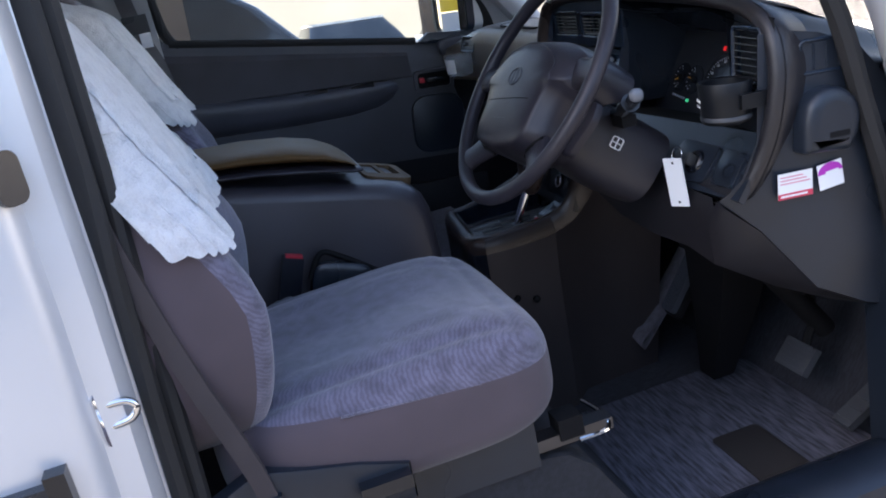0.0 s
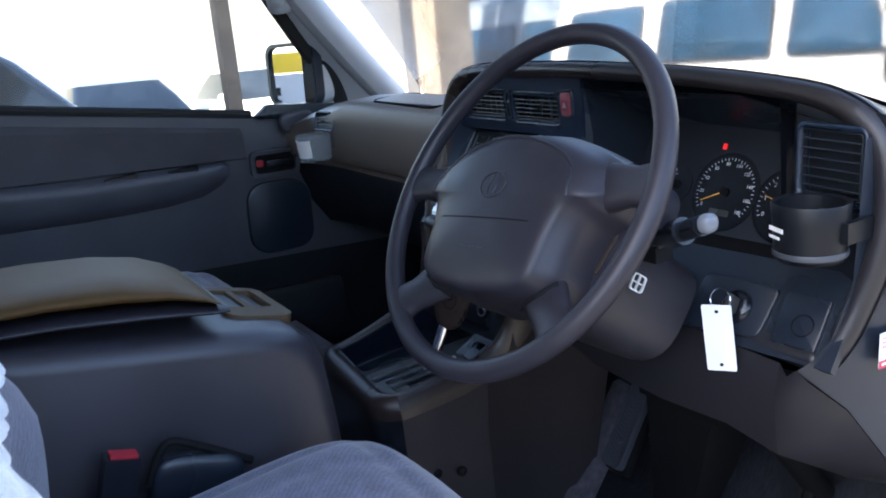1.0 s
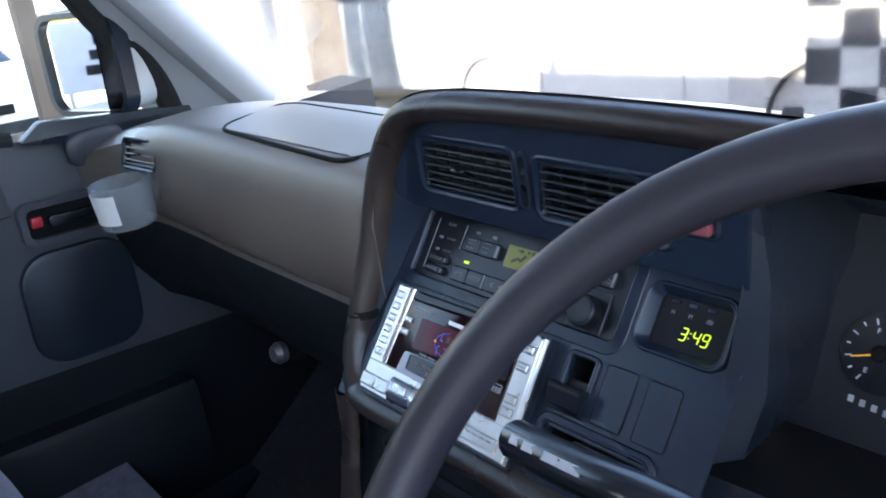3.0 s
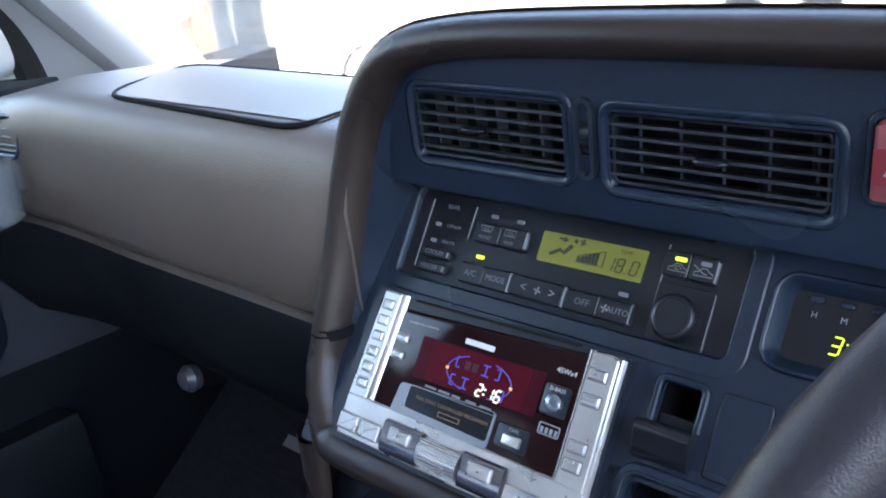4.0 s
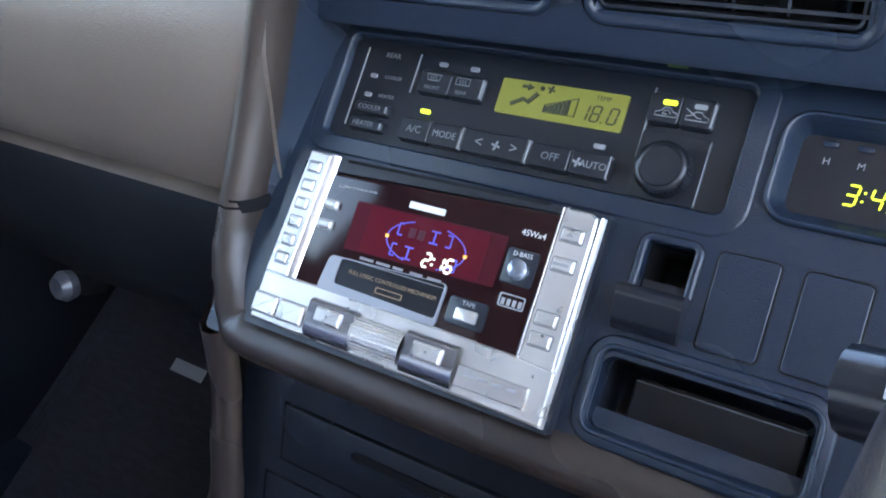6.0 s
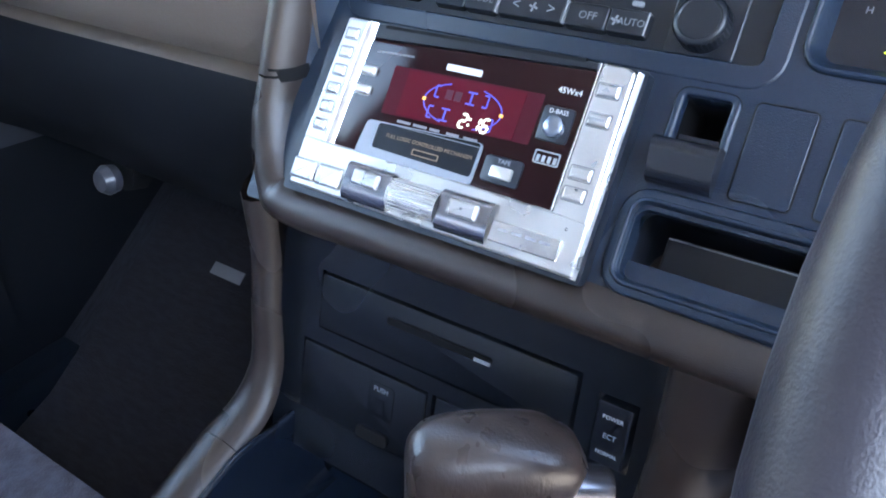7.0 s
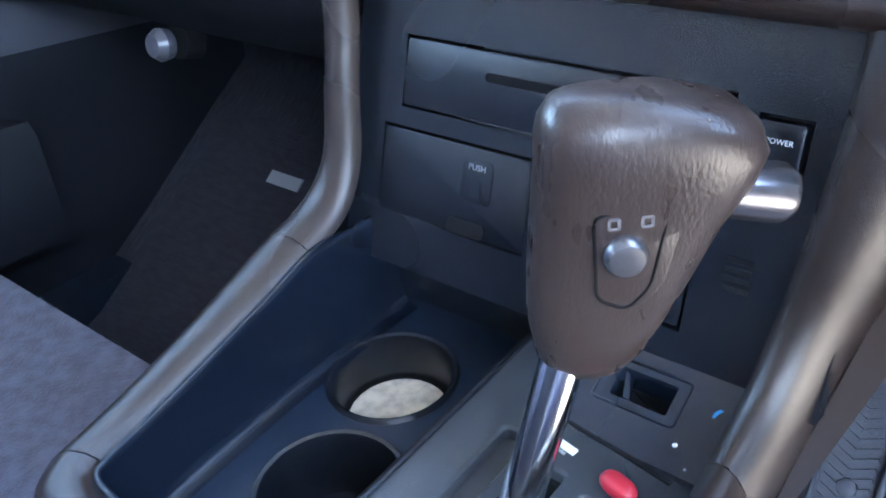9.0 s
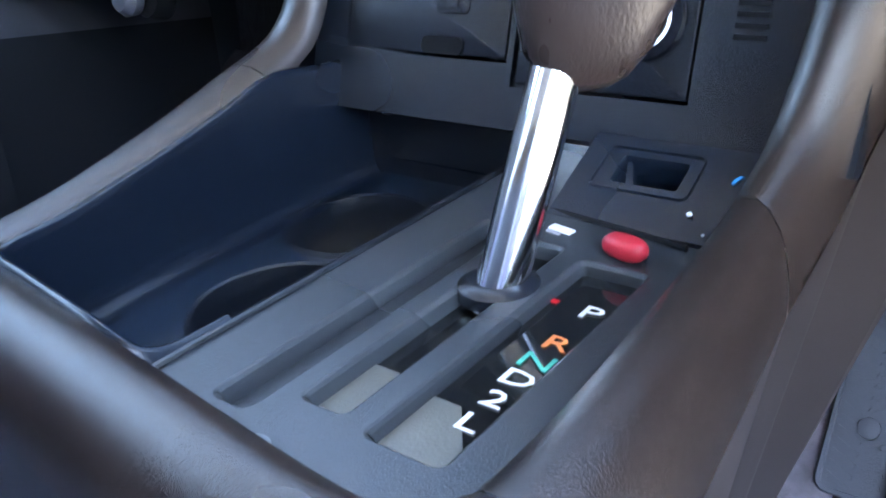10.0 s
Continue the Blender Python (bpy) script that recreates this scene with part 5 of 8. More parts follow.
def floor_with_cups():
    """Tray floor with two round openings."""
    b = bmesh.new()
    x0, x1, y0, y1, n = 0.043, 0.147, 0.960, 1.168, 32
    cells = ((y0, 1.0645, CUPS[1]), (1.0645, y1, CUPS[0]))
    for a, c, (cx, cy, r) in cells:
        ring, edge = [], []
        for i in range(n):
            t = 2 * math.pi * i / n
            dx, dy = math.cos(t), math.sin(t)
            ring.append(b.verts.new((cx + r * dx, cy + r * dy, FZ)))
            k = min(((x1 - cx) / dx if dx > 1e-6 else (x0 - cx) / dx if dx < -1e-6 else 9), ((c - cy) / dy if dy > 1e-6 else (a - cy) / dy if dy < -1e-6 else 9))
            edge.append(b.verts.new((cx + k * dx, cy + k * dy, FZ)))
        for i in range(n):
            j = (i + 1) % n
            b.faces.new((ring[i], ring[j], edge[j], edge[i]))
        for px, py in ((x0, a), (x1, a), (x1, c), (x0, c)):
            near = sorted(edge, key=lambda v: (v.co.x - px) ** 2 + (v.co.y - py) ** 2)[:2]
            if (near[0].co - Vector((px, py, FZ))).length > 1e-5:
                b.faces.new((near[0], near[1], b.verts.new((px, py, FZ))))
    return b
TRAYB = mat("dark_blue_grey_plastic", (0.0105, 0.0190, 0.0340), 0.21, bump=0.2, grain=1500)
part("tray_floor", floor_with_cups(), TRAYB, con)
for cx, cy, r in CUPS:
    cw = part("cup_well", lathe([(r + 0.0025, 0.0), (r + 0.001, 0.0022), (r - 0.001, 0.0015), (r - 0.002, -0.004), (r - 0.004, -0.038), (0, -0.038)], 48, pose(cx, cy, FZ), None, False), CONP, con)
part("cup_pad", lathe([(0.0295, 0.0), (0.0290, 0.0095), (0, 0.010)], 24, pose(CUPS[0][0], CUPS[0][1], FZ - 0.0370)), CORK, con, "stained pale round pad in the cup well")
# rim of the console: inner edge, outward and downward way of each station
RAIL_L = [((0.0455, 0.958, 0.930), (-0.031, -0.014, 0), (0, 0, -0.030)), ((0.040, 0.985, 0.931), (-0.034, 0, 0), (0, 0, -0.030)), ((0.037, 1.03, 0.939), (-0.037, 0, 0), (0, 0, -0.030)), ((0.036, 1.065, 0.947), (-0.041, 0, 0), (0, 0, -0.032)), ((0.036, 1.100, 0.957), (-0.044, 0, 0), (0, 0.006, -0.032))]
POST_L = [((0.036, 1.1006, 0.9572), (-0.044, 0, 0), (0, 0.006, -0.032)), ((0.0355, 1.128, 0.968), (-0.040, 0, 0), (0, 0.020, -0.028)), ((0.033, 1.145, 0.990), (-0.033, 0, 0), (0, 0.034, -0.015)), ((0.030, 1.154, 1.025), (-0.030, 0.002, 0), (0, 0.040, 0)), ((0.028, 1.163, 1.06), (-0.030, 0.004, 0), (0, 0.045, 0.005)), ((0.027, 1.168, 1.10), (-0.034, 0.004, 0), (0, 0.045, 0.008))]
RAIL_B = [((0.0458, 0.9574, 0.930), (-0.031, -0.0145, 0), (0, 0, -0.030)), ((0.053, 0.949, 0.930), (-0.022, -0.024, 0), (0, 0, -0.030)), ((0.076, 0.946, 0.930), (-0.004, -0.031, 0), (0, 0, -0.030)), ((0.16, 0.938, 0.930), (0, -0.031, 0), (0, 0, -0.030)), ((0.232, 0.931, 0.929), (0.004, -0.032, 0), (0, 0, -0.030)), ((0.255, 0.932, 0.929), (0.022, -0.026, 0), (0, 0, -0.030)), ((0.266, 0.943, 0.929), (0.034, -0.012, 0), (0, 0, -0.030))]
RAIL_R = [((0.2661, 0.9435, 0.929), (0.034, -0.012, 0), (0, 0, -0.030)), ((0.267, 0.965, 0.929), (0.031, 0, 0), (0, 0, -0.032)), ((0.266, 1.0, 0.929), (0.028, 0, 0), (0, 0, -0.034)), ((0.263, 1.06, 0.930), (0.0245, 0, 0), (0, 0, -0.036)), ((0.262, 1.095, 0.934), (0.0225, -0.004, 0), (0, 0.004, -0.036))]
POST_R = [((0.262, 1.0956, 0.9342), (0.0225, -0.004, 0), (0, 0.004, -0.036)), ((0.263, 1.125, 0.948), (0.0240, 0, 0), (0, 0.016, -0.032)), ((0.266, 1.143, 0.975), (0.0290, 0.004, 0), (0, 0.034, -0.018)), ((0.270, 1.152, 1.01), (0.0370, 0.008, 0), (0.004, 0.045, 0)), ((0.274, 1.160, 1.05), (0.047, 0.012, 0), (0.006, 0.05, 0)), ((0.276, 1.167, 1.10), (0.066, 0.018, 0), (0.01, 0.05, 0))]
SECTION = ((0.0, 0.16), (0.02, 0.04), (0.10, -0.05), (0.25, -0.13), (0.45, -0.15), (0.65, -0.07), (0.82, 0.10), (0.94, 0.34), (1.0, 0.66), (1.0, 1.0))
def rail(stations):
    """A rounded padded rail swept along its stations."""
    fine = [smooth_path([q[k] for q in stations], 4) for k in range(3)]
    return loft([[p + w * a + d * b for a, b in SECTION] for p, w, d in zip(*fine)])
def skirt(stations, low):
    """The side that falls from a rail's outer edge to the floor."""
    fine = [smooth_path([q[k] for q in stations], 4) for k in range(3)]
    tops = [p + w + d for p, w, d in zip(*fine)]
    return loft([tops, [v + Vector(low) * 0.5 + Vector((0, 0, -0.10)) for v in tops], [Vector((v.x + low[0], v.y + low[1], FLOOR)) for v in tops]])
edge_in = smooth_path([(0.0365, 1.160, 0.9535), (0.0355, 1.135, 0.9535)] + [q[0] for q in RAIL_L[::-1]] + [q[0] for q in RAIL_B[1:3]] + [(0.118, 0.9418, 0.929), (0.1365, 0.9412, 0.926), (0.1445, 0.9455, 0.9215), (0.1466, 0.9550, 0.9187), (0.1466, 0.9680, 0.9180), (0.1466, 0.9760, 0.9180)], 5)
def inset(d, h, over=None):
    """The tray's edge moved inwards by d; at height h below it, or at a fixed height over the floor."""
    out = []
    for i, p in enumerate(edge_in):
        t = edge_in[min(i + 1, len(edge_in) - 1)] - edge_in[max(i - 1, 0)]
        n = Vector((-t.y, t.x, 0)).normalized()
        out.append(Vector((p.x + n.x * d, p.y + n.y * d, p.z + h if over is None else FZ + over)))
    return out
# wall coloured darker than the floor to stand for shade inside the tray
part("tray_wall", loft([inset(-0.004, -0.006), inset(-0.0006, 0.0008), inset(0.0006, 0.0018), inset(0.0020, 0.0018), inset(0.0032, 0.0006), inset(0.0038, -0.0022), inset(0.0041, -0.0065), inset(0.0052, 0, 0.0180), inset(0.0056, 0, 0.0120), inset(0.0062, 0, 0.0075), inset(0.0074, 0, 0.0045), inset(0.0096, 0, 0.0022), inset(0.0125, 0, 0.0009), inset(0.017, 0, 0.0004)]), mat("shaded_tray_wall_plastic", (0.0045, 0.0075, 0.0135), 0.22, spec=0.3, bump=0.12, grain=1800), con, "", 60)
part("floor_edge", box(0.044, 0.147, 0.946, 0.990, FZ - 0.006, FZ - 0.0003), TRAYB, con)
part("tray_wall_front", box(0.036, 0.147, 1.166, 1.175, FZ - 0.005, 0.950, 0.003), CONP, con)
part("front_ledge", loft([[(x, y, z + 0.006 * (0.09 - x) / 0.06) for x in (0.030, 0.060, 0.090, 0.120, 0.149)] for y, z in ((1.172, 0.9440), (1.1490, 0.9440), (1.1478, 0.9452), (1.1490, 0.9590), (1.1505, 0.9606), (1.172, 0.9640), (1.172, 0.9440))]), CONP, con, "", 50)
part("front_panel", stepped(rrect(0.0465, 0.1420, 0.897, 0.931, 0.004), ((0.0, 0.0), (0.0004, 0.0012), (0.0016, 0.0018)), frame_of((0, 1.1662, 0), (1, 0, 0), (0, 0, 1)), True), CONP, con)
GZ = 0.917
PLATE = mat("slate_grey_plastic", (0.031, 0.035, 0.040), 0.27, bump=0.2, grain=1800)
GROOVE, SLOT, GATE = rrect(0.1715, 0.1885, 0.9460, 1.0850, 0.005, 5), rrect(0.1952, 0.2135, 0.9580, 1.0750, 0.004, 5), rrect(0.2215, 0.2485, 0.9545, 1.0690, 0.004, 5)
WINDOW = mat("black_window_acrylic", (0.010, 0.011, 0.012), 0.06, bump=0, vary=0.1)
gp = pierced([(0.1480, 0.9300), (0.2680, 0.9300), (0.2680, 1.0930), (0.1480, 1.1010)], [GROOVE, SLOT, GATE], GZ)
for h in (GROOVE, SLOT, GATE):
    stepped(h, ((0.0, GZ), (0.0008, GZ - 0.0004), (0.0017, GZ - 0.0014), (0.0022, GZ - 0.0030), (0.0024, GZ - 0.0075)), None, False, gp)
bmesh.ops.remove_doubles(gp, verts=gp.verts, dist=1e-5)
part("gear_plate", gp, PLATE, con, "", 18)
PF = frame_of((0, 1.0975, GZ), (1, 0, 0), (0, 1, 0.46))
part("plate_left", box(0.147, 0.1915, 1.098, 1.175, GZ - 0.03, GZ), PLATE, con)
fh = rrect(0.2068, 0.2345, 0.0225, 0.0375, 0.0015, 4)
pf = pierced([(0.190, 0.0), (0.268, 0.0), (0.268, 0.085), (0.190, 0.085)], [fh], 0.0, PF)
stepped(fh, ((0.0, 0.0), (0.0005, -0.0006), (0.0008, -0.004), (0.0030, -0.016)), PF, False, pf)
bmesh.ops.remove_doubles(pf, verts=pf.verts, dist=1e-5)
part("plate_front", pf, CONB, con, "", 45)
part("plate_groove", tube([(0.1905, 1.1010, GZ + 0.0004), (0.2300, 1.0955, GZ + 0.0004), (0.2500, 1.0920, GZ + 0.0004)], 0.0012, 6), BLACK, con)
part("plate_edge", tube([(0.1480, 0.9380, GZ + 0.0006), (0.1480, 1.160, GZ + 0.0006)], 0.0015, 8), CONP, con)
part("tray_joint", box(0.1456, 0.1468, 0.9420, 1.160, GZ - 0.004, GZ + 0.0010), BLACK, con)
part("groove", box(0.1715, 0.1885, 0.946, 1.085, GZ - 0.011, GZ - 0.0068), PLATE, con)
part("slider_strip", box(0.1950, 0.2137, 0.9578, 1.0752, GZ - 0.011, GZ - 0.0062), WINDOW, con)
part("pale_strip", box(0.1974, 0.2114, 0.9602, 0.988, GZ - 0.0064, GZ - 0.0056), IVORY, con)
iw = part("gear_indicator", box(0.2213, 0.2487, 0.9543, 1.0692, GZ - 0.010, GZ - 0.0050), WINDOW, con, "gear indicator window with coloured letters")
part("pale_strip", prism([(0.2229, 0.9559), (0.2470, 0.9559), (0.2455, 0.9665), (0.2330, 0.9830), (0.2229, 0.9830)], GZ - 0.0053, GZ - 0.0046), IVORY, iw)
STRETCH = Matrix.Diagonal((1.45, 1.0, 1.0, 1.0))
for t, y, m in (("P", 1.0440, WHITEPRINT), ("R", 1.023, mat("orange_print", (0.8, 0.22, 0.06), 0.5, vary=0, bump=0)), ("N", 1.0115, mat("green_print", (0.05, 0.42, 0.30), 0.5, vary=0, bump=0)), ("D", 1.0015, WHITEPRINT), ("2", 0.990, WHITEPRINT), ("L", 0.978, WHITEPRINT)):
    words("gear_letter", t, 0.0108, pose(0.2390, y, GZ - 0.0046) @ STRETCH, m, iw)
part("pointer", box(0.2228, 0.2262, 1.0448, 1.0466, GZ - 0.0051, GZ - 0.0043), mat("red_pointer", (0.75, 0.02, 0.03), 0.4, vary=0, bump=0), iw)
part("red_release", blob((0.0088, 0.0050, 0.0042), 0.75, 28, 14, None, pose(0.2345, 1.0765, GZ + 0.004, 0, 0, -14)), REDPL, con, "red shift-lock button")
part("white_print", prism([(0.1985, 1.0855), (0.2085, 1.0838), (0.2090, 1.0875), (0.1990, 1.0895)], GZ, GZ + 0.0008), WHITEPRINT, con)
part("print_line", prism([(0.1990, 1.0830), (0.2050, 1.0820), (0.2052, 1.0832), (0.1992, 1.0842)], GZ, GZ + 0.0008), GREYLINE, con)
part("shift_hole_rim", stepped(rrect(0.1990, 0.2400, 0.0180, 0.0420, 0.003, 4), ((0.0, 0.0002), (0.0004, 0.0010), (0.0010, 0.0011), (0.0014, 0.0003)), PF), CONB, con)
part("shift_hole_well", stepped(fh, ((0.0028, -0.0155), (0.0032, -0.0160)), PF, True), BLACK, con)
part("hole_tab", prism([(0.2085, 0.0360), (0.2125, 0.0240), (0.2160, 0.0240), (0.2105, 0.0360)], -0.010, -0.0020, 0, PF), CONB, con)
part("blue_fleck", prism([(0.2525, 0.0305), (0.2535, 0.0300), (0.2550, 0.0335), (0.2560, 0.0345), (0.2545, 0.0348), (0.2530, 0.0330)], 0.0001, 0.0008, 0, PF), mat("blue_fleck_paint", (0.02, 0.25, 0.55), 0.4, vary=0, bump=0), con, "tiny blue paint fleck")
part("crumb", blob((0.0012, 0.0012, 0.0008), 1, 8, 6, None, PF @ pose(0.244, 0.012, 0.001)), WHITEPRINT, con)
for x, y in ((0.222, 0.050), (0.246, 0.055), (0.205, 0.06), (0.252, 0.004)):
    part("crumb", blob((0.0007, 0.0007, 0.0004), 1, 6, 4, None, PF @ pose(x, y, 0.0005)), GREYLINE, con)

# padded rails round the tray, grey-brown
part("rail_left", rail(RAIL_L), SOFT, con, "padded grey-brown rail", 60)
part("rail_left_front", rail(POST_L), SOFT, con, "", 60)
part("rail_rear", rail(RAIL_B), SOFT, con, "", 60)
part("rail_right", rail(RAIL_R), SOFT, con, "", 60)
part("rail_right_front", rail(POST_R), SOFT, con, "", 60)
part("side_left", skirt(RAIL_L, (-0.03, 0, 0)), CONP, con)
part("side_rear", skirt(RAIL_B, (0, -0.005, 0)), CONP, con)
part("side_left_front", loft([[p + w + d for p, w, d in zip(*[[Vector(q[k]) for q in POST_L] for k in range(3)])], [(-0.02, 1.16, 0.86), (-0.02, 1.20, 0.90), (-0.02, 1.24, 0.93), (-0.02, 1.28, 0.96), (-0.02, 1.30, 1.02), (-0.02, 1.32, 1.08)], [(-0.04, 1.12 + 0.06 * k, FLOOR) for k in range(6)]]), CONP, con)
SIDEV = mat("dark_brown_side_vinyl", (0.034, 0.0285, 0.029), 0.36, bump=0.24, grain=1250, vary=0.15)
part("side_right", skirt(RAIL_R, (-0.035, 0, 0)), SIDEV, con)
part("side_right_front", loft([[p + w + d for p, w, d in zip(*[[Vector(q[k]) for q in POST_R] for k in range(3)])], [(0.262, 1.094, 0.798), (0.234, 1.17, 0.80), (0.238, 1.22, 0.845), (0.272, 1.27, 0.91), (0.335, 1.31, 1.0), (0.36, 1.33, 1.06)], [(0.2495 - (0.050 if k else 0.0) - 0.004 * k, 1.093 + 0.050 * k, FLOOR) for k in range(6)]]), SIDEV, con)
for y, z in ((0.986, 0.775), (1.03, 0.76)):
    part("fixing_bolt", lathe([(0.008, 0), (0.008, 0.005), (0.004, 0.008), (0, 0.008)], 12, frame_of((0.2740, y, z), (0, 1, 0), (0, 0, 1))), BLACK, con)

# ---- gear lever ----
gl_ = thing("gear_lever", (0.205, 1.035, GZ), "automatic gear lever with leather knob and chrome rod", "gear lever")
R0, R1 = Vector((0.2060, 1.033, 0.900)), Vector((0.2125, 1.076, 0.990))
part("rod", tube([R0.lerp(R1, k / 4) for k in range(5)], 0.0087, 24), CHROME, gl_, "polished steel rod")
part("rod_collar", lathe([(0.0145, 0.0), (0.0140, 0.004), (0.0100, 0.006), (0.0087, 0.006)], 24, pose(0.2066, 1.0405, GZ - 0.004)), PLASTIC_GLOSS, gl_)

# gear knob: turned towards the driver, wide at the top
KX = Vector((0.75, 0.66, 0)).normalized()
KM = Matrix(((KX.x, 0, KX.y, 0.232), (KX.y, 0, -KX.x, 1.079), (0, 1, 0, 1.032), (0, 0, 0, 1)))   # x along the grip, y up, z towards the driver
def knob_rows():
    rows = []
    for h, a, b, d in KNOB:
        h = h if h < 0.02 else 0.02 + (h - 0.02) * 0.90
        c, hw = (a + b) / 2, (b - a) / 2
        rows.append([KM @ Vector((c + hw * math.copysign(abs(math.cos(t)) ** 0.72, math.cos(t)), h, -0.012 + d * math.copysign(abs(math.sin(t)) ** 0.72, math.sin(t)))) for t in [2 * math.pi * i / 28 for i in range(28)]])
    return rows
KNOB = [(-0.058, -0.018, -0.002, 0.006), (-0.054, -0.025, 0.004, 0.012), (-0.045, -0.030, 0.012, 0.0155), (-0.030, -0.032, 0.020, 0.0165), (-0.014, -0.0315, 0.028, 0.017), (0.006, -0.030, 0.037, 0.018),
        (0.022, -0.0285, 0.047, 0.019), (0.034, -0.0275, 0.0505, 0.020), (0.044, -0.027, 0.047, 0.020), (0.052, -0.0255, 0.039, 0.018), (0.058, -0.022, 0.022, 0.014), (0.0615, -0.015, 0.006, 0.007)]
part("knob", loft(knob_rows(), True, True), KNOBSKIN, gl_, "grey-brown leather grip", 60)
part("release_button", tube([KM @ Vector(p) for p in ((0.034, 0.017, -0.012), (0.058, 0.0115, -0.012), (0.0615, 0.0108, -0.012))], [0.0108, 0.0108, 0.0085], 24), mat("satin_grey_metal", (0.17, 0.165, 0.18), 0.26, 0.85, bump=0), gl_, "satin metal release button")
PLATEP = quad_poly([(-0.0105, 0.0205), (-0.0095, -0.013), (0.0010, -0.0185), (0.0090, -0.010), (0.0145, 0.0210)], 0.004)
part("plate_groove", tube([KM @ Vector((x, y, 0.0058)) for x, y in PLATEP], 0.0007, 6, True), BLACK, gl_)
part("button_plate", prism(quad_poly([(-0.0105, 0.0205), (0.021, 0.0215), (0.014, -0.010), (0.004, -0.020), (-0.009, -0.014)], 0.005), 0.0030, 0.0060, 0.0012, KM), KNOBSKIN, gl_)
part("overdrive_button", lathe([(0.0080, 0.004), (0.0078, 0.0085), (0.0060, 0.0105), (0, 0.0112)], 24, KM @ pose(0.000, 0.0045, 0)), mat("satin_grey_button", (0.22, 0.22, 0.24), 0.28, 0.8, bump=0), gl_, "round grey overdrive button")
for x in (-0.004, 0.007):
    part("letter_bar", ring_plate(rrect(x - 0.0022, x + 0.0022, 0.0150, 0.0195, 0.001), rrect(x - 0.0012, x + 0.0012, 0.0158, 0.0187, 0.0005), 0.0055, 0.0072, KM), mat("dim_grey_print", (0.13, 0.13, 0.14), 0.5, vary=0, bump=0), gl_)

# ---- steering wheel ----
WT, WY = 0.6632, -0.0264
WN = Vector((-math.sin(WY) * math.cos(WT), -math.cos(WY) * math.cos(WT), math.sin(WT)))
WA = Vector((0, 0, 1)).cross(WN).normalized()
WB = WN.cross(WA)
WM = Matrix((WA, WB, WN)).transposed().to_4x4()
WM.translation = Vector((0.5725, 0.9840, 1.2651))
whl = thing("steering_wheel", (0.54, 0.98, 1.2), "dark grey four-spoke steering wheel with padded hub", "steering wheel")
rim = [WM @ Vector((0.2023 * math.cos(t), 0.2023 * math.sin(t), 0.0)) for t in [2 * math.pi * i / 96 for i in range(96)]]
part("rim", tube(rim, 0.0122, 16, True, None, 1.0, WN), LEATHERY, whl, "worn dark grey rim", 60)
WH = WM @ pose(0, 0, 0, 0, 0, 6.5)   # hub and spokes, turned a little
PADF = [(0.0, 0.079), (0.047, 0.077), (0.090, 0.065), (0.130, 0.048), (0.144, 0.036), (0.145, 0.018), (0.135, -0.003), (0.121, -0.010), (0.109, -0.020), (0.101, -0.040), (0.097, -0.066), (0.094, -0.090), (0.082, -0.105), (0.055, -0.114), (0.02, -0.117)]
PADB = [(0.0, 0.083), (0.048, 0.081), (0.092, 0.069), (0.134, 0.052), (0.149, 0.037), (0.150, 0.016), (0.141, -0.007), (0.131, -0.016), (0.122, -0.025), (0.115, -0.044), (0.111, -0.068), (0.110, -0.088), (0.094, -0.109), (0.058, -0.119), (0.02, -0.122)]
def mirrored(half):
    """Closed outline from its right half, clockwise from the top."""
    full = [(x, y, 0) for x, y in half] + [(0.0, half[-1][1] - 0.002, 0)] + [(-x, y, 0) for x, y in half[:0:-1]]
    return smooth_path(full, 3, True)
face_o, base_o = mirrored(PADF), mirrored(PADB)
def pad_ring(k, z, b=0.0):
    """One ring of the hub pad: shrunk by k, b of the way out to its foot."""
    out = []
    for f, g in zip(face_o, base_o):
        p = f.lerp(g, b)
        x, y = p.x * k, -0.015 + (p.y + 0.015) * k
        slope = 0.10 * max(0.0, math.hypot(x / 0.113, y / 0.060) - 1.0) * max(0.0, min(1.0, (y + 0.012) / 0.024))
        out.append(WH @ Vector((x, y, z - 0.005 - min(slope, 0.031))))
    return out
padb = loft([pad_ring(k, z, b) for k, z, b in ((1.0, -0.060, 1.0), (1.0, -0.010, 1.0), (1.0, -0.001, 0.95), (1.0, 0.010, 0.55), (1.0, 0.0185, 0.12), (1.0, 0.0215, 0.0), (0.985, 0.0245, 0.0), (0.955, 0.027, 0.0), (0.90, 0.0295, 0.0), (0.80, 0.032, 0.0), (0.60, 0.0345, 0.0), (0.35, 0.036, 0.0), (0.02, 0.0367, 0.0))], True, True)
padb.normal_update()
PADTREE = BVHTree.FromBMesh(padb)
def on_pad(x, y, lift=0.0):
    q = PADTREE.ray_cast(WH @ Vector((x, y, 0.2)), -WN)[0]
    return q + WN * lift
part("hub_pad", padb, LEATHERY, whl, "padded hub cover", 55)
part("pad_ridge", tube([on_pad(v.x, v.y, -0.0006) for v in smooth_path([(-0.112, -0.008, 0), (-0.108, 0.015, 0), (-0.094, 0.033, 0), (-0.070, 0.046, 0), (-0.024, 0.0588, 0), (0.024, 0.0588, 0), (0.070, 0.046, 0), (0.094, 0.033, 0), (0.108, 0.015, 0), (0.112, -0.008, 0)], 6)], 0.0019, 8), LEATHERY, whl, "embossed ridge round the pad", 60)
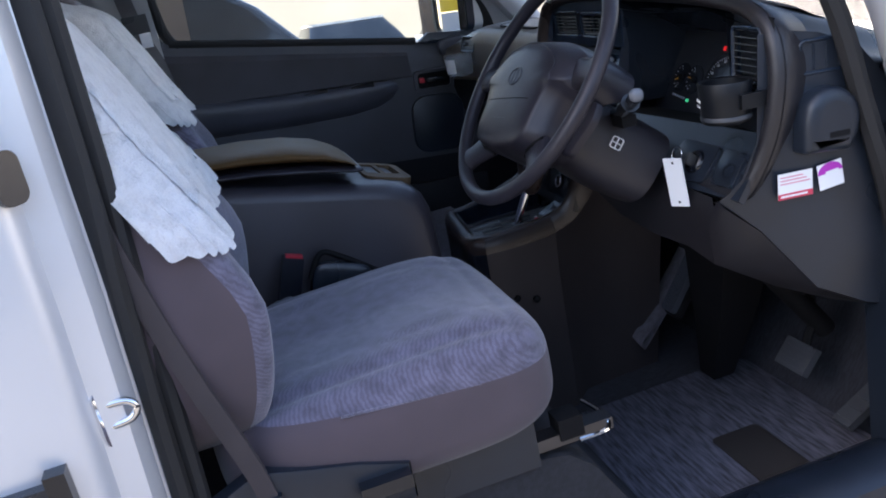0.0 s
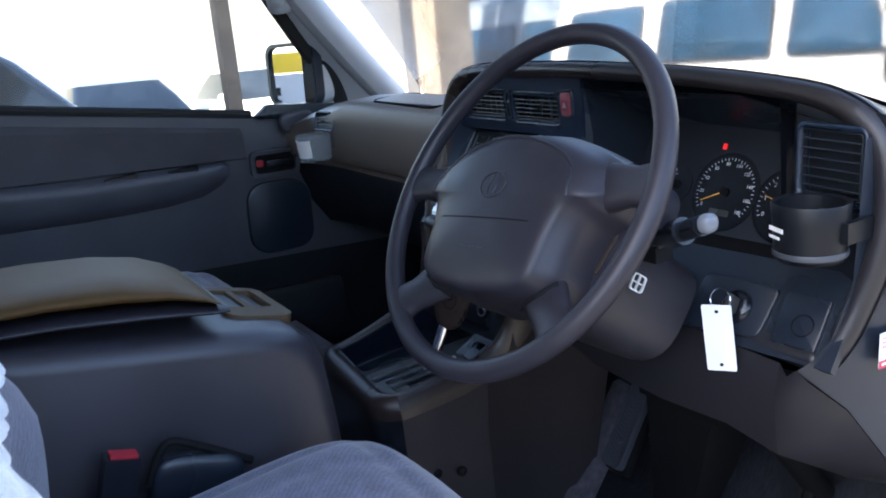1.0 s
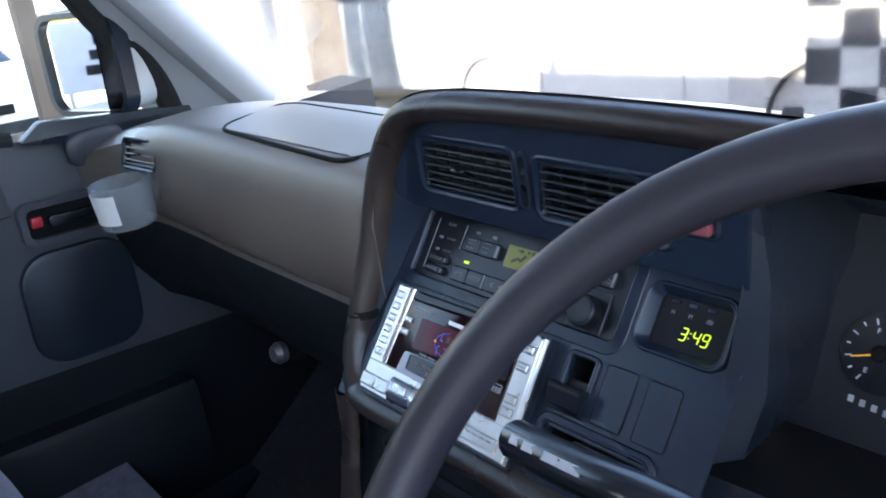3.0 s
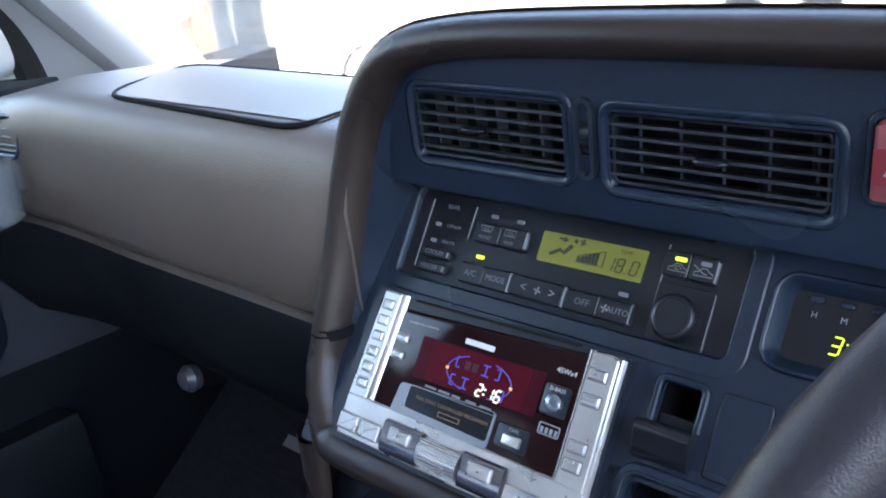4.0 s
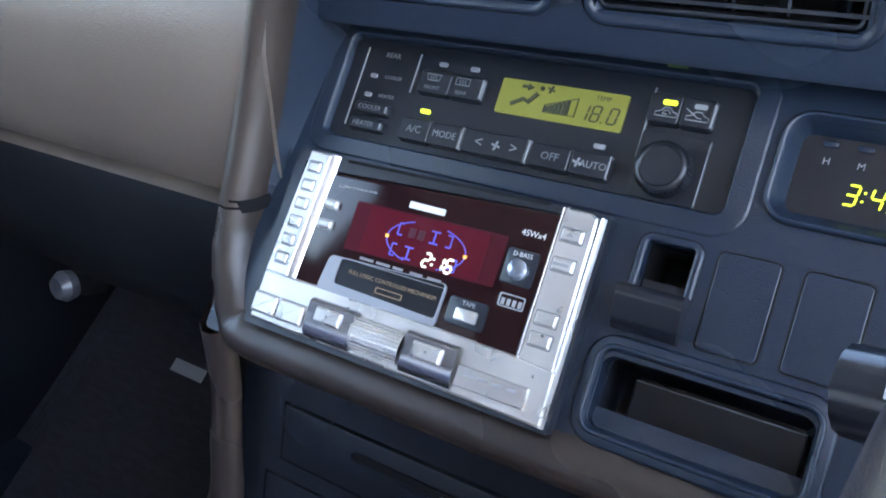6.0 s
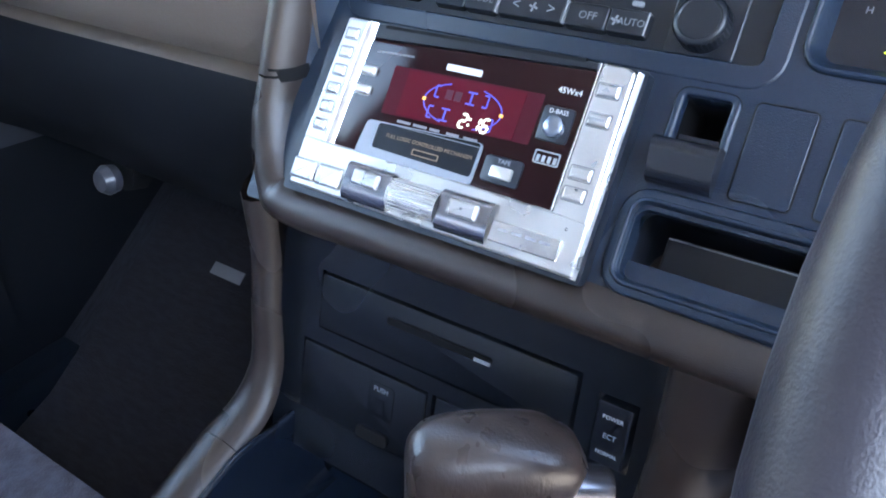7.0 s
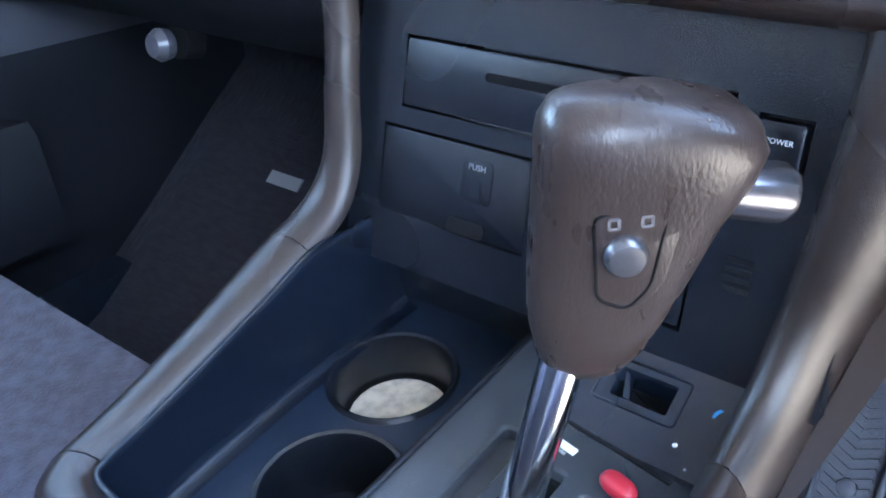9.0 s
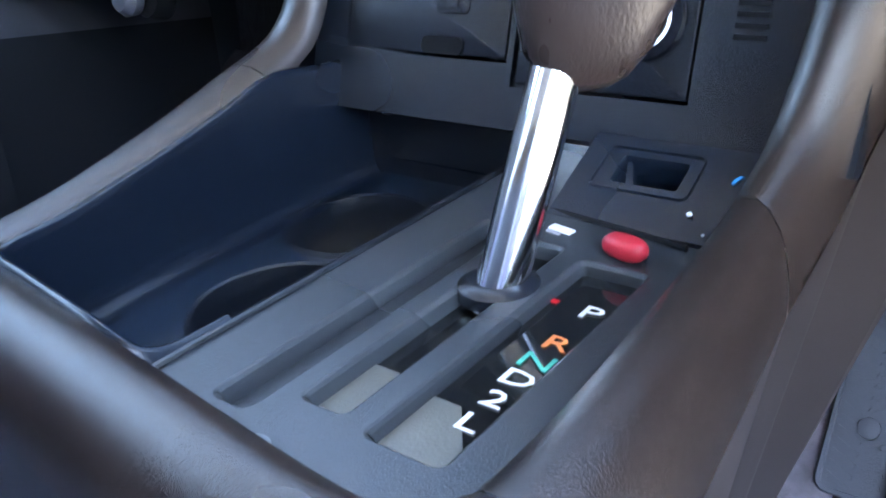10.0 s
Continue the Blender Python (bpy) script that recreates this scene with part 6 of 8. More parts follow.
for s in (-1, 1):
    part("spoke_gap", tube([WH @ Vector((x * s, y, z)) for x, y, z in ((0.149, 0.042, -0.016), (0.1485, 0.037, -0.0075), (0.1500, 0.028, -0.0020), (0.1495, 0.015, -0.0005), (0.1435, 0.001, -0.0030), (0.142, -0.004, -0.012))], 0.0030, 8), BLACK, whl)
    part("lower_gap", tube([WH @ Vector((x * s, y, z)) for x, y, z in ((0.060, -0.121, -0.014), (0.082, -0.115, -0.002), (0.098, -0.105, 0.0005), (0.111, -0.091, -0.005))], 0.0030, 8), BLACK, whl)
part("pad_seam", tube([on_pad(-0.074 + 0.0074 * k, -0.0390, -0.0002) for k in range(21)], 0.0009, 6), BLACK, whl)
part("emblem_ring", tube([on_pad(0.002 + 0.0205 * math.cos(t), 0.0150 * math.sin(t)) for t in [2 * math.pi * i / 32 for i in range(32)]], 0.0011, 8, True), LEATHERY, whl, "embossed oval ring")
part("emblem_bar", tube([on_pad(0.002 + 0.0065 * math.cos(t), 0.0140 * math.sin(t)) for t in [2 * math.pi * i / 24 for i in range(24)]], 0.0009, 6, True), LEATHERY, whl)
for x in (-0.03, 0.0, 0.03):
    part("print_bar", tube([on_pad(x * 0.5 - 0.006, -0.073), on_pad(x * 0.5 + 0.006, -0.073)], 0.0008, 6), PLASTIC, whl)
def spoke(a, b, w0, w1, h0, h1, zin=-0.018):
    a, b = Vector((*a, zin)), Vector((*b, -0.002))
    side = (b - a).cross(Vector((0, 0, 1))).normalized()
    rows = []
    for k in range(7):
        t = k / 6
        s = t * t * (3 - 2 * t)
        p, w, h = a.lerp(b, t), w0 + (w1 - w0) * s + 0.012 * max(0, t - 0.75) * 4, h0 + (h1 - h0) * s
        rows.append([WH @ (p + side * w * math.copysign(abs(math.cos(u)) ** 0.7, math.cos(u)) + Vector((0, 0, h * math.sin(u)))) for u in [2 * math.pi * i / 16 for i in range(16)]])
    return loft(rows, True, True)
for a, b in (((-0.105, 0.016), (-0.200, 0.016)), ((0.105, 0.016), (0.200, 0.016))):
    part("spoke", spoke(a, b, 0.030, 0.018, 0.016, 0.011), LEATHERY, whl, "", 60)
for a, b in (((-0.074, -0.090), (-0.139, -0.147)), ((0.074, -0.090), (0.139, -0.147))):
    part("spoke", spoke(a, b, 0.030, 0.020, 0.014, 0.011), LEATHERY, whl, "", 60)
part("hub_back", lathe([(0.085, -0.030), (0.080, -0.060), (0.060, -0.085), (0, -0.085)], 28, WM @ pose(0, -0.025, 0)), PLASTIC, whl)
# leatherette covers beside the hub, each with a small vinyl plate
for s in (-1, 1):
    part("back_cover", prism(quad_poly([(p[0] * s, p[1]) for p in ((0.090, 0.004), (0.152, 0.004), (0.160, -0.025), (0.136, -0.088), (0.092, -0.088))][::s], 0.01), -0.060, -0.048, 0.003, WM), LEATHERY, whl)
    part("cover_plate", prism(quad_poly([(p[0] * s, p[1]) for p in ((0.108, -0.004), (0.130, -0.006), (0.122, -0.052), (0.100, -0.048))][::s], 0.003), -0.048, -0.0455, 0.001, WM), SOFT, whl)

# ---- steering column ----
colm = thing("steering_column", (0.56, 1.12, 1.12), "dark plastic steering column cover with stalk", "steering column")
CD = -WN
rows = []
for k, w, hu, hd in ((0.055, 0.062, 0.045, 0.060), (0.09, 0.070, 0.050, 0.075), (0.14, 0.078, 0.052, 0.085), (0.19, 0.085, 0.052, 0.088), (0.24, 0.09, 0.05, 0.085)):
    c = WM.translation + CD * k + WB * -0.025
    rows.append([c + WA * w * math.copysign(abs(math.cos(t)) ** 0.6, math.cos(t)) + WB * (hu if math.sin(t) > 0 else hd) * math.copysign(abs(math.sin(t)) ** 0.6, math.sin(t)) for t in [2 * math.pi * i / 28 for i in range(28)]])
part("cover", loft(rows, True, True), NEUTRAL, colm, "dark column shroud")
im = frame_of((0.655, 1.082, 1.151), tuple(-WN), tuple(WB))
part("key_slot_mark", ring_plate(rrect(-0.011, 0.011, -0.010, 0.010, 0.004), rrect(-0.0095, 0.0095, -0.0085, 0.0085, 0.003), 0, 0.003, im), WHITEPRINT, colm, "white outlined square symbol")
part("symbol_cross", box(-0.0095, 0.0095, -0.0007, 0.0007, 0, 0.0028, 0, im), WHITEPRINT, colm)
part("symbol_cross", box(-0.0007, 0.0007, -0.0085, 0.0085, 0, 0.0028, 0, im), WHITEPRINT, colm)
stk = [Vector((0.62, 1.10, 1.190)), Vector((0.69, 1.085, 1.208)), Vector((0.755, 1.070, 1.235)), Vector((0.770, 1.066, 1.241))]
sk = part("stalk", tube(smooth_path(stk, 4), 0.0105, 14), PLASTIC_GLOSS, colm, "black control stalk")
part("stalk_collar", tube([stk[1].lerp(stk[2], 0.2), stk[1].lerp(stk[2], 0.75)], 0.0145, 16), PLASTIC_GLOSS, sk)
part("stalk_tip", blob((0.0085, 0.0105, 0.0100), 0.8, 20, 12, None, Matrix.Translation((0.781, 1.062, 1.246))), mat("pale_grey_gloss", (0.13, 0.14, 0.16), 0.10, bump=0), sk, "pale grey stalk knob")
stl = [Vector((0.53, 1.085, 1.240)), Vector((0.456, 1.066, 1.266)), Vector((0.40, 1.068, 1.260)), Vector((0.352, 1.078, 1.249))]
s2 = part("stalk", tube(smooth_path(stl, 4), 0.0105, 14), PLASTIC_GLOSS, colm, "black wiper stalk")
for k, (f, w) in enumerate(((0.15, 0.006), (0.45, 0.008), (0.75, 0.005), (1.1, 0.007), (1.45, 0.006))):
    c = (stl[2].lerp(stl[3], f) if f < 1 else stl[2].lerp(stl[1], f - 1)) + Vector((0, -0.0075, 0.0075))
    part("print_bar", box(-w, w, -0.0022, 0.0022, -0.0006, 0.0008, 0, frame_of(c, (1, -0.1, 0.15), (0, 1, 1))), GREYLINE, s2)
part("stalk_slot", box(0.655, 0.690, 1.080, 1.105, 1.180, 1.198, 0.004), BLACK, colm)
# ignition barrel on the lower fascia
ig = part("ignition_barrel", lathe([(0.021, -0.002), (0.021, 0.005), (0.018, 0.010), (0.013, 0.012), (0.012, 0.006), (0, 0.006)], 32, RM @ pose(0.0, -0.122, 0.001)), PLASTIC_GLOSS, dash, "ignition lock barrel")
part("ignition_plate", prism(quad_poly([(-0.068, -0.160), (0.040, -0.152), (0.046, -0.088), (-0.055, -0.086)], 0.012), 0.0, 0.006, 0.003, RM), PLASTIC, dash)
part("switch_blank", prism(rrect(0.054, 0.108, -0.150, -0.090, 0.003), 0.0, 0.005, 0.002, RM), PLASTIC, dash)
part("blank_ring", ring_plate([(0.086 + 0.013 * math.cos(t), -0.125 + 0.013 * math.sin(t)) for t in [2 * math.pi * i / 24 for i in range(24)]], [(0.086 + 0.0115 * math.cos(t), -0.125 + 0.0115 * math.sin(t)) for t in [2 * math.pi * i / 24 for i in range(24)]], 0.004, 0.0062, RM), PLASTIC_GLOSS, dash)
ky = thing("ignition_key", (0.688, 1.19, 1.09), "ignition key with split ring in the lock", "key")
part("key_head", prism(rrect(-0.004, 0.004, -0.010, 0.010, 0.003), 0.008, 0.024, 0.001, RM @ pose(0.0, -0.122, 0)), mat("dark_key", (0.05, 0.05, 0.05), 0.4), ky)
part("split_ring", tube([Vector((0.7035, 1.160, 1.118)) + Vector((0.014 * math.cos(t), 0.004 * math.sin(t), 0.012 * math.sin(t))) for t in [2 * math.pi * i / 32 for i in range(32)]], 0.0009, 6, True), CHROME, ky)
tg = thing("key_tag", (0.707, 1.15, 1.03), "blank white card tag hanging from the key ring", "tag")
tm = frame_of((0.7075, 1.151, 1.0745), (0.86, 0.50, 0.03), (0.036, -0.07, 1))
part("card", prism(rrect(-0.0165, 0.0165, -0.042, 0.042, 0.002), -0.0006, 0.0006, 0, tm), TAGWHITE, tg)
for y in (-0.034, 0.034):
    part("eyelet", lathe([(0.0022, 0), (0.0022, 0.0010), (0, 0.0010)], 12, tm @ pose(0, y, 0)), BLACK, tg)

# ---- seats ----
def seat(name, cx, mirror, label, cy=0.598, sx=0.0, wide=1.0, deep=1.0, low=0.0):
    s = thing(name, (cx, 0.6, FLOOR), label, "seat", "front seats")

    def cw(p):
        x, y, z = p
        k = max(0.0, z / 0.098)
        side = abs(x) / 0.255
        z += 0.020 * max(0, side - 0.55) * k - 0.012 * max(0, 1 - side * 1.6) * k      # raised bolsters
        rho = max(side, abs(y) / 0.25)
        z -= 0.007 * math.exp(-((rho - 0.76) / 0.045) ** 2) * k
        z += 0.014 * (y / 0.25) * k + 0.004 * math.sin(y * 24) * k * (1 if side < 0.5 else 0)
        z -= 0.030 * max(0, (y - 0.19) / 0.07) ** 1.6 * k
        y += 0.015 * (1 - side ** 2) * (1 if y > 0 else 0)
        return Vector((x, y, z))
    b = blob((0.252, 0.250, 0.102), 0.42, 84, 64, lambda p: Vector((cw(p).x * wide, cw(p).y * deep, cw(p).z)), pose(cx + sx, cy, 0.881 - low), None, 0.55)
    bmesh.ops.bisect_plane(b, geom=b.verts[:] + b.edges[:] + b.faces[:], plane_co=(0, cy - 0.185, 0.949 - low), plane_no=(0, 0.088, 1.0))
    top = taken(b, lambda c, n: c.z > 0.949 - low - 0.088 * (c.y - 0.41 - cy + 0.595))
    part("seat_top", top, PLUSH, s, "blue-grey plush cushion face", 70)
    part("seat_side", b, SIDECLOTH, s, "mauve-grey cloth side", 70)
    part("seat_piping", tube(smooth_path([(cx + sx + 0.2475 * wide * mirror, y, 0.949 - low - 0.088 * (y - 0.41 - cy + 0.595)) for y in (cy - 0.075, cy - 0.02, cy + 0.06, cy + 0.125)], 3), 0.0022, 6), PLUSH, s)

    def front(z):
        return 0.432 - 0.08 * max(0, 1.1 - z) - 0.55 * max(0, z - 1.15) ** 1.4

    def bw(p):
        x, y, z = p
        zz = 1.245 + z
        side = abs(x) / 0.25
        w = 1.0 - 0.34 * max(0, (zz - 1.12) / 0.45) ** 1.5
        depth = 0.085 - 0.02 * max(0, (zz - 1.15) / 0.4)
        yy = front(zz) - depth + y / 0.085 * depth
        if y > 0:
            yy += 0.12 * max(0, side - 0.45) * max(0.0, 1 - max(0, zz - 1.12) * 4.5)
        return Vector((cx + x * w, yy, zz))
    b = blob((0.256, 0.085, 0.345), 0.40, 72, 48, bw, None, None, 0.5)
    face = taken(b, lambda c, n: c.y > front(c.z) - 0.018)
    part("backrest_face", face, PLUSH, s, "blue-grey plush backrest face", 70)
    part("backrest_side", b, SIDECLOTH, s, "mauve-grey cloth backrest side", 70)
    part("seat_base", box(cx - 0.22, cx + 0.22, 0.42, 0.80, 0.74, 0.82, 0.02), PLASTIC, s)
    part("head_rest", blob((0.135, 0.055, 0.095), 0.5, 32, 16, None, pose(cx, 0.17, 1.70)), PLUSH, s)
    for dx in (-0.05, 0.05):
        part("head_rest_post", tube([(cx + dx, 0.21, 1.55), (cx + dx, 0.17, 1.65)], 0.006, 8), CHROME, s)
    return s, front


drv, dfront = seat("driver_seat", 0.610, 1, "grey plush driver's seat with mauve cloth sides", 0.602, deep=1.035)
pas, pfront = seat("front_passenger_seat", -0.36, -1, "grey plush passenger seat with mauve cloth sides", 0.675)
# lever, hinge cover and rail on the driver's seat
part("hinge_cover", loft([[(0.840, y, z), (0.867, y + 0.002, z)] for y, z in ((0.33, 0.875), (0.40, 0.905), (0.47, 0.885), (0.53, 0.87), (0.60, 0.845), (0.60, 0.79), (0.33, 0.78))] + [[(0.840, 0.33, 0.875), (0.867, 0.332, 0.875)]]), PLASTIC, drv, "dark plastic recliner cover")
part("hinge_face", prism([(0.33, 0.875), (0.40, 0.905), (0.47, 0.885), (0.53, 0.87), (0.60, 0.845), (0.60, 0.79), (0.33, 0.78)], 0.0, 0.004, 0.002, frame_of((0.865, 0, 0), (0, 1, 0), (0, 0, 1))), PLASTIC, drv)
part("recline_lever", box(0.862, 0.892, 0.525, 0.598, 0.822, 0.842, 0.005), PLASTIC_GLOSS, drv, "black recline lever")
part("seat_rail", box(0.79, 0.82, 0.30, 0.93, 0.755, 0.775, 0.004), mat("dark_steel", (0.10, 0.10, 0.11), 0.35, 0.9), drv)
part("rail_end", box(0.785, 0.825, 0.84, 0.88, 0.765, 0.80, 0.006), BLACK, drv)
part("rail_handle", tube(smooth_path([(0.74, 0.915, 0.77), (0.80, 0.925, 0.77), (0.84, 0.91, 0.77), (0.85, 0.86, 0.775)], 4), 0.004, 8), CHROME, drv)
structure("seat_platform", loft([[(x, y, z) for y, z in ((-0.2, FLOOR - 0.02), (-0.2, 0.745), (0.80, 0.745), (0.85, 0.735), (0.89, 0.70), (0.97, 0.56), (1.03, FLOOR + 0.012), (1.06, FLOOR - 0.02))] for x in (0.24, 0.82)], True, True), mat("dark_platform_carpet", (0.018, 0.019, 0.024), 0.95, vary=0.35, big=90, grain=400, bump=1.0), "carpeted engine platform under the driver's seat")
structure("seat_platform_left", box(-0.72, -0.036, -0.2, 1.108, FLOOR - 0.02, 0.755, 0.055, None, None, 5), mat("blue_grey_carpet", (0.095, 0.097, 0.130), 0.95, vary=0.3, big=70, grain=350, bump=1.0, sheen=0.2), "carpeted platform under the passenger seat")

# ---- lace covers hung over the backrests ----
def lace(name, cx, front, zr, label):
    """A white lace cloth over a backrest; zr gives the hem's height across it."""
    n, m = 168, 44

    def at(u, t, drop=0.0, lift=0.0):
        zh = zr(u)
        z = zh + (1.592 - zh) * t - drop
        w = 1.0 - 0.34 * max(0, (z - 1.12) / 0.45) ** 1.5
        edge = abs(u) ** 3.2
        x = cx + (0.275 + lift) * w * math.sin(u * 1.42) / math.sin(1.42)
        pleat = max(0.0, (abs(u) - 0.62) / 0.38)
        fold = 0.0030 * math.sin(u * 30 + 2.5 * t) * (1 - t) + 0.003 * noise.noise(Vector((u * 4, t * 5, cx)))
        x += math.copysign(0.0032 * min(1.0, pleat * 2) * math.sin(u * 78) * max(0.0, 1 - 2.2 * t), x - cx)
        bol = 0.12 * max(0, abs(x - cx) / (0.25 * w) - 0.45) * max(0.0, 1 - max(0, z - 1.12) * 4.5)
        y = front(z) + 0.0235 + lift + bol * (1 - 0.5 * edge) - 0.085 * edge + fold - 0.10 * max(0.0, (z - 1.50) / 0.09) ** 2
        return (x, y, z)
    lc = thing(name, (cx, 0.42, 1.22), label, "cover", "seat covers")
    b = loft([[at(-1 + 2 * i / n, j / m) for i in range(n + 1)] for j in range(m + 1)])
    bmesh.ops.solidify(b, geom=b.faces[:], thickness=0.0016)
    part("cloth", b, LACE, lc, "", 60)
    # scalloped border along the hem
    b = loft([[at(-1 + 2 * i / n, 0.0, d + (0.007 * abs(math.sin(i * 0.52)) if d > 0.02 else 0.0), 0.002 + 0.002 * math.sin(i * 1.05) * (d > 0)) for i in range(n + 1)] for d in (-0.035, -0.02, 0.0, 0.012, 0.022)])
    bmesh.ops.solidify(b, geom=b.faces[:], thickness=0.0014)
    part("border", b, LACE, lc, "scalloped lace border", 60)
    # sewn trims: one across the gathered side, one where the cloth turns round the bolster
    for s_ in (-1, 1):
        b = loft([[at(s_ * (0.70 + 0.30 * i / 40), 0.40 + d + 0.02 * math.sin(i * 0.9) * (d > 0.02), 0.0, 0.004) for i in range(41)] for d in (0.0, 0.02, 0.055)])
        bmesh.ops.solidify(b, geom=b.faces[:], thickness=0.0014)
        part("trim_band", b, LACE, lc, "lace trim over the gathers", 60)
        b = loft([[at(s_ * (0.60 + d), 0.02 + 0.9 * k / 40, 0.0, 0.003 + 0.0015 * math.sin(k * 1.7 + 40 * d)) for k in range(41)] for d in (0.0, 0.03, 0.06)])
        bmesh.ops.solidify(b, geom=b.faces[:], thickness=0.0012)
        part("seam_frill", b, LACE, lc, "lace frill along the seam", 60)
    return lc


def hem_driver(u):
    return 1.238 + 0.010 * math.sin(u * 7) + (0.015 if u < -0.55 else 0.0)


def hem_pass(u):
    return 1.285 + 0.014 * math.sin(u * 6 + 1)


lace("lace_cover", 0.610, dfront, hem_driver, "white lace cover draped over the driver's backrest")
lace("lace_cover", -0.36, pfront, hem_pass, "white lace cover draped over the passenger backrest")

# ---- padded storage box between the seats ----
BROWNL = mat("brown_leatherette", (0.085, 0.047, 0.017), 0.52, spec=0.15, bump=0.3, grain=900, vary=0.15)
bx = thing("storage_box", (0.11, 0.5, 0.78), "dark leatherette storage box between the front seats", "storage box")
prof = [(-0.1, 0.75), (-0.1, 1.23), (0.2, 1.215), (0.46, 1.165), (0.70, 1.108), (0.765, 1.092), (0.808, 1.077), (0.832, 1.055), (0.843, 1.02), (0.847, 0.94), (0.850, 0.75)]
rows = []
for x, d in ((0.025, 0.018), (0.033, 0.006), (0.048, 0), (0.258, 0), (0.276, 0.006), (0.286, 0.018), (0.289, 0.03)):
    rows.append([(x, y - d * (y > 0), z - d * 0.7 * (z > 0.85)) for y, z in prof])
part("body", loft(rows, False, True), mat("dark_purple_leatherette", (0.036, 0.033, 0.041), 0.36, bump=0.2, grain=1300, vary=0.15), bx, "padded dark body", 50)
def lid_slab(top, low):
    """A padded slab between two side profiles, rounded at its long edges."""
    ring = top + low[::-1]
    n = len(top)
    mid = [((a[0] + b_[0]) / 2, (a[1] + b_[1]) / 2) for a, b_ in zip(top, low)]
    mid = mid + mid[::-1]
    return loft([[(x, q[0] + (c[0] - q[0]) * d, q[1] + (c[1] - q[1]) * d) for q, c in zip(ring, mid)] for x, d in ((0.042, 0.95), (0.045, 0.70), (0.054, 0.40), (0.074, 0.16), (0.105, 0.04), (0.150, 0.0), (0.190, 0.03), (0.225, 0.12), (0.252, 0.30), (0.270, 0.55), (0.277, 0.80), (0.278, 0.95))], True, True)
LID_A = [(0.10, 1.246), (0.30, 1.234), (0.43, 1.225), (0.52, 1.219), (0.60, 1.207), (0.66, 1.189), (0.698, 1.166), (0.716, 1.150)]
LID_B = [(0.10, 1.224), (0.30, 1.212), (0.43, 1.199), (0.52, 1.188), (0.60, 1.173), (0.66, 1.159), (0.700, 1.148), (0.717, 1.142)]
LID_C = [(0.10, 1.205), (0.30, 1.192), (0.43, 1.179), (0.52, 1.166), (0.60, 1.150), (0.66, 1.138), (0.705, 1.128), (0.726, 1.128)]
part("lid_base", lid_slab([(y + 0.008, z - 0.001) for y, z in LID_B], LID_C), LEATHERY, bx, "padded lid", 60)
part("lid_pad", lid_slab(LID_A, LID_B), BROWNL, bx, "upper lid pad", 60)
TRAYBR = mat("matt_brown_plastic", (0.095, 0.062, 0.034), 0.62, bump=0.3, grain=900, vary=0.15, spec=0.3)
TB = pose(0.118, 0.792, 1.083, -17, 0, 0)
part("front_tray", ring_plate(rrect(-0.092, 0.090, -0.056, 0.044, 0.026), rrect(-0.070, 0.036, -0.044, 0.028, 0.008), -0.014, 0.005, TB), TRAYBR, bx)
part("tray_divider", box(-0.072, 0.038, -0.013, -0.003, -0.014, 0.004, 0.002, TB), TRAYBR, bx)
part("tray_bottom", box(-0.075, 0.041, -0.049, 0.033, -0.03, -0.0125, 0, TB), BLACK, bx)

# buckles beside the driver's cushion
bk = thing("seat_buckle", (0.337, 0.54, 0.86), "black seat belt buckle with red button", "buckle")
bm_ = frame_of((0.330, 0.540, 0.998), (1, 0, 0), (0, 0.35, 1))
part("housing", box(-0.014, 0.014, -0.085, 0.022, -0.020, 0.020, 0.006, bm_), PLASTIC_GLOSS, bk)
part("button", box(-0.010, 0.010, 0.018, 0.026, -0.018, 0.014, 0.003, bm_), REDPL, bk, "red release button")
part("stem", box(-0.010, 0.010, -0.16, -0.08, -0.014, 0.014, 0.004, bm_), BLACK, bk)
b2 = thing("buckle_pouch", (0.32, 0.62, 0.86), "black belt buckle stalk cover beside the box", "buckle")
part("cover", blob((0.016, 0.060, 0.045), 0.5, 28, 14, None, pose(0.315, 0.625, 0.935, -20, 0, 0)), PLASTIC, b2)
part("strap", tube(smooth_path([(0.315, 0.57, 0.96), (0.315, 0.60, 1.005), (0.315, 0.635, 0.99), (0.315, 0.70, 0.94)], 5), 0.006, 8), BLACK, b2)
b3 = thing("belt_tongue_end", (0.345, 0.50, 0.90), "small grey plastic belt end", "belt fitting")
part("cap", blob((0.016, 0.034, 0.010), 0.7, 20, 10, None, pose(0.345, 0.495, 0.935, 15, 0, 0)), mat("grey_plastic", (0.13, 0.13, 0.15), 0.4), b3)

# driver's belt strap by the pillar
sb = thing("seat_belt", (0.80, 0.38, 0.8), "dark webbing seat belt hanging beside the driver's seat", "seat belt")
sp = smooth_path([(0.835, 0.29, 1.56), (0.860, 0.312, 1.31), (0.868, 0.326, 1.22), (0.871, 0.358, 1.07), (0.873, 0.396, 0.925), (0.874, 0.408, 0.86)], 5)
part("webbing", loft([[p + Vector((0.001, -0.012, -0.004)), p + Vector((0.003, 0, 0)), p + Vector((0.001, 0.012, 0.004)), p + Vector((-0.010, 0.013, 0.004)), p + Vector((-0.012, 0, 0)), p + Vector((-0.010, -0.012, -0.004))] for p in sp], True, True), mat("belt_webbing", (0.05, 0.04, 0.042), 0.8, bump=0.6, grain=1400), sb)
part("anchor", box(0.862, 0.880, 0.392, 0.424, 0.835, 0.868, 0.004), PLASTIC, sb, "dark anchor cover")
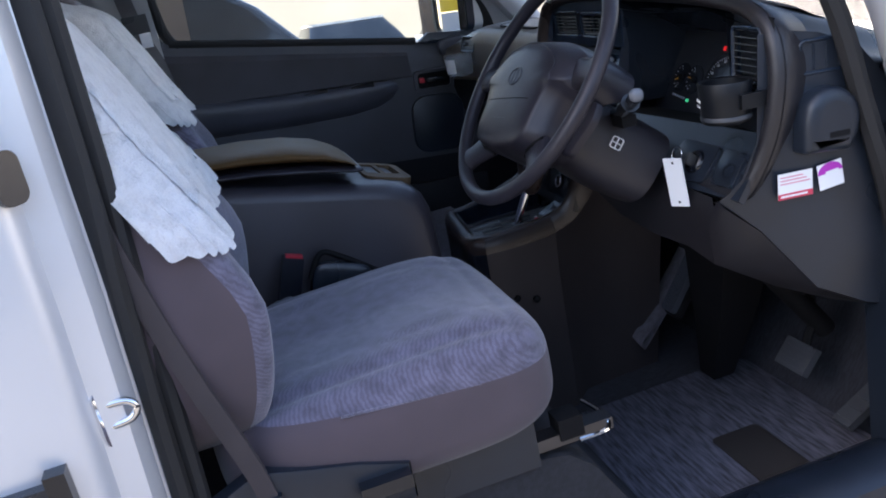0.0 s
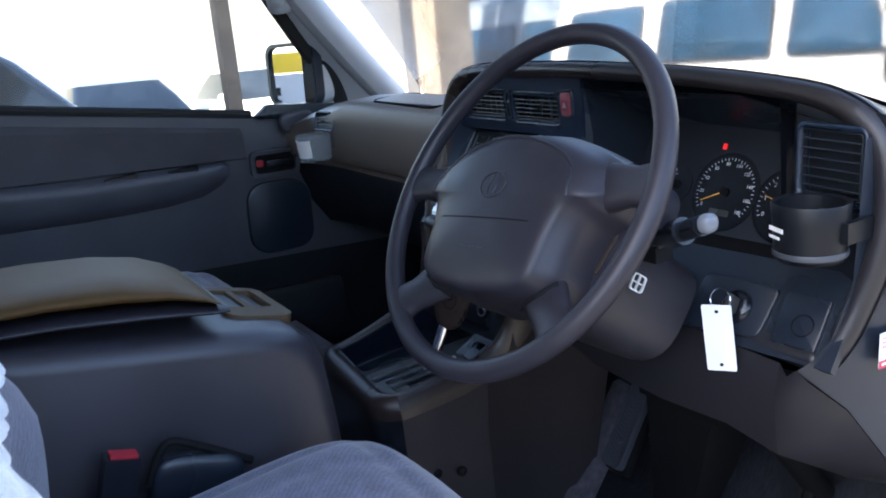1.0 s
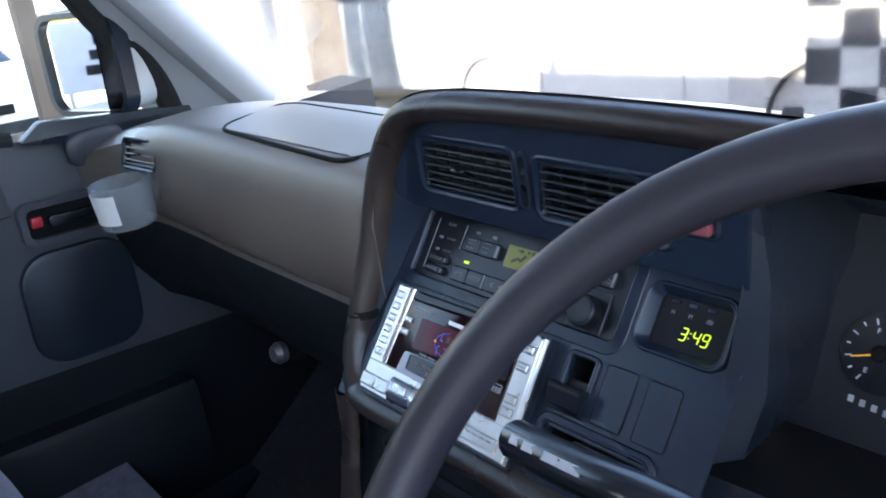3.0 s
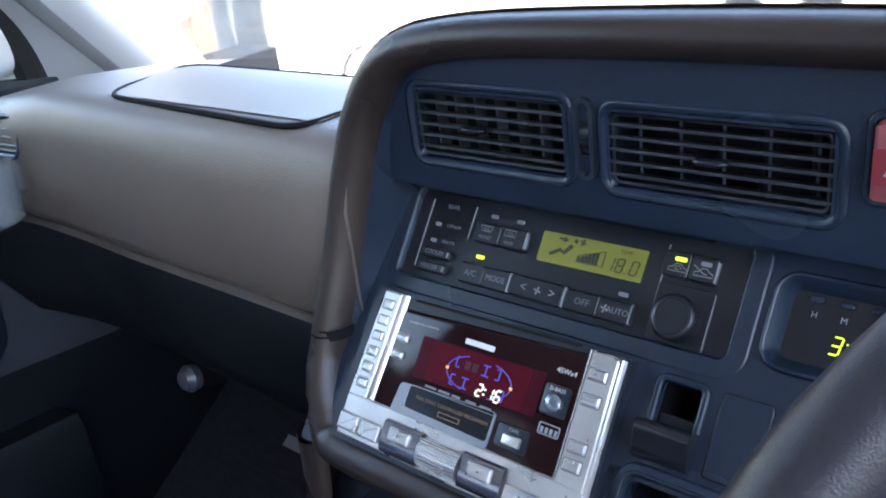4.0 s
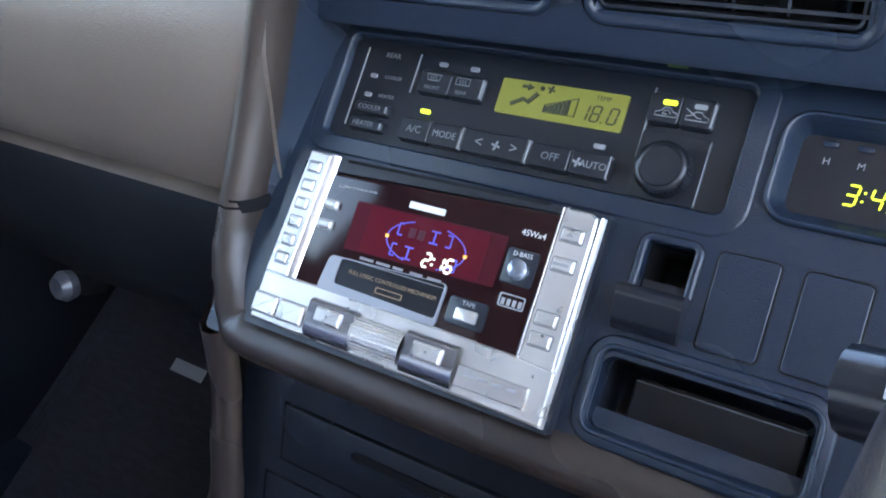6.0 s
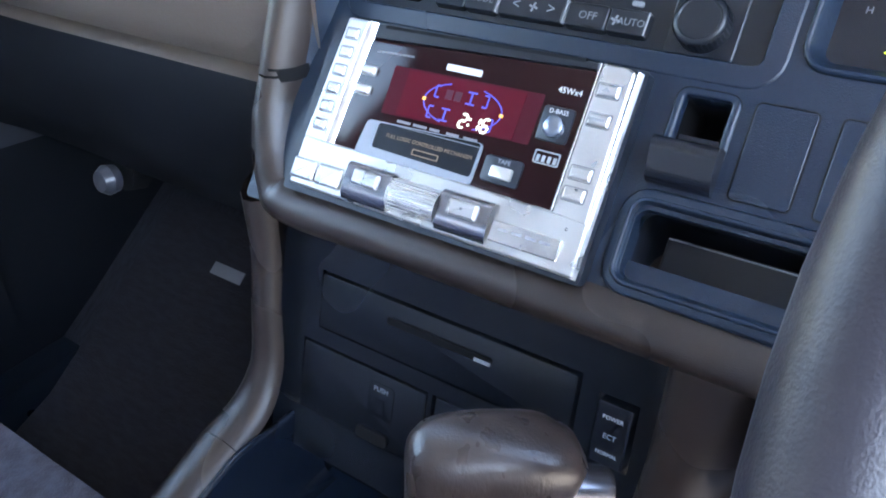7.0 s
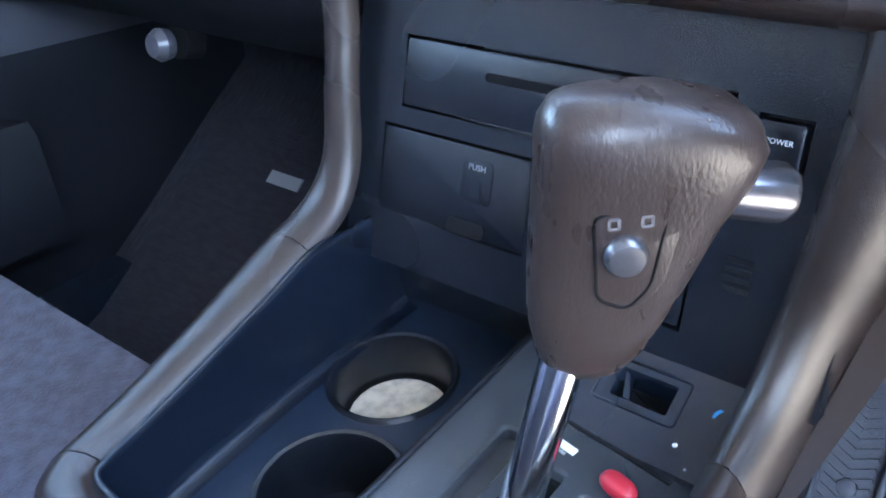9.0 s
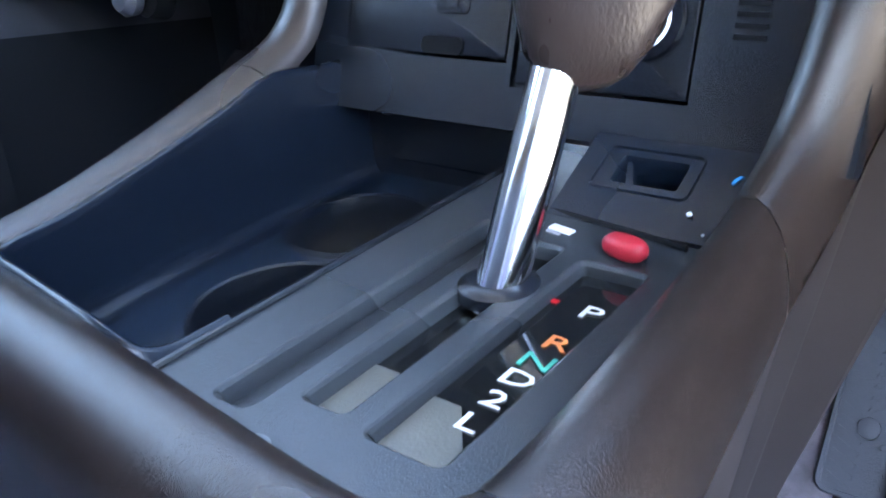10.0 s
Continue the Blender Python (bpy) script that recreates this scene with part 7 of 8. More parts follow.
# passenger's belt on its pillar
pbt = thing("seat_belt", (-0.76, 0.36, 1.2), "grey seat belt with plastic guide on the far pillar", "seat belt")
sp = smooth_path([(-0.680, 0.345, 1.80), (-0.680, 0.335, 1.60), (-0.678, 0.350, 1.47), (-0.67, 0.378, 1.37), (-0.655, 0.39, 1.25)], 5)
part("webbing", loft([[p + Vector((0.002, -0.022, 0)), p + Vector((0.003, 0.022, 0)), p + Vector((0.0, 0.022, 0)), p + Vector((0.0, -0.022, 0))] for p in sp], True, True), mat("grey_webbing", (0.12, 0.12, 0.13), 0.8), pbt)
part("guide", box(-0.686, -0.664, 0.318, 0.385, 1.46, 1.51, 0.008), PLASTIC, pbt, "dark belt guide")
part("tongue", box(-0.680, -0.668, 0.352, 0.382, 1.42, 1.46, 0.004), CHROME, pbt)

# ---- pedals and things under the dashboard ----
PEDALR = mat("worn_pedal_rubber", (0.050, 0.054, 0.062), 0.5, bump=0.3)
def pedal(name, label, c, w, h, tilt, arm):
    p = thing(name, (c[0], c[1], FLOOR), label, "pedal")
    m = pose(*c, tilt, 0, 0)
    part("pad", box(-w, w, -h, h, -0.008, 0.008, 0.006, m), PEDALR, p)
    for k in range(5):
        part("rib", box(-w + 0.004, w - 0.004, -h * 0.8 + k * h * 0.4 - 0.002, -h * 0.8 + k * h * 0.4 + 0.002, 0.007, 0.0105, 0, m), PEDALR, p)
    part("arm", tube([Vector(c) + Vector((0, 0.012, 0)), *arm], 0.010, 8), BLACK, p)
    return p
pedal("brake_pedal", "black rubber brake pedal on a steel arm", (0.572, 1.450, 0.600), 0.042, 0.030, 50, [(0.572, 1.49, 0.66), (0.58, 1.50, 0.90), (0.58, 1.44, 1.0)])
pedal("accelerator_pedal", "ribbed black accelerator pedal", (0.693, 1.505, 0.535), 0.022, 0.066, 28, [(0.693, 1.56, 0.60), (0.693, 1.58, 0.75)])
hd = thing("heater_duct", (0.36, 1.45, FLOOR), "black plastic heater duct under the dashboard", "duct")
part("duct", loft([[(0.375, 1.34, 0.82), (0.52, 1.34, 0.83), (0.52, 1.46, 0.85), (0.375, 1.46, 0.83)], [(0.365, 1.35, 0.64), (0.47, 1.35, 0.68), (0.47, 1.44, 0.68), (0.365, 1.44, 0.64)], [(0.345, 1.36, 0.50), (0.40, 1.36, 0.50), (0.40, 1.41, 0.50), (0.345, 1.41, 0.50)]], True, True), BLACK, hd)
part("duct_flange", box(0.365, 0.53, 1.335, 1.47, 0.815, 0.845, 0.006), BLACK, hd)
cs = thing("pedal_bracket", (0.58, 1.45, 0.9), "black steel pedal bracket with bright bolts", "bracket")
part("bracket", box(0.46, 0.70, 1.38, 1.52, 0.80, 0.95, 0.012), BLACK, cs)
part("column_shaft", tube([(0.575, 1.24, 1.02), (0.575, 1.40, 0.80), (0.57, 1.52, 0.64)], 0.022, 12), BLACK, cs)
for p in ((0.50, 1.372, 0.845), (0.59, 1.372, 0.85)):
    part("bolt", lathe([(0.006, 0), (0.006, 0.006), (0, 0.007)], 6, frame_of(p, (1, 0, 0), (0, 0, 1))), CHROME, cs)
mt = thing("floor_mat", (0.55, 1.25, FLOOR), "grey striped carpet mat with rubber heel pad", "mat")
MATC = mat("striped_mat", (0.070, 0.072, 0.092), 0.95, vary=0.7, big=150, grain=500, bump=1.0, stretch=(0.12, 1.0, 1))
part("carpet", prism(quad_poly([(0.30, 1.02), (0.77, 0.98), (0.775, 1.50), (0.29, 1.50)], 0.04), FLOOR, FLOOR + 0.010, 0.004), MATC, mt)
part("heel_pad", prism(quad_poly([(0.555, 1.245), (0.556, 1.352), (0.778, 1.350), (0.772, 1.242)], 0.012), FLOOR + 0.009, FLOOR + 0.014, 0.002), mat("brown_rubber", (0.020, 0.017, 0.016), 0.85), mt, "worn dark heel pad")
mt2 = thing("floor_mat", (-0.4, 1.2, FLOOR), "grey striped carpet mat before the passenger seat", "mat")
RAMP = ((0.90, 0.470), (1.12, 0.478), (1.26, 0.53), (1.40, 0.62), (1.54, 0.72))
part("carpet", loft([[(x, y, z + h) for x in (-0.65, -0.5, -0.3, -0.1, -0.05)] for h, run in ((0.002, RAMP), (0.010, RAMP[::-1])) for y, z in run]), MATP, mt2)
part("label_patch", box(-0.030, 0.030, -0.009, 0.009, 0.0, 0.002, 0, frame_of((-0.47, 1.475, 0.686), (1, 0, 0), (0, 0.14, 0.10))), GREYLINE, mt2)
structure("floor_ramp", loft([[(x, y, z) for x in (-0.72, -0.03)] for y, z in ((0.86, FLOOR - 0.01),) + RAMP + ((1.66, 0.80), (1.66, FLOOR - 0.01))]), CARPET, "carpeted floor rising to the toe board")
FRIB = mat("grey_worn_rubber", (0.050, 0.056, 0.069), 0.8, spec=0.2, bump=0.3)
fr = thing("foot_rest", (0.274, 1.36, FLOOR), "ribbed grey rubber foot rest by the console", "foot rest")
FT = pose(0.2745, 1.3635, 0.6740, 54, 0, 0)
part("plate", stepped(rrect(-0.0265, 0.0225, -0.050, 0.160, 0.009), ((0.0, -0.012), (0.0, 0.0010), (0.0010, 0.0022), (0.0035, 0.0022), (0.0040, 0.0010), (0.0070, 0.0008)), FT, True), FRIB, fr)
part("raised_edge", tube([FT @ Vector(p) for p in ((0.0195, 0.158, 0.003), (0.0205, 0.05, 0.004), (0.0205, -0.040, 0.004), (0.0150, -0.048, 0.003))], 0.0028, 8), FRIB, fr, "pale upper edge bead", 60)
part("backing", prism(rrect(-0.0275, 0.0310, -0.056, 0.160, 0.010), -0.024, -0.010, 0.003, FT), BLACK, fr)
for k in range(24):
    for s_ in (-1, 1):
        part("rib", box(-0.0090, 0.0090, -0.0016, 0.0016, 0.0004, 0.0026, 0.0006, FT @ pose(-0.0035 + 0.0088 * s_, -0.040 + 0.0080 * k, 0, 0, 0, 24 * s_)), FRIB, fr)
part("boss", lathe([(0.0075, 0.0), (0.0070, 0.0030), (0.0045, 0.0042), (0, 0.0044)], 20, FT @ pose(-0.0015, 0.0, 0)), FRIB, fr)
part("stud", lathe([(0.0025, 0.0), (0.0022, 0.0034), (0, 0.0038)], 12, FT @ pose(0.0100, -0.010, 0)), FRIB, fr)
PLUSH = mat("mauve_plush_carpet", (0.085, 0.079, 0.097), 0.95, vary=0.4, big=60, grain=300, bump=1.0, sheen=0.2)
structure("floor_toe_carpet", loft([[(x, y + 0.010 * math.sin(17 * x), z) for x in (0.19, 0.21, 0.23, 0.25, 0.262)] for y, z in ((1.275, 0.560), (1.283, 0.572), (1.300, 0.588), (1.350, 0.640), (1.400, 0.704), (1.430, 0.740), (1.445, 0.740), (1.400, 0.680), (1.300, 0.565), (1.282, 0.548))]), PLUSH, "mauve-grey plush carpet rising round the foot rest")
pk = thing("passenger_lamp", (-0.37, 1.297, 0.946), "small round pale knob under the passenger dashboard", "knob")
part("knob", lathe([(0.014, 0), (0.016, 0.010), (0.011, 0.018), (0, 0.020)], 20, frame_of((-0.37, 1.30, 0.946), (1, 0, 0), (0, 0.2, 1))), mat("dull_grey_knob", (0.085, 0.085, 0.10), 0.3, bump=0), pk)
part("base", lathe([(0.02, -0.02), (0.018, 0.0), (0.010, 0.002), (0, 0.002)], 20, frame_of((-0.37, 1.31, 0.946), (1, 0, 0), (0, 0.2, 1))), BLACK, pk)

# ---- cup holder clipped to the driver's vent ----
ch = thing("cup_holder", (0.745, 1.16, 1.18), "black folding cup holder clipped to the air vent", "cup holder")
CUPB = mat("black_cup_plastic", (0.0055, 0.0065, 0.0085), 0.38, spec=0.3, bump=0.0)
CHM = pose(0.792, 1.198, 1.178, -3, 0, 0)
part("ring", lathe([(0.036, 0.0), (0.0375, 0.034), (0.0395, 0.056), (0.0385, 0.058), (0.0345, 0.056), (0.033, 0.020), (0.031, 0.004)], 36, CHM), CUPB, ch)
part("base", lathe([(0.033, -0.004), (0.036, 0.0), (0.034, 0.004), (0, 0.004)], 36, CHM), CUPB, ch)
part("silver_band", lathe([(0.0372, 0.002), (0.0378, 0.006), (0.0370, 0.008)], 36, CHM), TRIMDARK, ch)
part("arm", box(-0.004, 0.004, -0.012, 0.050, 0.018, 0.040, 0.004, CHM @ pose(0.040, 0.01, 0)), CUPB, ch)
part("clip", box(-0.02, 0.030, 0.03, 0.058, 0.016, 0.042, 0.006, CHM), CUPB, ch)
for k in range(2):
    part("print_bar", box(-0.0125 + 0.0, 0.0125 - 0.006 * k, -0.0390, -0.0382, 0.030 - 0.008 * k, 0.0345 - 0.0095 * k, 0, CHM @ pose(0, 0, 0, 0, 0, -22)), WHITEPRINT, ch, "white printed lettering")

# ---- clear clip cup by the passenger vent ----
cc = thing("clear_cup", (-0.56, 1.19, 1.19), "clear plastic cup with white label clipped by the vent", "cup")
CCM = pose(-0.478, 1.185, 1.165)
cu = part("cup", lathe([(0.036, 0.0), (0.040, 0.058), (0.0385, 0.058), (0.0345, 0.002), (0, 0.002)], 32, CCM), CLEAR, cc)
lb = bmesh.new()
loft([[CCM @ Vector((0.0398 * math.cos(t) * k, 0.0398 * math.sin(t) * k, z)) for t in [radians(-140 + 105 * i / 12) for i in range(13)]] for z, k in ((0.010, 0.955), (0.050, 1.0))], False, False, lb)
part("label_band", lb, TAGWHITE, cc, "white paper label")
part("bracket", box(-0.012, 0.012, 0.034, 0.060, 0.020, 0.060, 0.003, CCM), CLEAR, cc)

# ---- stickers on the dashboard's flank ----
SM = frame_of((0.8435, 1.270, 1.065), (0.06, 1, -0.06), (0, 0.06, 1))
s1 = thing("warning_sticker", (0.79, 1.24, 1.08), "white sticker with red print", "sticker")
part("paper", prism(rrect(-0.029, 0.029, -0.020, 0.020, 0.001), 0, 0.0008, 0, SM), TAGWHITE, s1)
part("red_band", box(-0.029, 0.029, -0.020, -0.011, 0.0006, 0.0012, 0, SM), mat("red_print", (0.6, 0.05, 0.09), 0.5, vary=0.1, bump=0), s1)
PINK = mat("pink_print", (0.7, 0.3, 0.36), 0.5, vary=0, bump=0)
for k in range(3):
    part("print_line", box(-0.025, 0.025 - 0.006 * k, 0.003 + 0.005 * k, 0.005 + 0.005 * k, 0.0006, 0.0012, 0, SM), PINK, s1)
part("print_line", box(-0.025, 0.020, -0.017, -0.014, 0.0008, 0.0015, 0, SM), TAGWHITE, s1)
SM2 = SM @ pose(0.060, 0.004, 0, 0, 0, 8)
s2_ = thing("purple_sticker", (0.79, 1.30, 1.085), "white sticker with a purple half circle", "sticker")
part("paper", prism(rrect(-0.021, 0.021, -0.020, 0.020, 0.001), 0, 0.0008, 0, SM2), TAGWHITE, s2_)
part("purple_disc", prism([(0.021 * math.cos(t), 0.004 + 0.016 * math.sin(t)) for t in [math.pi * i / 16 for i in range(17)]] + [(-0.021, 0.0), (0.021, 0.0)][0:0], 0.0006, 0.0012, 0, SM2), mat("purple_print", (0.45, 0.03, 0.42), 0.5, vary=0.1, bump=0), s2_)
part("print_line", box(-0.008, 0.014, 0.004, 0.007, 0.001, 0.0016, 0, SM2), TAGWHITE, s2_)

# ---- car stereo: silver surround, dark red display ----
SX = FM @ pose(0, 0, 0.010)
ste = thing("car_stereo", (0.138, 1.20, 1.14), "silver double-height car stereo with dark red display", "car stereo")
part("chassis", box(0.050, 0.226, -0.094, -0.003, -0.060, -0.004, 0.001, SX), BLACK, ste)
part("mount_frame", ring_plate(rrect(0.043, 0.231, -0.100, 0.002, 0.002), rrect(0.050, 0.226, -0.093, -0.004, 0.002), -0.012, -0.002, SX), PLASTIC, ste)
STL = [(0.0498, -0.0700), (0.0660, -0.0700), (0.0692, 0.0008), (0.0540, 0.0008)]
STR = [(0.2085, -0.0720), (0.2272, -0.0735), (0.2262, -0.0010), (0.2225, 0.0012), (0.2090, 0.0012)]
STB = [(0.0498, -0.0962), (0.2288, -0.0978), (0.2280, -0.0722), (0.2060, -0.0706), (0.1650, -0.0700), (0.0870, -0.0690), (0.0498, -0.0690)]
part("side_trim", loft([[(x, y, z) for x, z in ((0.2272, 0.0010), (0.2284, 0.0), (0.2294, -0.0035), (0.2298, -0.0085), (0.2272, -0.0085))] for y in (-0.098, -0.0975, -0.0005, 0.0)], True, True, None, SX), SILVER, ste, "", 40)
for nm, pl_ in (("left_strip", STL), ("right_strip", STR), ("bottom_strip", STB)):
    part(nm, stepped(quad_poly(pl_, 0.0016, 3), ((-0.0002, -0.006), (0.0, 0.0008), (0.0004, 0.0016), (0.0012, 0.0021)), SX, True), SILVER, ste, "", 40)
part("left_bevel", loft([[(xo + d, y, z) for d, z in ((0.0, 0.0018), (0.0008, 0.0022), (0.0048, 0.0006), (0.0054, -0.0005))] for xo, y in ((0.0660, -0.0690), (0.0692, 0.0006))], False, False, None, SX), CHROME_SOFT, ste, "bright inner bevel")
part("right_bevel", loft([[(xo - d, y, z) for d, z in ((0.0, 0.0018), (0.0004, 0.0020), (0.0020, 0.0006), (0.0024, -0.0005))] for xo, y in ((0.2085, -0.0710), (0.2090, 0.0008))], False, False, None, SX), CHROME_SOFT, ste)
part("slot_strip", stepped(quad_poly([(0.0740, -0.0078), (0.2068, -0.0024), (0.2068, 0.0012), (0.0742, 0.0008)], 0.0006), ((0.0, -0.004), (0.0001, -0.0002), (0.0005, 0.0002)), SX, True), PANEL, ste, "", 40)
pn = part("front_window", prism(quad_poly([(0.0700, -0.0705), (0.0880, -0.0705), (0.1620, -0.0712), (0.2068, -0.0712), (0.2072, -0.0030), (0.0742, -0.0084)], 0.002), -0.005, 0.0005, 0.0004, SX), mat("black_wine_acrylic", (0.016, 0.005, 0.006), 0.10, bump=0, vary=0.05, spec=0.22), ste, "glossy wine-black window")
part("cd_slot", box(0.0800, 0.2000, -0.0026, -0.0008, -0.003, 0.0003, 0, SX @ pose(0, 0, 0, 0, 0, 0.8)), BLACK, ste)
ds = part("display", prism(quad_poly([(0.0952, -0.0462), (0.1852, -0.0440), (0.1858, -0.0185), (0.0950, -0.0200)], 0.001), 0.0005, 0.0009, 0, SX), WINE, ste, "dark red display")
part("display_inner", prism(quad_poly([(0.1050, -0.0452), (0.1760, -0.0436), (0.1764, -0.0196), (0.1050, -0.0208)], 0.001), 0.0008, 0.0012, 0, SX), mat("deep_red_display", (0.085, 0.006, 0.014), 0.14, vary=0.05, bump=0, emit=0.003, spec=0.3), ds)
def sx(x, y, z=0.0013):
    return SX @ pose(x, y, z)
seven("digits", "2:16", 0.0068, sx(0.1530, -0.0402), LEDWHITE, ds, 0.17)
for a0, a1 in ((115, 245), (-65, 65)):
    part("arc", tube([SX @ Vector((0.143 + 0.0235 * math.cos(radians(a0 + (a1 - a0) * k / 12)), -0.0335 + 0.0110 * math.sin(radians(a0 + (a1 - a0) * k / 12)), 0.0014)) for k in range(13)], 0.00035, 5), LEDBLUE, ds)
for x in (0.1195, 0.1665):
    part("mark", prism(rrect(x - 0.0009, x + 0.0009, -0.0345, -0.0327, 0.0004, 2), 0.0012, 0.0017, 0, SX), LEDORANGE, ds)
def seg(x, y, kind):
    """One blue segment sign: a bracket or a beam."""
    b = bmesh.new()
    if kind == "I":
        for q in ((-0.0025, 0.0025, 0.0026, 0.0034), (-0.0025, 0.0025, -0.0034, -0.0026), (-0.0004, 0.0004, -0.003, 0.003)):
            box(x + q[0], x + q[1], y + q[2], y + q[3], 0.0012, 0.0016, 0, SX, b)
    else:
        s = 1 if kind == "[" else -1
        for q in ((-0.0012, 0.0012, 0.0026, 0.0034), (-0.0012, 0.0012, -0.0034, -0.0026)):
            box(x + q[0], x + q[1], y + q[2], y + q[3], 0.0012, 0.0016, 0, SX, b)
        box(x - 0.0014 * s - 0.0003, x - 0.0014 * s + 0.0003, y - 0.003, y + 0.003, 0.0012, 0.0016, 0, SX, b)
    return b
for x, y, k in ((0.1265, -0.0285, "["), (0.1470, -0.0285, "I"), (0.1555, -0.0285, "]"), (0.1255, -0.0395, "["), (0.1345, -0.0395, "I"), (0.1615, -0.0395, "]")):
    part("segment", seg(x, y, k), LEDBLUE, ds)
for x in (0.1335, 0.1390):
    part("dim_block", box(x - 0.0020, x + 0.0020, -0.0315, -0.0265, 0.0011, 0.0014, 0, SX), mat("dim_segment", (0.05, 0.004, 0.015), 0.3, vary=0, bump=0), ds)
KEYGAP = mat("key_shadow_gap", (0.24, 0.24, 0.245), 0.6, vary=0.0, bump=0)
def skey(name, x0, x1, y0, y1, base, top, r=0.001):
    """A silver key standing in a fine dark gap."""
    k = part(name, stepped(rrect(x0, x1, y0, y1, r), ((0.0, base), (0.0001, top - 0.0009), (0.0005, top - 0.0003), (0.0012, top)), SX, True), SILVER, ste, "", 40)
    part("key_gap", stepped(rrect(x0 - 0.0005, x1 + 0.0005, y0 - 0.0005, y1 + 0.0005, r), ((0.0, base), (0.0, base + 0.0003)), SX, True), KEYGAP, k, "", 0)
    return k
# brand mark as a plain bar, small print as bars
part("brand_bar", prism(rrect(0.1265, 0.1480, -0.0168, -0.0135, 0.0004, 2), 0.0005, 0.0010, 0, SX), WHITEPRINT, ste)
for k in range(9):
    part("small_print", box(0.0800 + 0.0028 * k, 0.0822 + 0.0028 * k, -0.0150 + 0.0001 * k, -0.0140 + 0.0001 * k, 0.0005, 0.0009, 0, SX), TICK, ste)
words("lettering", "45Wx4", 0.0042, sx(0.1975, -0.0148, 0.0006), WHITEPRINT, ste)
for k, w in enumerate((0.0085, 0.0085, 0.0060, 0.0075, 0.0080)):
    part("small_print", box(0.1085 + 0.0105 * k, 0.1085 + 0.0105 * k + w, -0.0492, -0.0478, 0.0022, 0.0026, 0, SX), TICK, ste)
# cassette door
td = part("cassette_door", ring_plate(quad_poly([(0.0868, -0.0702), (0.1618, -0.0702), (0.1622, -0.0486), (0.0895, -0.0512)], 0.003), quad_poly([(0.0962, -0.0650), (0.1606, -0.0665), (0.1612, -0.0490), (0.0966, -0.0515)], 0.002), -0.003, 0.0020, SX), mat("pale_acrylic", (0.26, 0.28, 0.31), 0.15, bump=0), ste, "clear-edged cassette door")
part("door_pane", prism([(0.0955, -0.0655), (0.1610, -0.0670), (0.1615, -0.0485), (0.0960, -0.0510)], -0.003, 0.0008, 0, SX), PLASTIC_GLOSS, td)
part("print_rule", box(0.1080, 0.1610, -0.0512, -0.0508, 0.0008, 0.0012, 0, SX), TICK, td)
GOLD = mat("gold_print", (0.26, 0.17, 0.09), 0.5, vary=0, bump=0)
words("lettering", "FULL LOGIC CONTROLLED MECHANISM", 0.0030, sx(0.1307, -0.0570, 0.0009), GOLD, td)
part("print_box", ring_plate(rrect(0.1225, 0.1390, -0.0634, -0.0602, 0.0006), rrect(0.1230, 0.1385, -0.0629, -0.0607, 0.0004), 0.0008, 0.0012, SX), GOLD, td)
tb_ = part("tape_button", prism(rrect(0.1655, 0.1870, -0.0660, -0.0525, 0.002), 0.0004, 0.0016, 0.0006, SX), PLASTIC, ste)
part("key", prism(rrect(0.1710, 0.1830, -0.0635, -0.0575, 0.001), 0.0014, 0.0034, 0.0008, SX), SILVER, tb_)
words("lettering", "TAPE", 0.0032, sx(0.1765, -0.0550, 0.0017), GREYLINE, tb_)
db = part("bass_dial", prism(rrect(0.1875, 0.2040, -0.0400, -0.0230, 0.0015), 0.0004, 0.0016, 0.0006, SX), PLASTIC, ste)
part("dial_knob", lathe([(0.0055, 0.001), (0.0052, 0.0045), (0.0035, 0.0058), (0, 0.0058)], 20, sx(0.1960, -0.0330, 0)), mat("blue_grey_metal", (0.28, 0.32, 0.38), 0.25, 0.7, bump=0), db)
words("lettering", "D-BASS", 0.0032, sx(0.1958, -0.0255, 0.0017), WHITEPRINT, db)
part("disc_mark", ring_plate(rrect(0.1900, 0.2035, -0.0510, -0.0445, 0.001), rrect(0.1906, 0.2029, -0.0504, -0.0451, 0.0008), 0.0005, 0.0010, SX), GREYLINE, ste)
for k in range(4):
    part("disc_mark_bar", box(0.1915 + 0.003 * k, 0.1932 + 0.003 * k, -0.0500, -0.0468, 0.0005, 0.0010, 0, SX), GREYLINE, ste)
for y in (-0.0254, -0.0364):
    skey("key", 0.0740, 0.0836, y - 0.0024, y + 0.0022, 0.0004, 0.0026)
for k in range(6):
    skey("preset_key", 0.0565 - 0.0004 * k, 0.0648 - 0.0004 * k, -0.0112 - 0.0105 * k, -0.0052 - 0.0105 * k, 0.0020, 0.0031)
    part("key_mark", box(0.0628 - 0.0004 * k, 0.0644 - 0.0004 * k, -0.0090 - 0.0105 * k, -0.0072 - 0.0105 * k, 0.0029, 0.0034, 0, SX), WHITEPRINT, ste)
for y in (-0.0115, -0.0255, -0.0510, -0.0610):
    skey("side_key", 0.2112, 0.2222, y - 0.0032, y + 0.0032, 0.0020, 0.0038)
part("eject_mark", prism([(0.2140, -0.0122), (0.2180, -0.0122), (0.2160, -0.0100)], 0.0034, 0.0040, 0, SX), GREYLINE, ste)
part("key_print", box(0.2120, 0.2200, -0.0262, -0.0248, 0.0034, 0.0040, 0, SX), GREYLINE, ste)
words("lettering", "CD", 0.0030, sx(0.2165, -0.0065, 0.0019), GREYLINE, ste)
words("lettering", "PRESET", 0.0028, sx(0.2160, -0.0440, 0.0019), GREYLINE, ste)
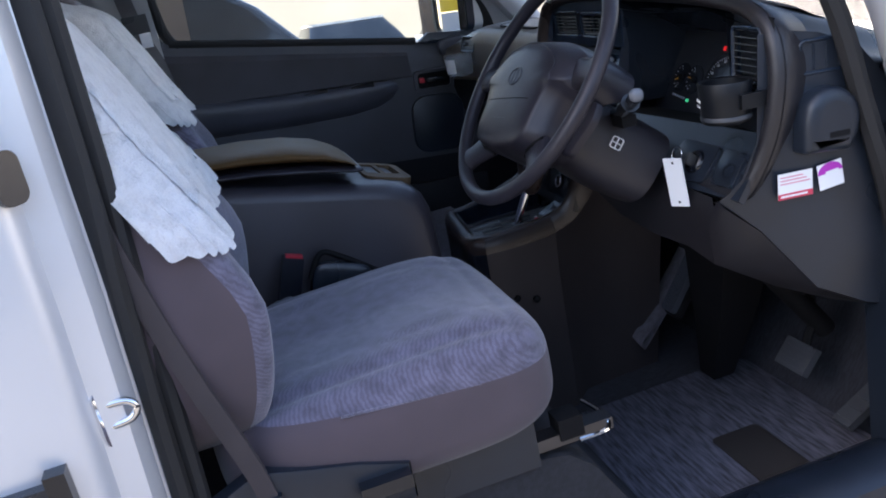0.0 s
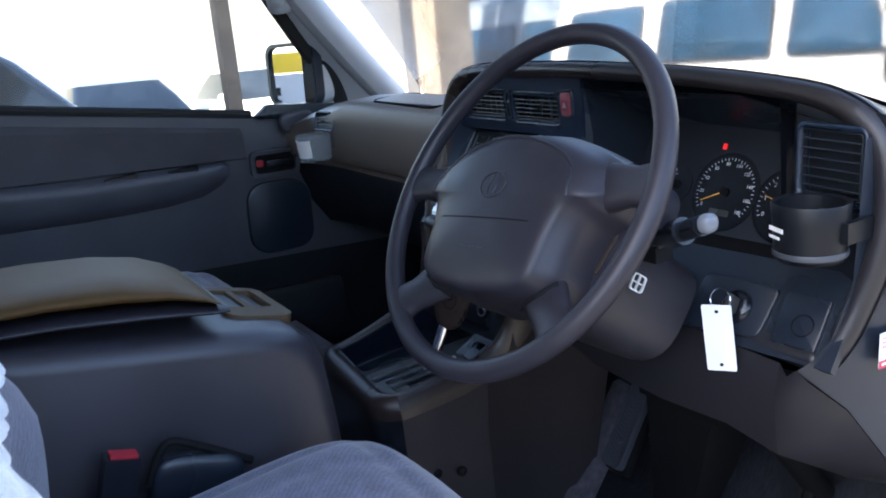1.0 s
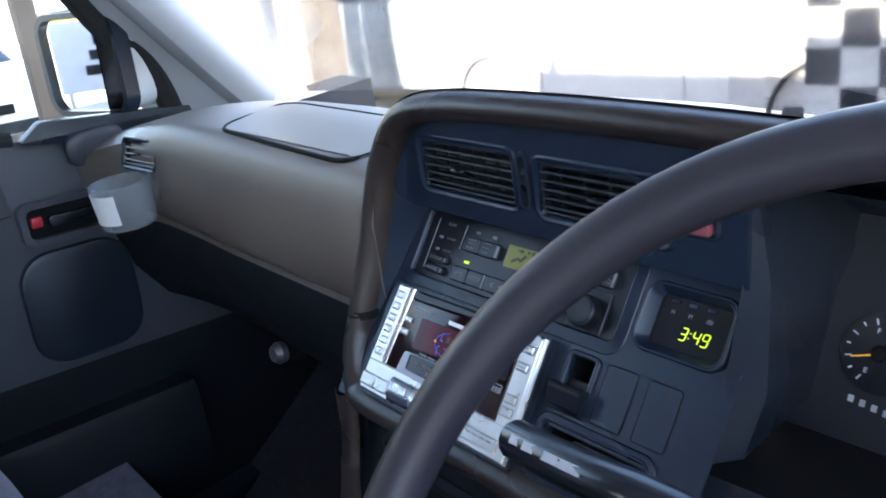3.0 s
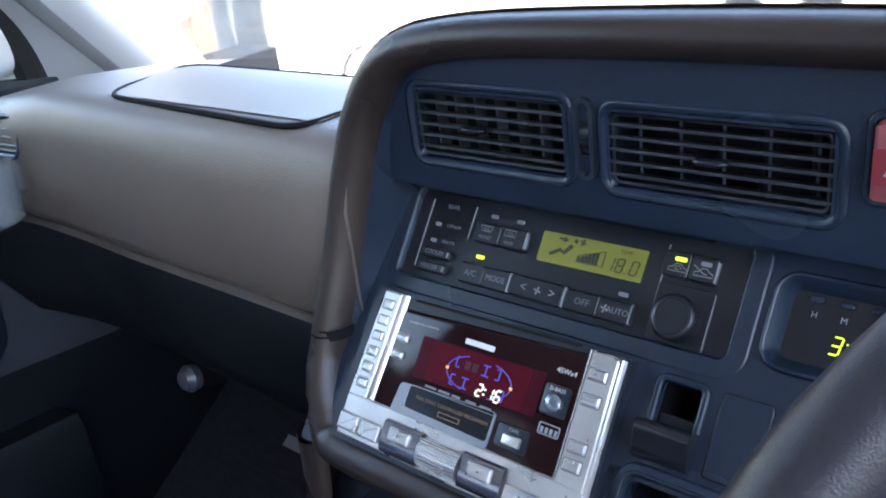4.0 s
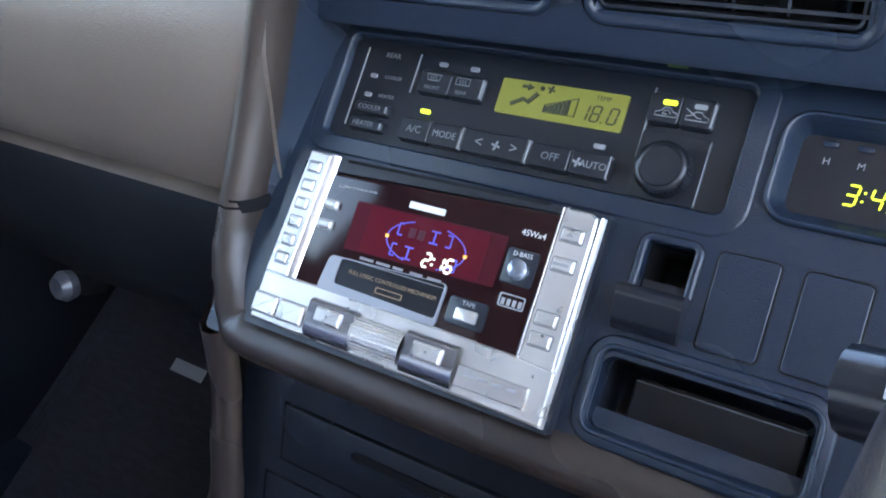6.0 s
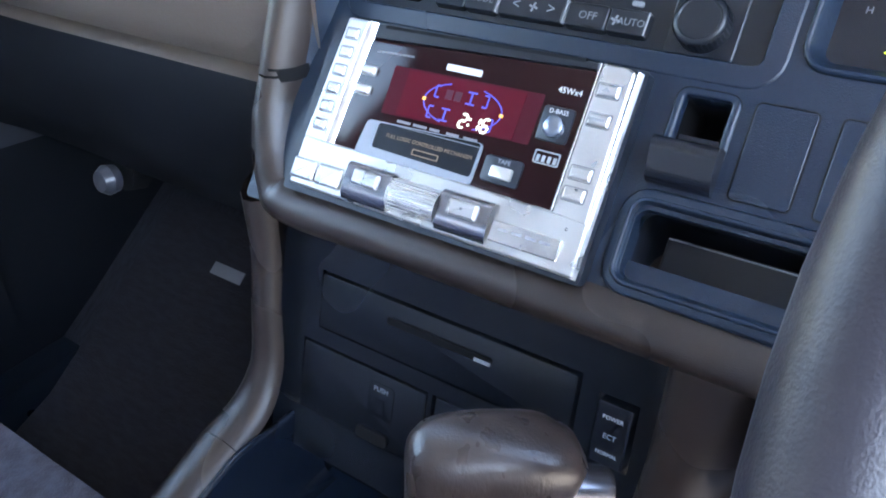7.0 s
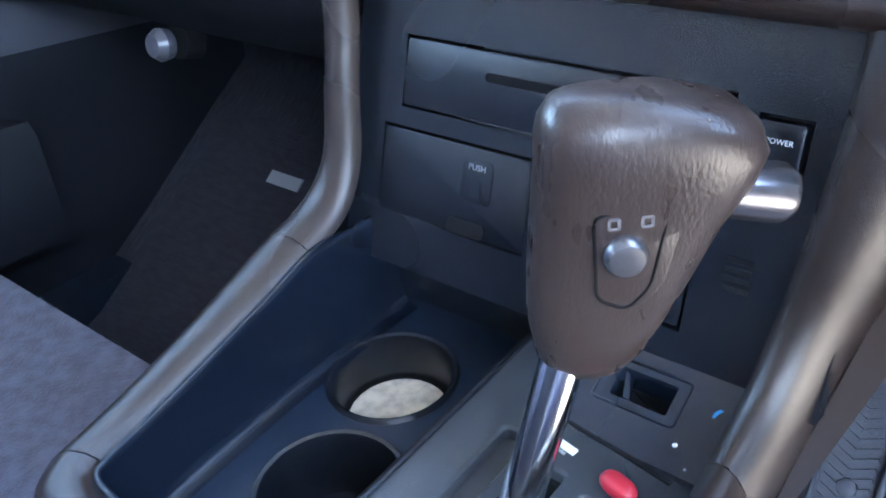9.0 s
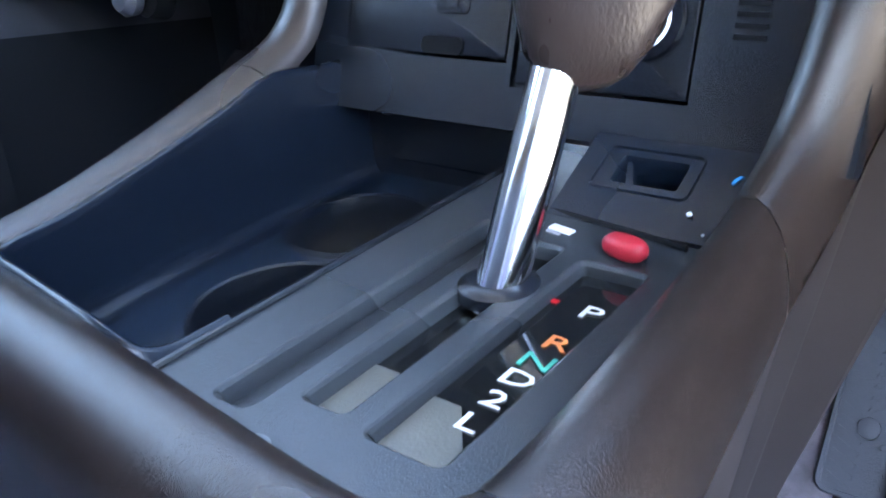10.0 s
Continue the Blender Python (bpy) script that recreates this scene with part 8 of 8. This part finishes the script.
words("lettering", "DISC", 0.0028, sx(0.2160, -0.0470, 0.0019), GREYLINE, ste)
# lower keys and the ribbed roller
skey("lower_key", 0.0500, 0.0665, -0.0925, -0.0815, 0.0018, 0.0040)
skey("lower_key", 0.0680, 0.0855, -0.0925, -0.0815, 0.0018, 0.0040)
DKS = mat("dark_chrome", (0.30, 0.30, 0.33), 0.18, 0.95, bump=0)
for x in (0.0890, 0.1505):
    part("key_bridge", loft([[SX @ Vector((a, y, z)) for a in (x, x + 0.0004, x + 0.0296, x + 0.0300)] for y, z in ((-0.0748, 0.0015), (-0.0756, 0.0040), (-0.0772, 0.0054), (-0.0880, 0.0056), (-0.0925, 0.0046), (-0.0955, 0.0026), (-0.0965, -0.002))]), DKS, ste, "dark chrome key bridge", 50)
    skey("bridge_key", x + 0.0062, x + 0.0232, -0.0868, -0.0785, 0.0050, 0.0076)
    part("key_mark", box(x + 0.0140, x + 0.0153, -0.0832, -0.0820, 0.0074, 0.0079, 0, SX), KEYGAP, ste)
part("roller", loft([[SX @ Vector((a, -0.0852 + 0.0090 * math.cos(radians(t)), 0.0003 + 0.0078 * math.sin(radians(t)))) for a in (0.1196, 0.1202, 0.1496, 0.1502)] for t in range(0, 181, 12)]), CHROME_SOFT, ste, "ribbed volume roller", 50)
for k in range(11):
    a = radians(25 + 13 * k)
    part("roller_rib", box(0.1204, 0.1494, -0.0002, 0.0002, -0.0010, 0.0005, 0, SX @ pose(0, -0.0852 + 0.0090 * math.cos(a), 0.0003 + 0.0078 * math.sin(a), math.degrees(a) - 90, 0, 0)), SILVER, ste)
lbl = part("label_bar", stepped(rrect(0.1815, 0.2195, -0.0930, -0.0822, 0.001), ((0.0, 0.0014), (0.0002, 0.0034), (0.0008, 0.0040)), SX, True), CHROME_SOFT, ste, "raised pale bar")
for k in range(4):
    part("print_bar", box(0.1860 + 0.0075 * k, 0.1915 + 0.0075 * k, -0.0868, -0.0856, 0.0039, 0.0043, 0, SX), GREYLINE, lbl)
part("bar_notch", box(0.2000, 0.2006, -0.0928, -0.0900, 0.0030, 0.0042, 0, SX), KEYGAP, lbl)
part("reset_hole", lathe([(0.0008, 0.0017), (0.0008, 0.0021), (0, 0.0021)], 8, SX @ pose(0.2185, -0.0770, 0)), BLACK, ste)

# ---- outside ----
PLACE[0] = Matrix.Identity(4)
ASPH = mat("pale_asphalt", (0.15, 0.147, 0.140), 0.9, vary=0.25, big=0.8, grain=60, bump=0.4)
structure("ground", box(-120, 120, -120, 120, -0.3, 0.0), ASPH, "pale worn asphalt yard")
# unseen wall added behind, tall enough that its shade covers the van
structure("wall_building", box(-8.5, 4.3, -14.6, -14.2, 0, 17.4), mat("grey_cladding", (0.45, 0.45, 0.46), 0.6, vary=0.1), "unseen plain grey wall added behind to shade the van")
# slab out of view overhead, added to hold back sky and sun
structure("canopy_roof", box(-3.2, 1.2, -8.0, 2.0, 3.6, 3.72, 0.02), mat("grey_block_slab", (0.30, 0.30, 0.31), 0.7, vary=0.1), "unseen grey slab added above the parked van to cut light")
# added out of view: keeps low light from the right out of the cab
structure("wall_right", box(5.4, 5.6, -14.2, 9.0, 0, 2.0), mat("dark_wall_render", (0.22, 0.22, 0.225), 0.8, vary=0.1), "unseen dark wall added to block low light on the driver's side")
# pale wall across the road
structure("wall_far", box(-22.2, -22, -14, 30, 0, 7.0), mat("cream_render", (0.52, 0.48, 0.40), 0.8, vary=0.08, big=0.5), "tall cream wall far across the yard")
structure("wall_far_front", box(-22, 20, 24, 24.3, 0, 6.5), mat("pale_render", (0.50, 0.49, 0.46), 0.8, vary=0.08, big=0.5), "tall pale wall beyond the parked vans")

# van windows: the blue of reflected sky is put into the base colour
SKYGLASS = mat("sky_blue_vehicle_glass", (0.022, 0.070, 0.130), 0.05, vary=0.3, big=1.5, bump=0, spec=0.5, rvary=0.02)
def van(name, base, yaw, label, length=4.6, roof=1.98, body=WHITEPAINT):
    """A boxy van; local x towards its nose, y to its left, the near flank at y = 0."""
    v = thing(name, base, label, "van", "parked vehicles")
    m = Matrix.Translation(base) @ pose(0, 0, 0, 0, 0, yaw)
    L, W = length, 1.69
    rows = []
    for z, x0, x1, d in ((0.30, 0.02, L - 0.05, 0.04), (0.55, 0.0, L, 0.0), (0.95, 0.0, L - 0.02, 0.0), (1.16, 0.03, L - 0.12, 0.02), (1.60, 0.10, L - 0.55, 0.10), (1.86, 0.16, L - 0.95, 0.17), (roof, 0.35, L - 1.3, 0.38)):
        poly = quad_poly([(x0, d), (x1, d), (x1, W - d), (x0, W - d)], 0.12, 4)
        rows.append([m @ Vector((x, y, z)) for x, y in poly])
    part("body", loft(rows, True, True), body, v, "", 30)
    fl = m @ frame_of((0, 0.010, 1.17), (1, 0, 0), (0, 0.20, 1.0))
    for x0, x1 in ((0.38, 1.28), (1.48, 2.54), (2.68, 3.45)):
        poly = [(x0, 0.0), (x1, 0.0), (x1 - (0.25 if x1 > 3 else 0), 0.46), (x0 + 0.02, 0.46)]
        w = part("window", prism(quad_poly(poly, 0.04), 0.0, 0.016, 0.004, fl), SKYGLASS, v, "side window coloured blue like reflected sky")
        part("window_seal", tube([fl @ Vector((x, y, 0.012)) for x, y in quad_poly(poly, 0.04)], 0.008, 6, True), RUBBER, w)
    for x in (1.38, 2.61, 3.55):
        part("door_gap", box(x - 0.004, x + 0.004, -0.004, 0.006, 0.45, 1.17, 0, m), BLACK, v)
    for x in (1.50, 2.72):
        part("door_handle", box(x, x + 0.13, -0.030, 0.0, 1.02, 1.06, 0.008, m), body, v)
    part("side_moulding", box(0.25, 3.4, -0.012, 0.0, 0.74, 0.78, 0.004, m), TRIMGREY, v)
    for x in (0.85, 3.55):
        wh = part("wheel", lathe([(0.19, -0.01), (0.30, -0.01), (0.325, 0.02), (0.325, 0.18), (0.30, 0.20), (0, 0.20)], 32, m @ pose(x, 0.03, 0.325, -90, 0, 0)), RUBBER, v, "tyre")
        part("rim", lathe([(0.195, 0.0), (0.18, 0.02), (0.06, 0.03), (0, 0.03)], 24, m @ pose(x, 0.03, 0.325, -90, 0, 0)), SILVER, wh)
        part("wheel_arch", tube([m @ Vector((x + 0.37 * math.cos(t), -0.006, 0.33 + 0.37 * math.sin(t))) for t in [math.pi * k / 16 for k in range(17)]], 0.016, 6), mat("dark_arch", (0.03, 0.03, 0.035), 0.6), v)
    part("roof_rail", tube([m @ Vector((0.5, 0.33, roof + 0.015)), m @ Vector((L - 1.5, 0.33, roof + 0.015))], 0.02, 6), BLACK, v)
    return v


van("white_van", (-5.15, 5.4, 0), 0, "white high-roof van parked side-on")
van("silver_van", (-8.85, 5.9, 0), 0, "silver-blue van parked beyond the posts", 3.7, 1.98, mat("silver_blue_paint", (0.33, 0.40, 0.45), 0.3, vary=0.05, bump=0, coat=0.5))

# checkered board in front of the white van's nose
ckb = thing("checkered_board", (-0.7, 5.12, 0), "black and white checkered board standing in the yard", "board")
part("backing", box(-1.60, 0.11, 5.12, 5.15, 0.0, 2.98), WHITEPAINT, ckb)
CKB = mat("black_tile", (0.015, 0.02, 0.03), 0.5, vary=0.1)
CKW = mat("white_tile", (0.78, 0.78, 0.76), 0.5, vary=0.05)
for i in range(9):
    for j in range(15):
        me = box(-1.60 + 0.19 * i, -1.60 + 0.19 * (i + 1), 5.112, 5.119, 0.02 + 0.197 * j, 0.02 + 0.197 * (j + 1))
        part("tile", me, CKB if (i + j) % 2 else CKW, ckb, "", 0)

# posts standing in the yard
POST = mat("brown_steel", (0.13, 0.085, 0.06), 0.5, vary=0.1)
def post(name, x, y, w, m, label, h=4.0):
    p = thing(name, (x, y, 0), label, "post")
    part("shaft", box(x - w / 2, x + w / 2, y - w / 2, y + w / 2, 0, h, 0.006), m, p)
    part("foot", box(x - w, x + w, y - w, y + w, 0, 0.03, 0.004), m, p)
post("thin_post", -3.0, 1.76, 0.075, POST, "thin brown steel post beyond the passenger door")
post("dark_post", -6.68, 5.0, 0.26, mat("dark_steel_post", (0.06, 0.06, 0.06), 0.5), "dark steel post beside the yard")
post("beige_pillar", -6.27, 5.05, 0.42, mat("beige_pillar_paint", (0.45, 0.38, 0.30), 0.8), "square beige pillar")
post("brown_pillar", -3.0, 0.36, 0.13, POST, "brown square post behind the passenger window")

CARGLASS = mat("dark_car_glass", (0.020, 0.024, 0.028), 0.08, vary=0.3, big=1.5, bump=0, spec=0.35, rvary=0.02)
TAIL = mat("red_lamp_plastic", (0.45, 0.03, 0.03), 0.25, vary=0, bump=0)
def car(name, base, yaw, label, paint):
    """A parked saloon seen from its front; local x towards its nose."""
    c = thing(name, base, label, "car", "parked vehicles")
    m = Matrix.Translation(base) @ pose(0, 0, 0, 0, 0, yaw)
    rows = []
    for x, hw, zb, zt in ((-2.1, 0.70, 0.35, 0.85), (-1.9, 0.80, 0.25, 0.98), (-0.6, 0.84, 0.22, 0.98), (0.7, 0.84, 0.22, 0.97), (1.7, 0.80, 0.22, 0.85), (2.05, 0.70, 0.28, 0.70), (2.12, 0.60, 0.36, 0.60)):
        rows.append([m @ Vector((x, y, z)) for y, z in quad_poly([(-hw, zb), (hw, zb), (hw, zt), (-hw, zt)], 0.10, 3)])
    part("body", loft(rows, True, True), paint, c, "", 40)
    cab = [[m @ Vector((x, y, z)) for x, y in quad_poly([(x0, -hw), (x1, -hw), (x1, hw), (x0, hw)], 0.12, 3)] for z, x0, x1, hw in ((0.95, -1.75, 0.85, 0.76), (1.20, -1.45, 0.40, 0.68), (1.42, -1.1, -0.05, 0.58))]
    part("glass_house", loft(cab, True, False), CARGLASS, c)
    part("roof", loft([cab[2], [p + Vector((0, 0, 0.03)) for p in cab[2]]], True, True), paint, c)
    for s in (-1, 1):
        part("headlamp", blob((0.05, 0.16, 0.07), 0.6, 16, 8, None, m @ pose(2.03, 0.52 * s, 0.62)), HEADLAMP, c)
        for x in (-1.3, 1.3):
            part("wheel", lathe([(0.30, -0.09), (0.31, 0), (0.30, 0.09), (0, 0.09)], 20, m @ pose(x, 0.76 * s, 0.31, 90, 0, 0)), RUBBER, c)
    part("grille", box(2.08, 2.14, -0.30, 0.30, 0.50, 0.60, 0.01, m), BLACK, c)
    part("bumper", box(2.00, 2.16, -0.72, 0.72, 0.30, 0.42, 0.03, m), CARGLASS, c, "dark bumper strip")
    for s in (-1, 1):
        part("side_lamp", box(2.02, 2.09, 0.66 * s - 0.06, 0.66 * s + 0.06, 0.54, 0.68, 0.01, m), TAIL, c, "red lamp lens")
        part("door_mirror", blob((0.06, 0.10, 0.07), 0.6, 14, 8, None, m @ pose(0.72, 0.90 * s, 1.02)), paint, c)
    return c


car("white_car", (-11.1, 2.75, 0), 0, "white car parked facing the yard", WHITEPAINT)
car("white_car", (-13.5, 5.6, 0), 0, "white car parked facing the yard", WHITEPAINT)
van("dark_van", (-4.5, -3.1, 0), 90, "dark van parked alongside beyond the posts", 4.6, 1.98, mat("dark_paint", (0.025, 0.028, 0.032), 0.2, vary=0.1, bump=0, coat=0.6))
# sign stand behind, seen in the door mirror
sg = thing("sign_stand", (-4.3, -4.0, 0), "sign stand with yellow header and pale board", "sign")
SG = Matrix.Translation((-4.3, -4.0, 0)) @ pose(0, 0, 0, 0, 0, 150)
part("board", box(-0.36, 0.36, -0.02, 0.02, 0.85, 1.42, 0.01, SG), mat("pale_board", (0.55, 0.56, 0.62), 0.5, vary=0.1), sg)
part("header", box(-0.36, 0.36, -0.024, 0.024, 1.43, 1.62, 0.01, SG), mat("yellow_sign", (0.85, 0.55, 0.02), 0.5, vary=0.05), sg, "yellow header panel")
for k in range(3):
    part("print_bar", box(-0.12, 0.14 - 0.05 * k, -0.026, 0.026, 0.98 + 0.12 * k, 1.06 + 0.12 * k, 0, SG), BLACK, sg)
for x in (-0.3, 0.3):
    part("leg", tube([SG @ Vector((x, 0, 0)), SG @ Vector((x, 0, 0.9))], 0.02, 8), TRIMGREY, sg)
car("white_car", (-12.4, 0.4, 0), 0, "white car parked facing the yard", WHITEPAINT)
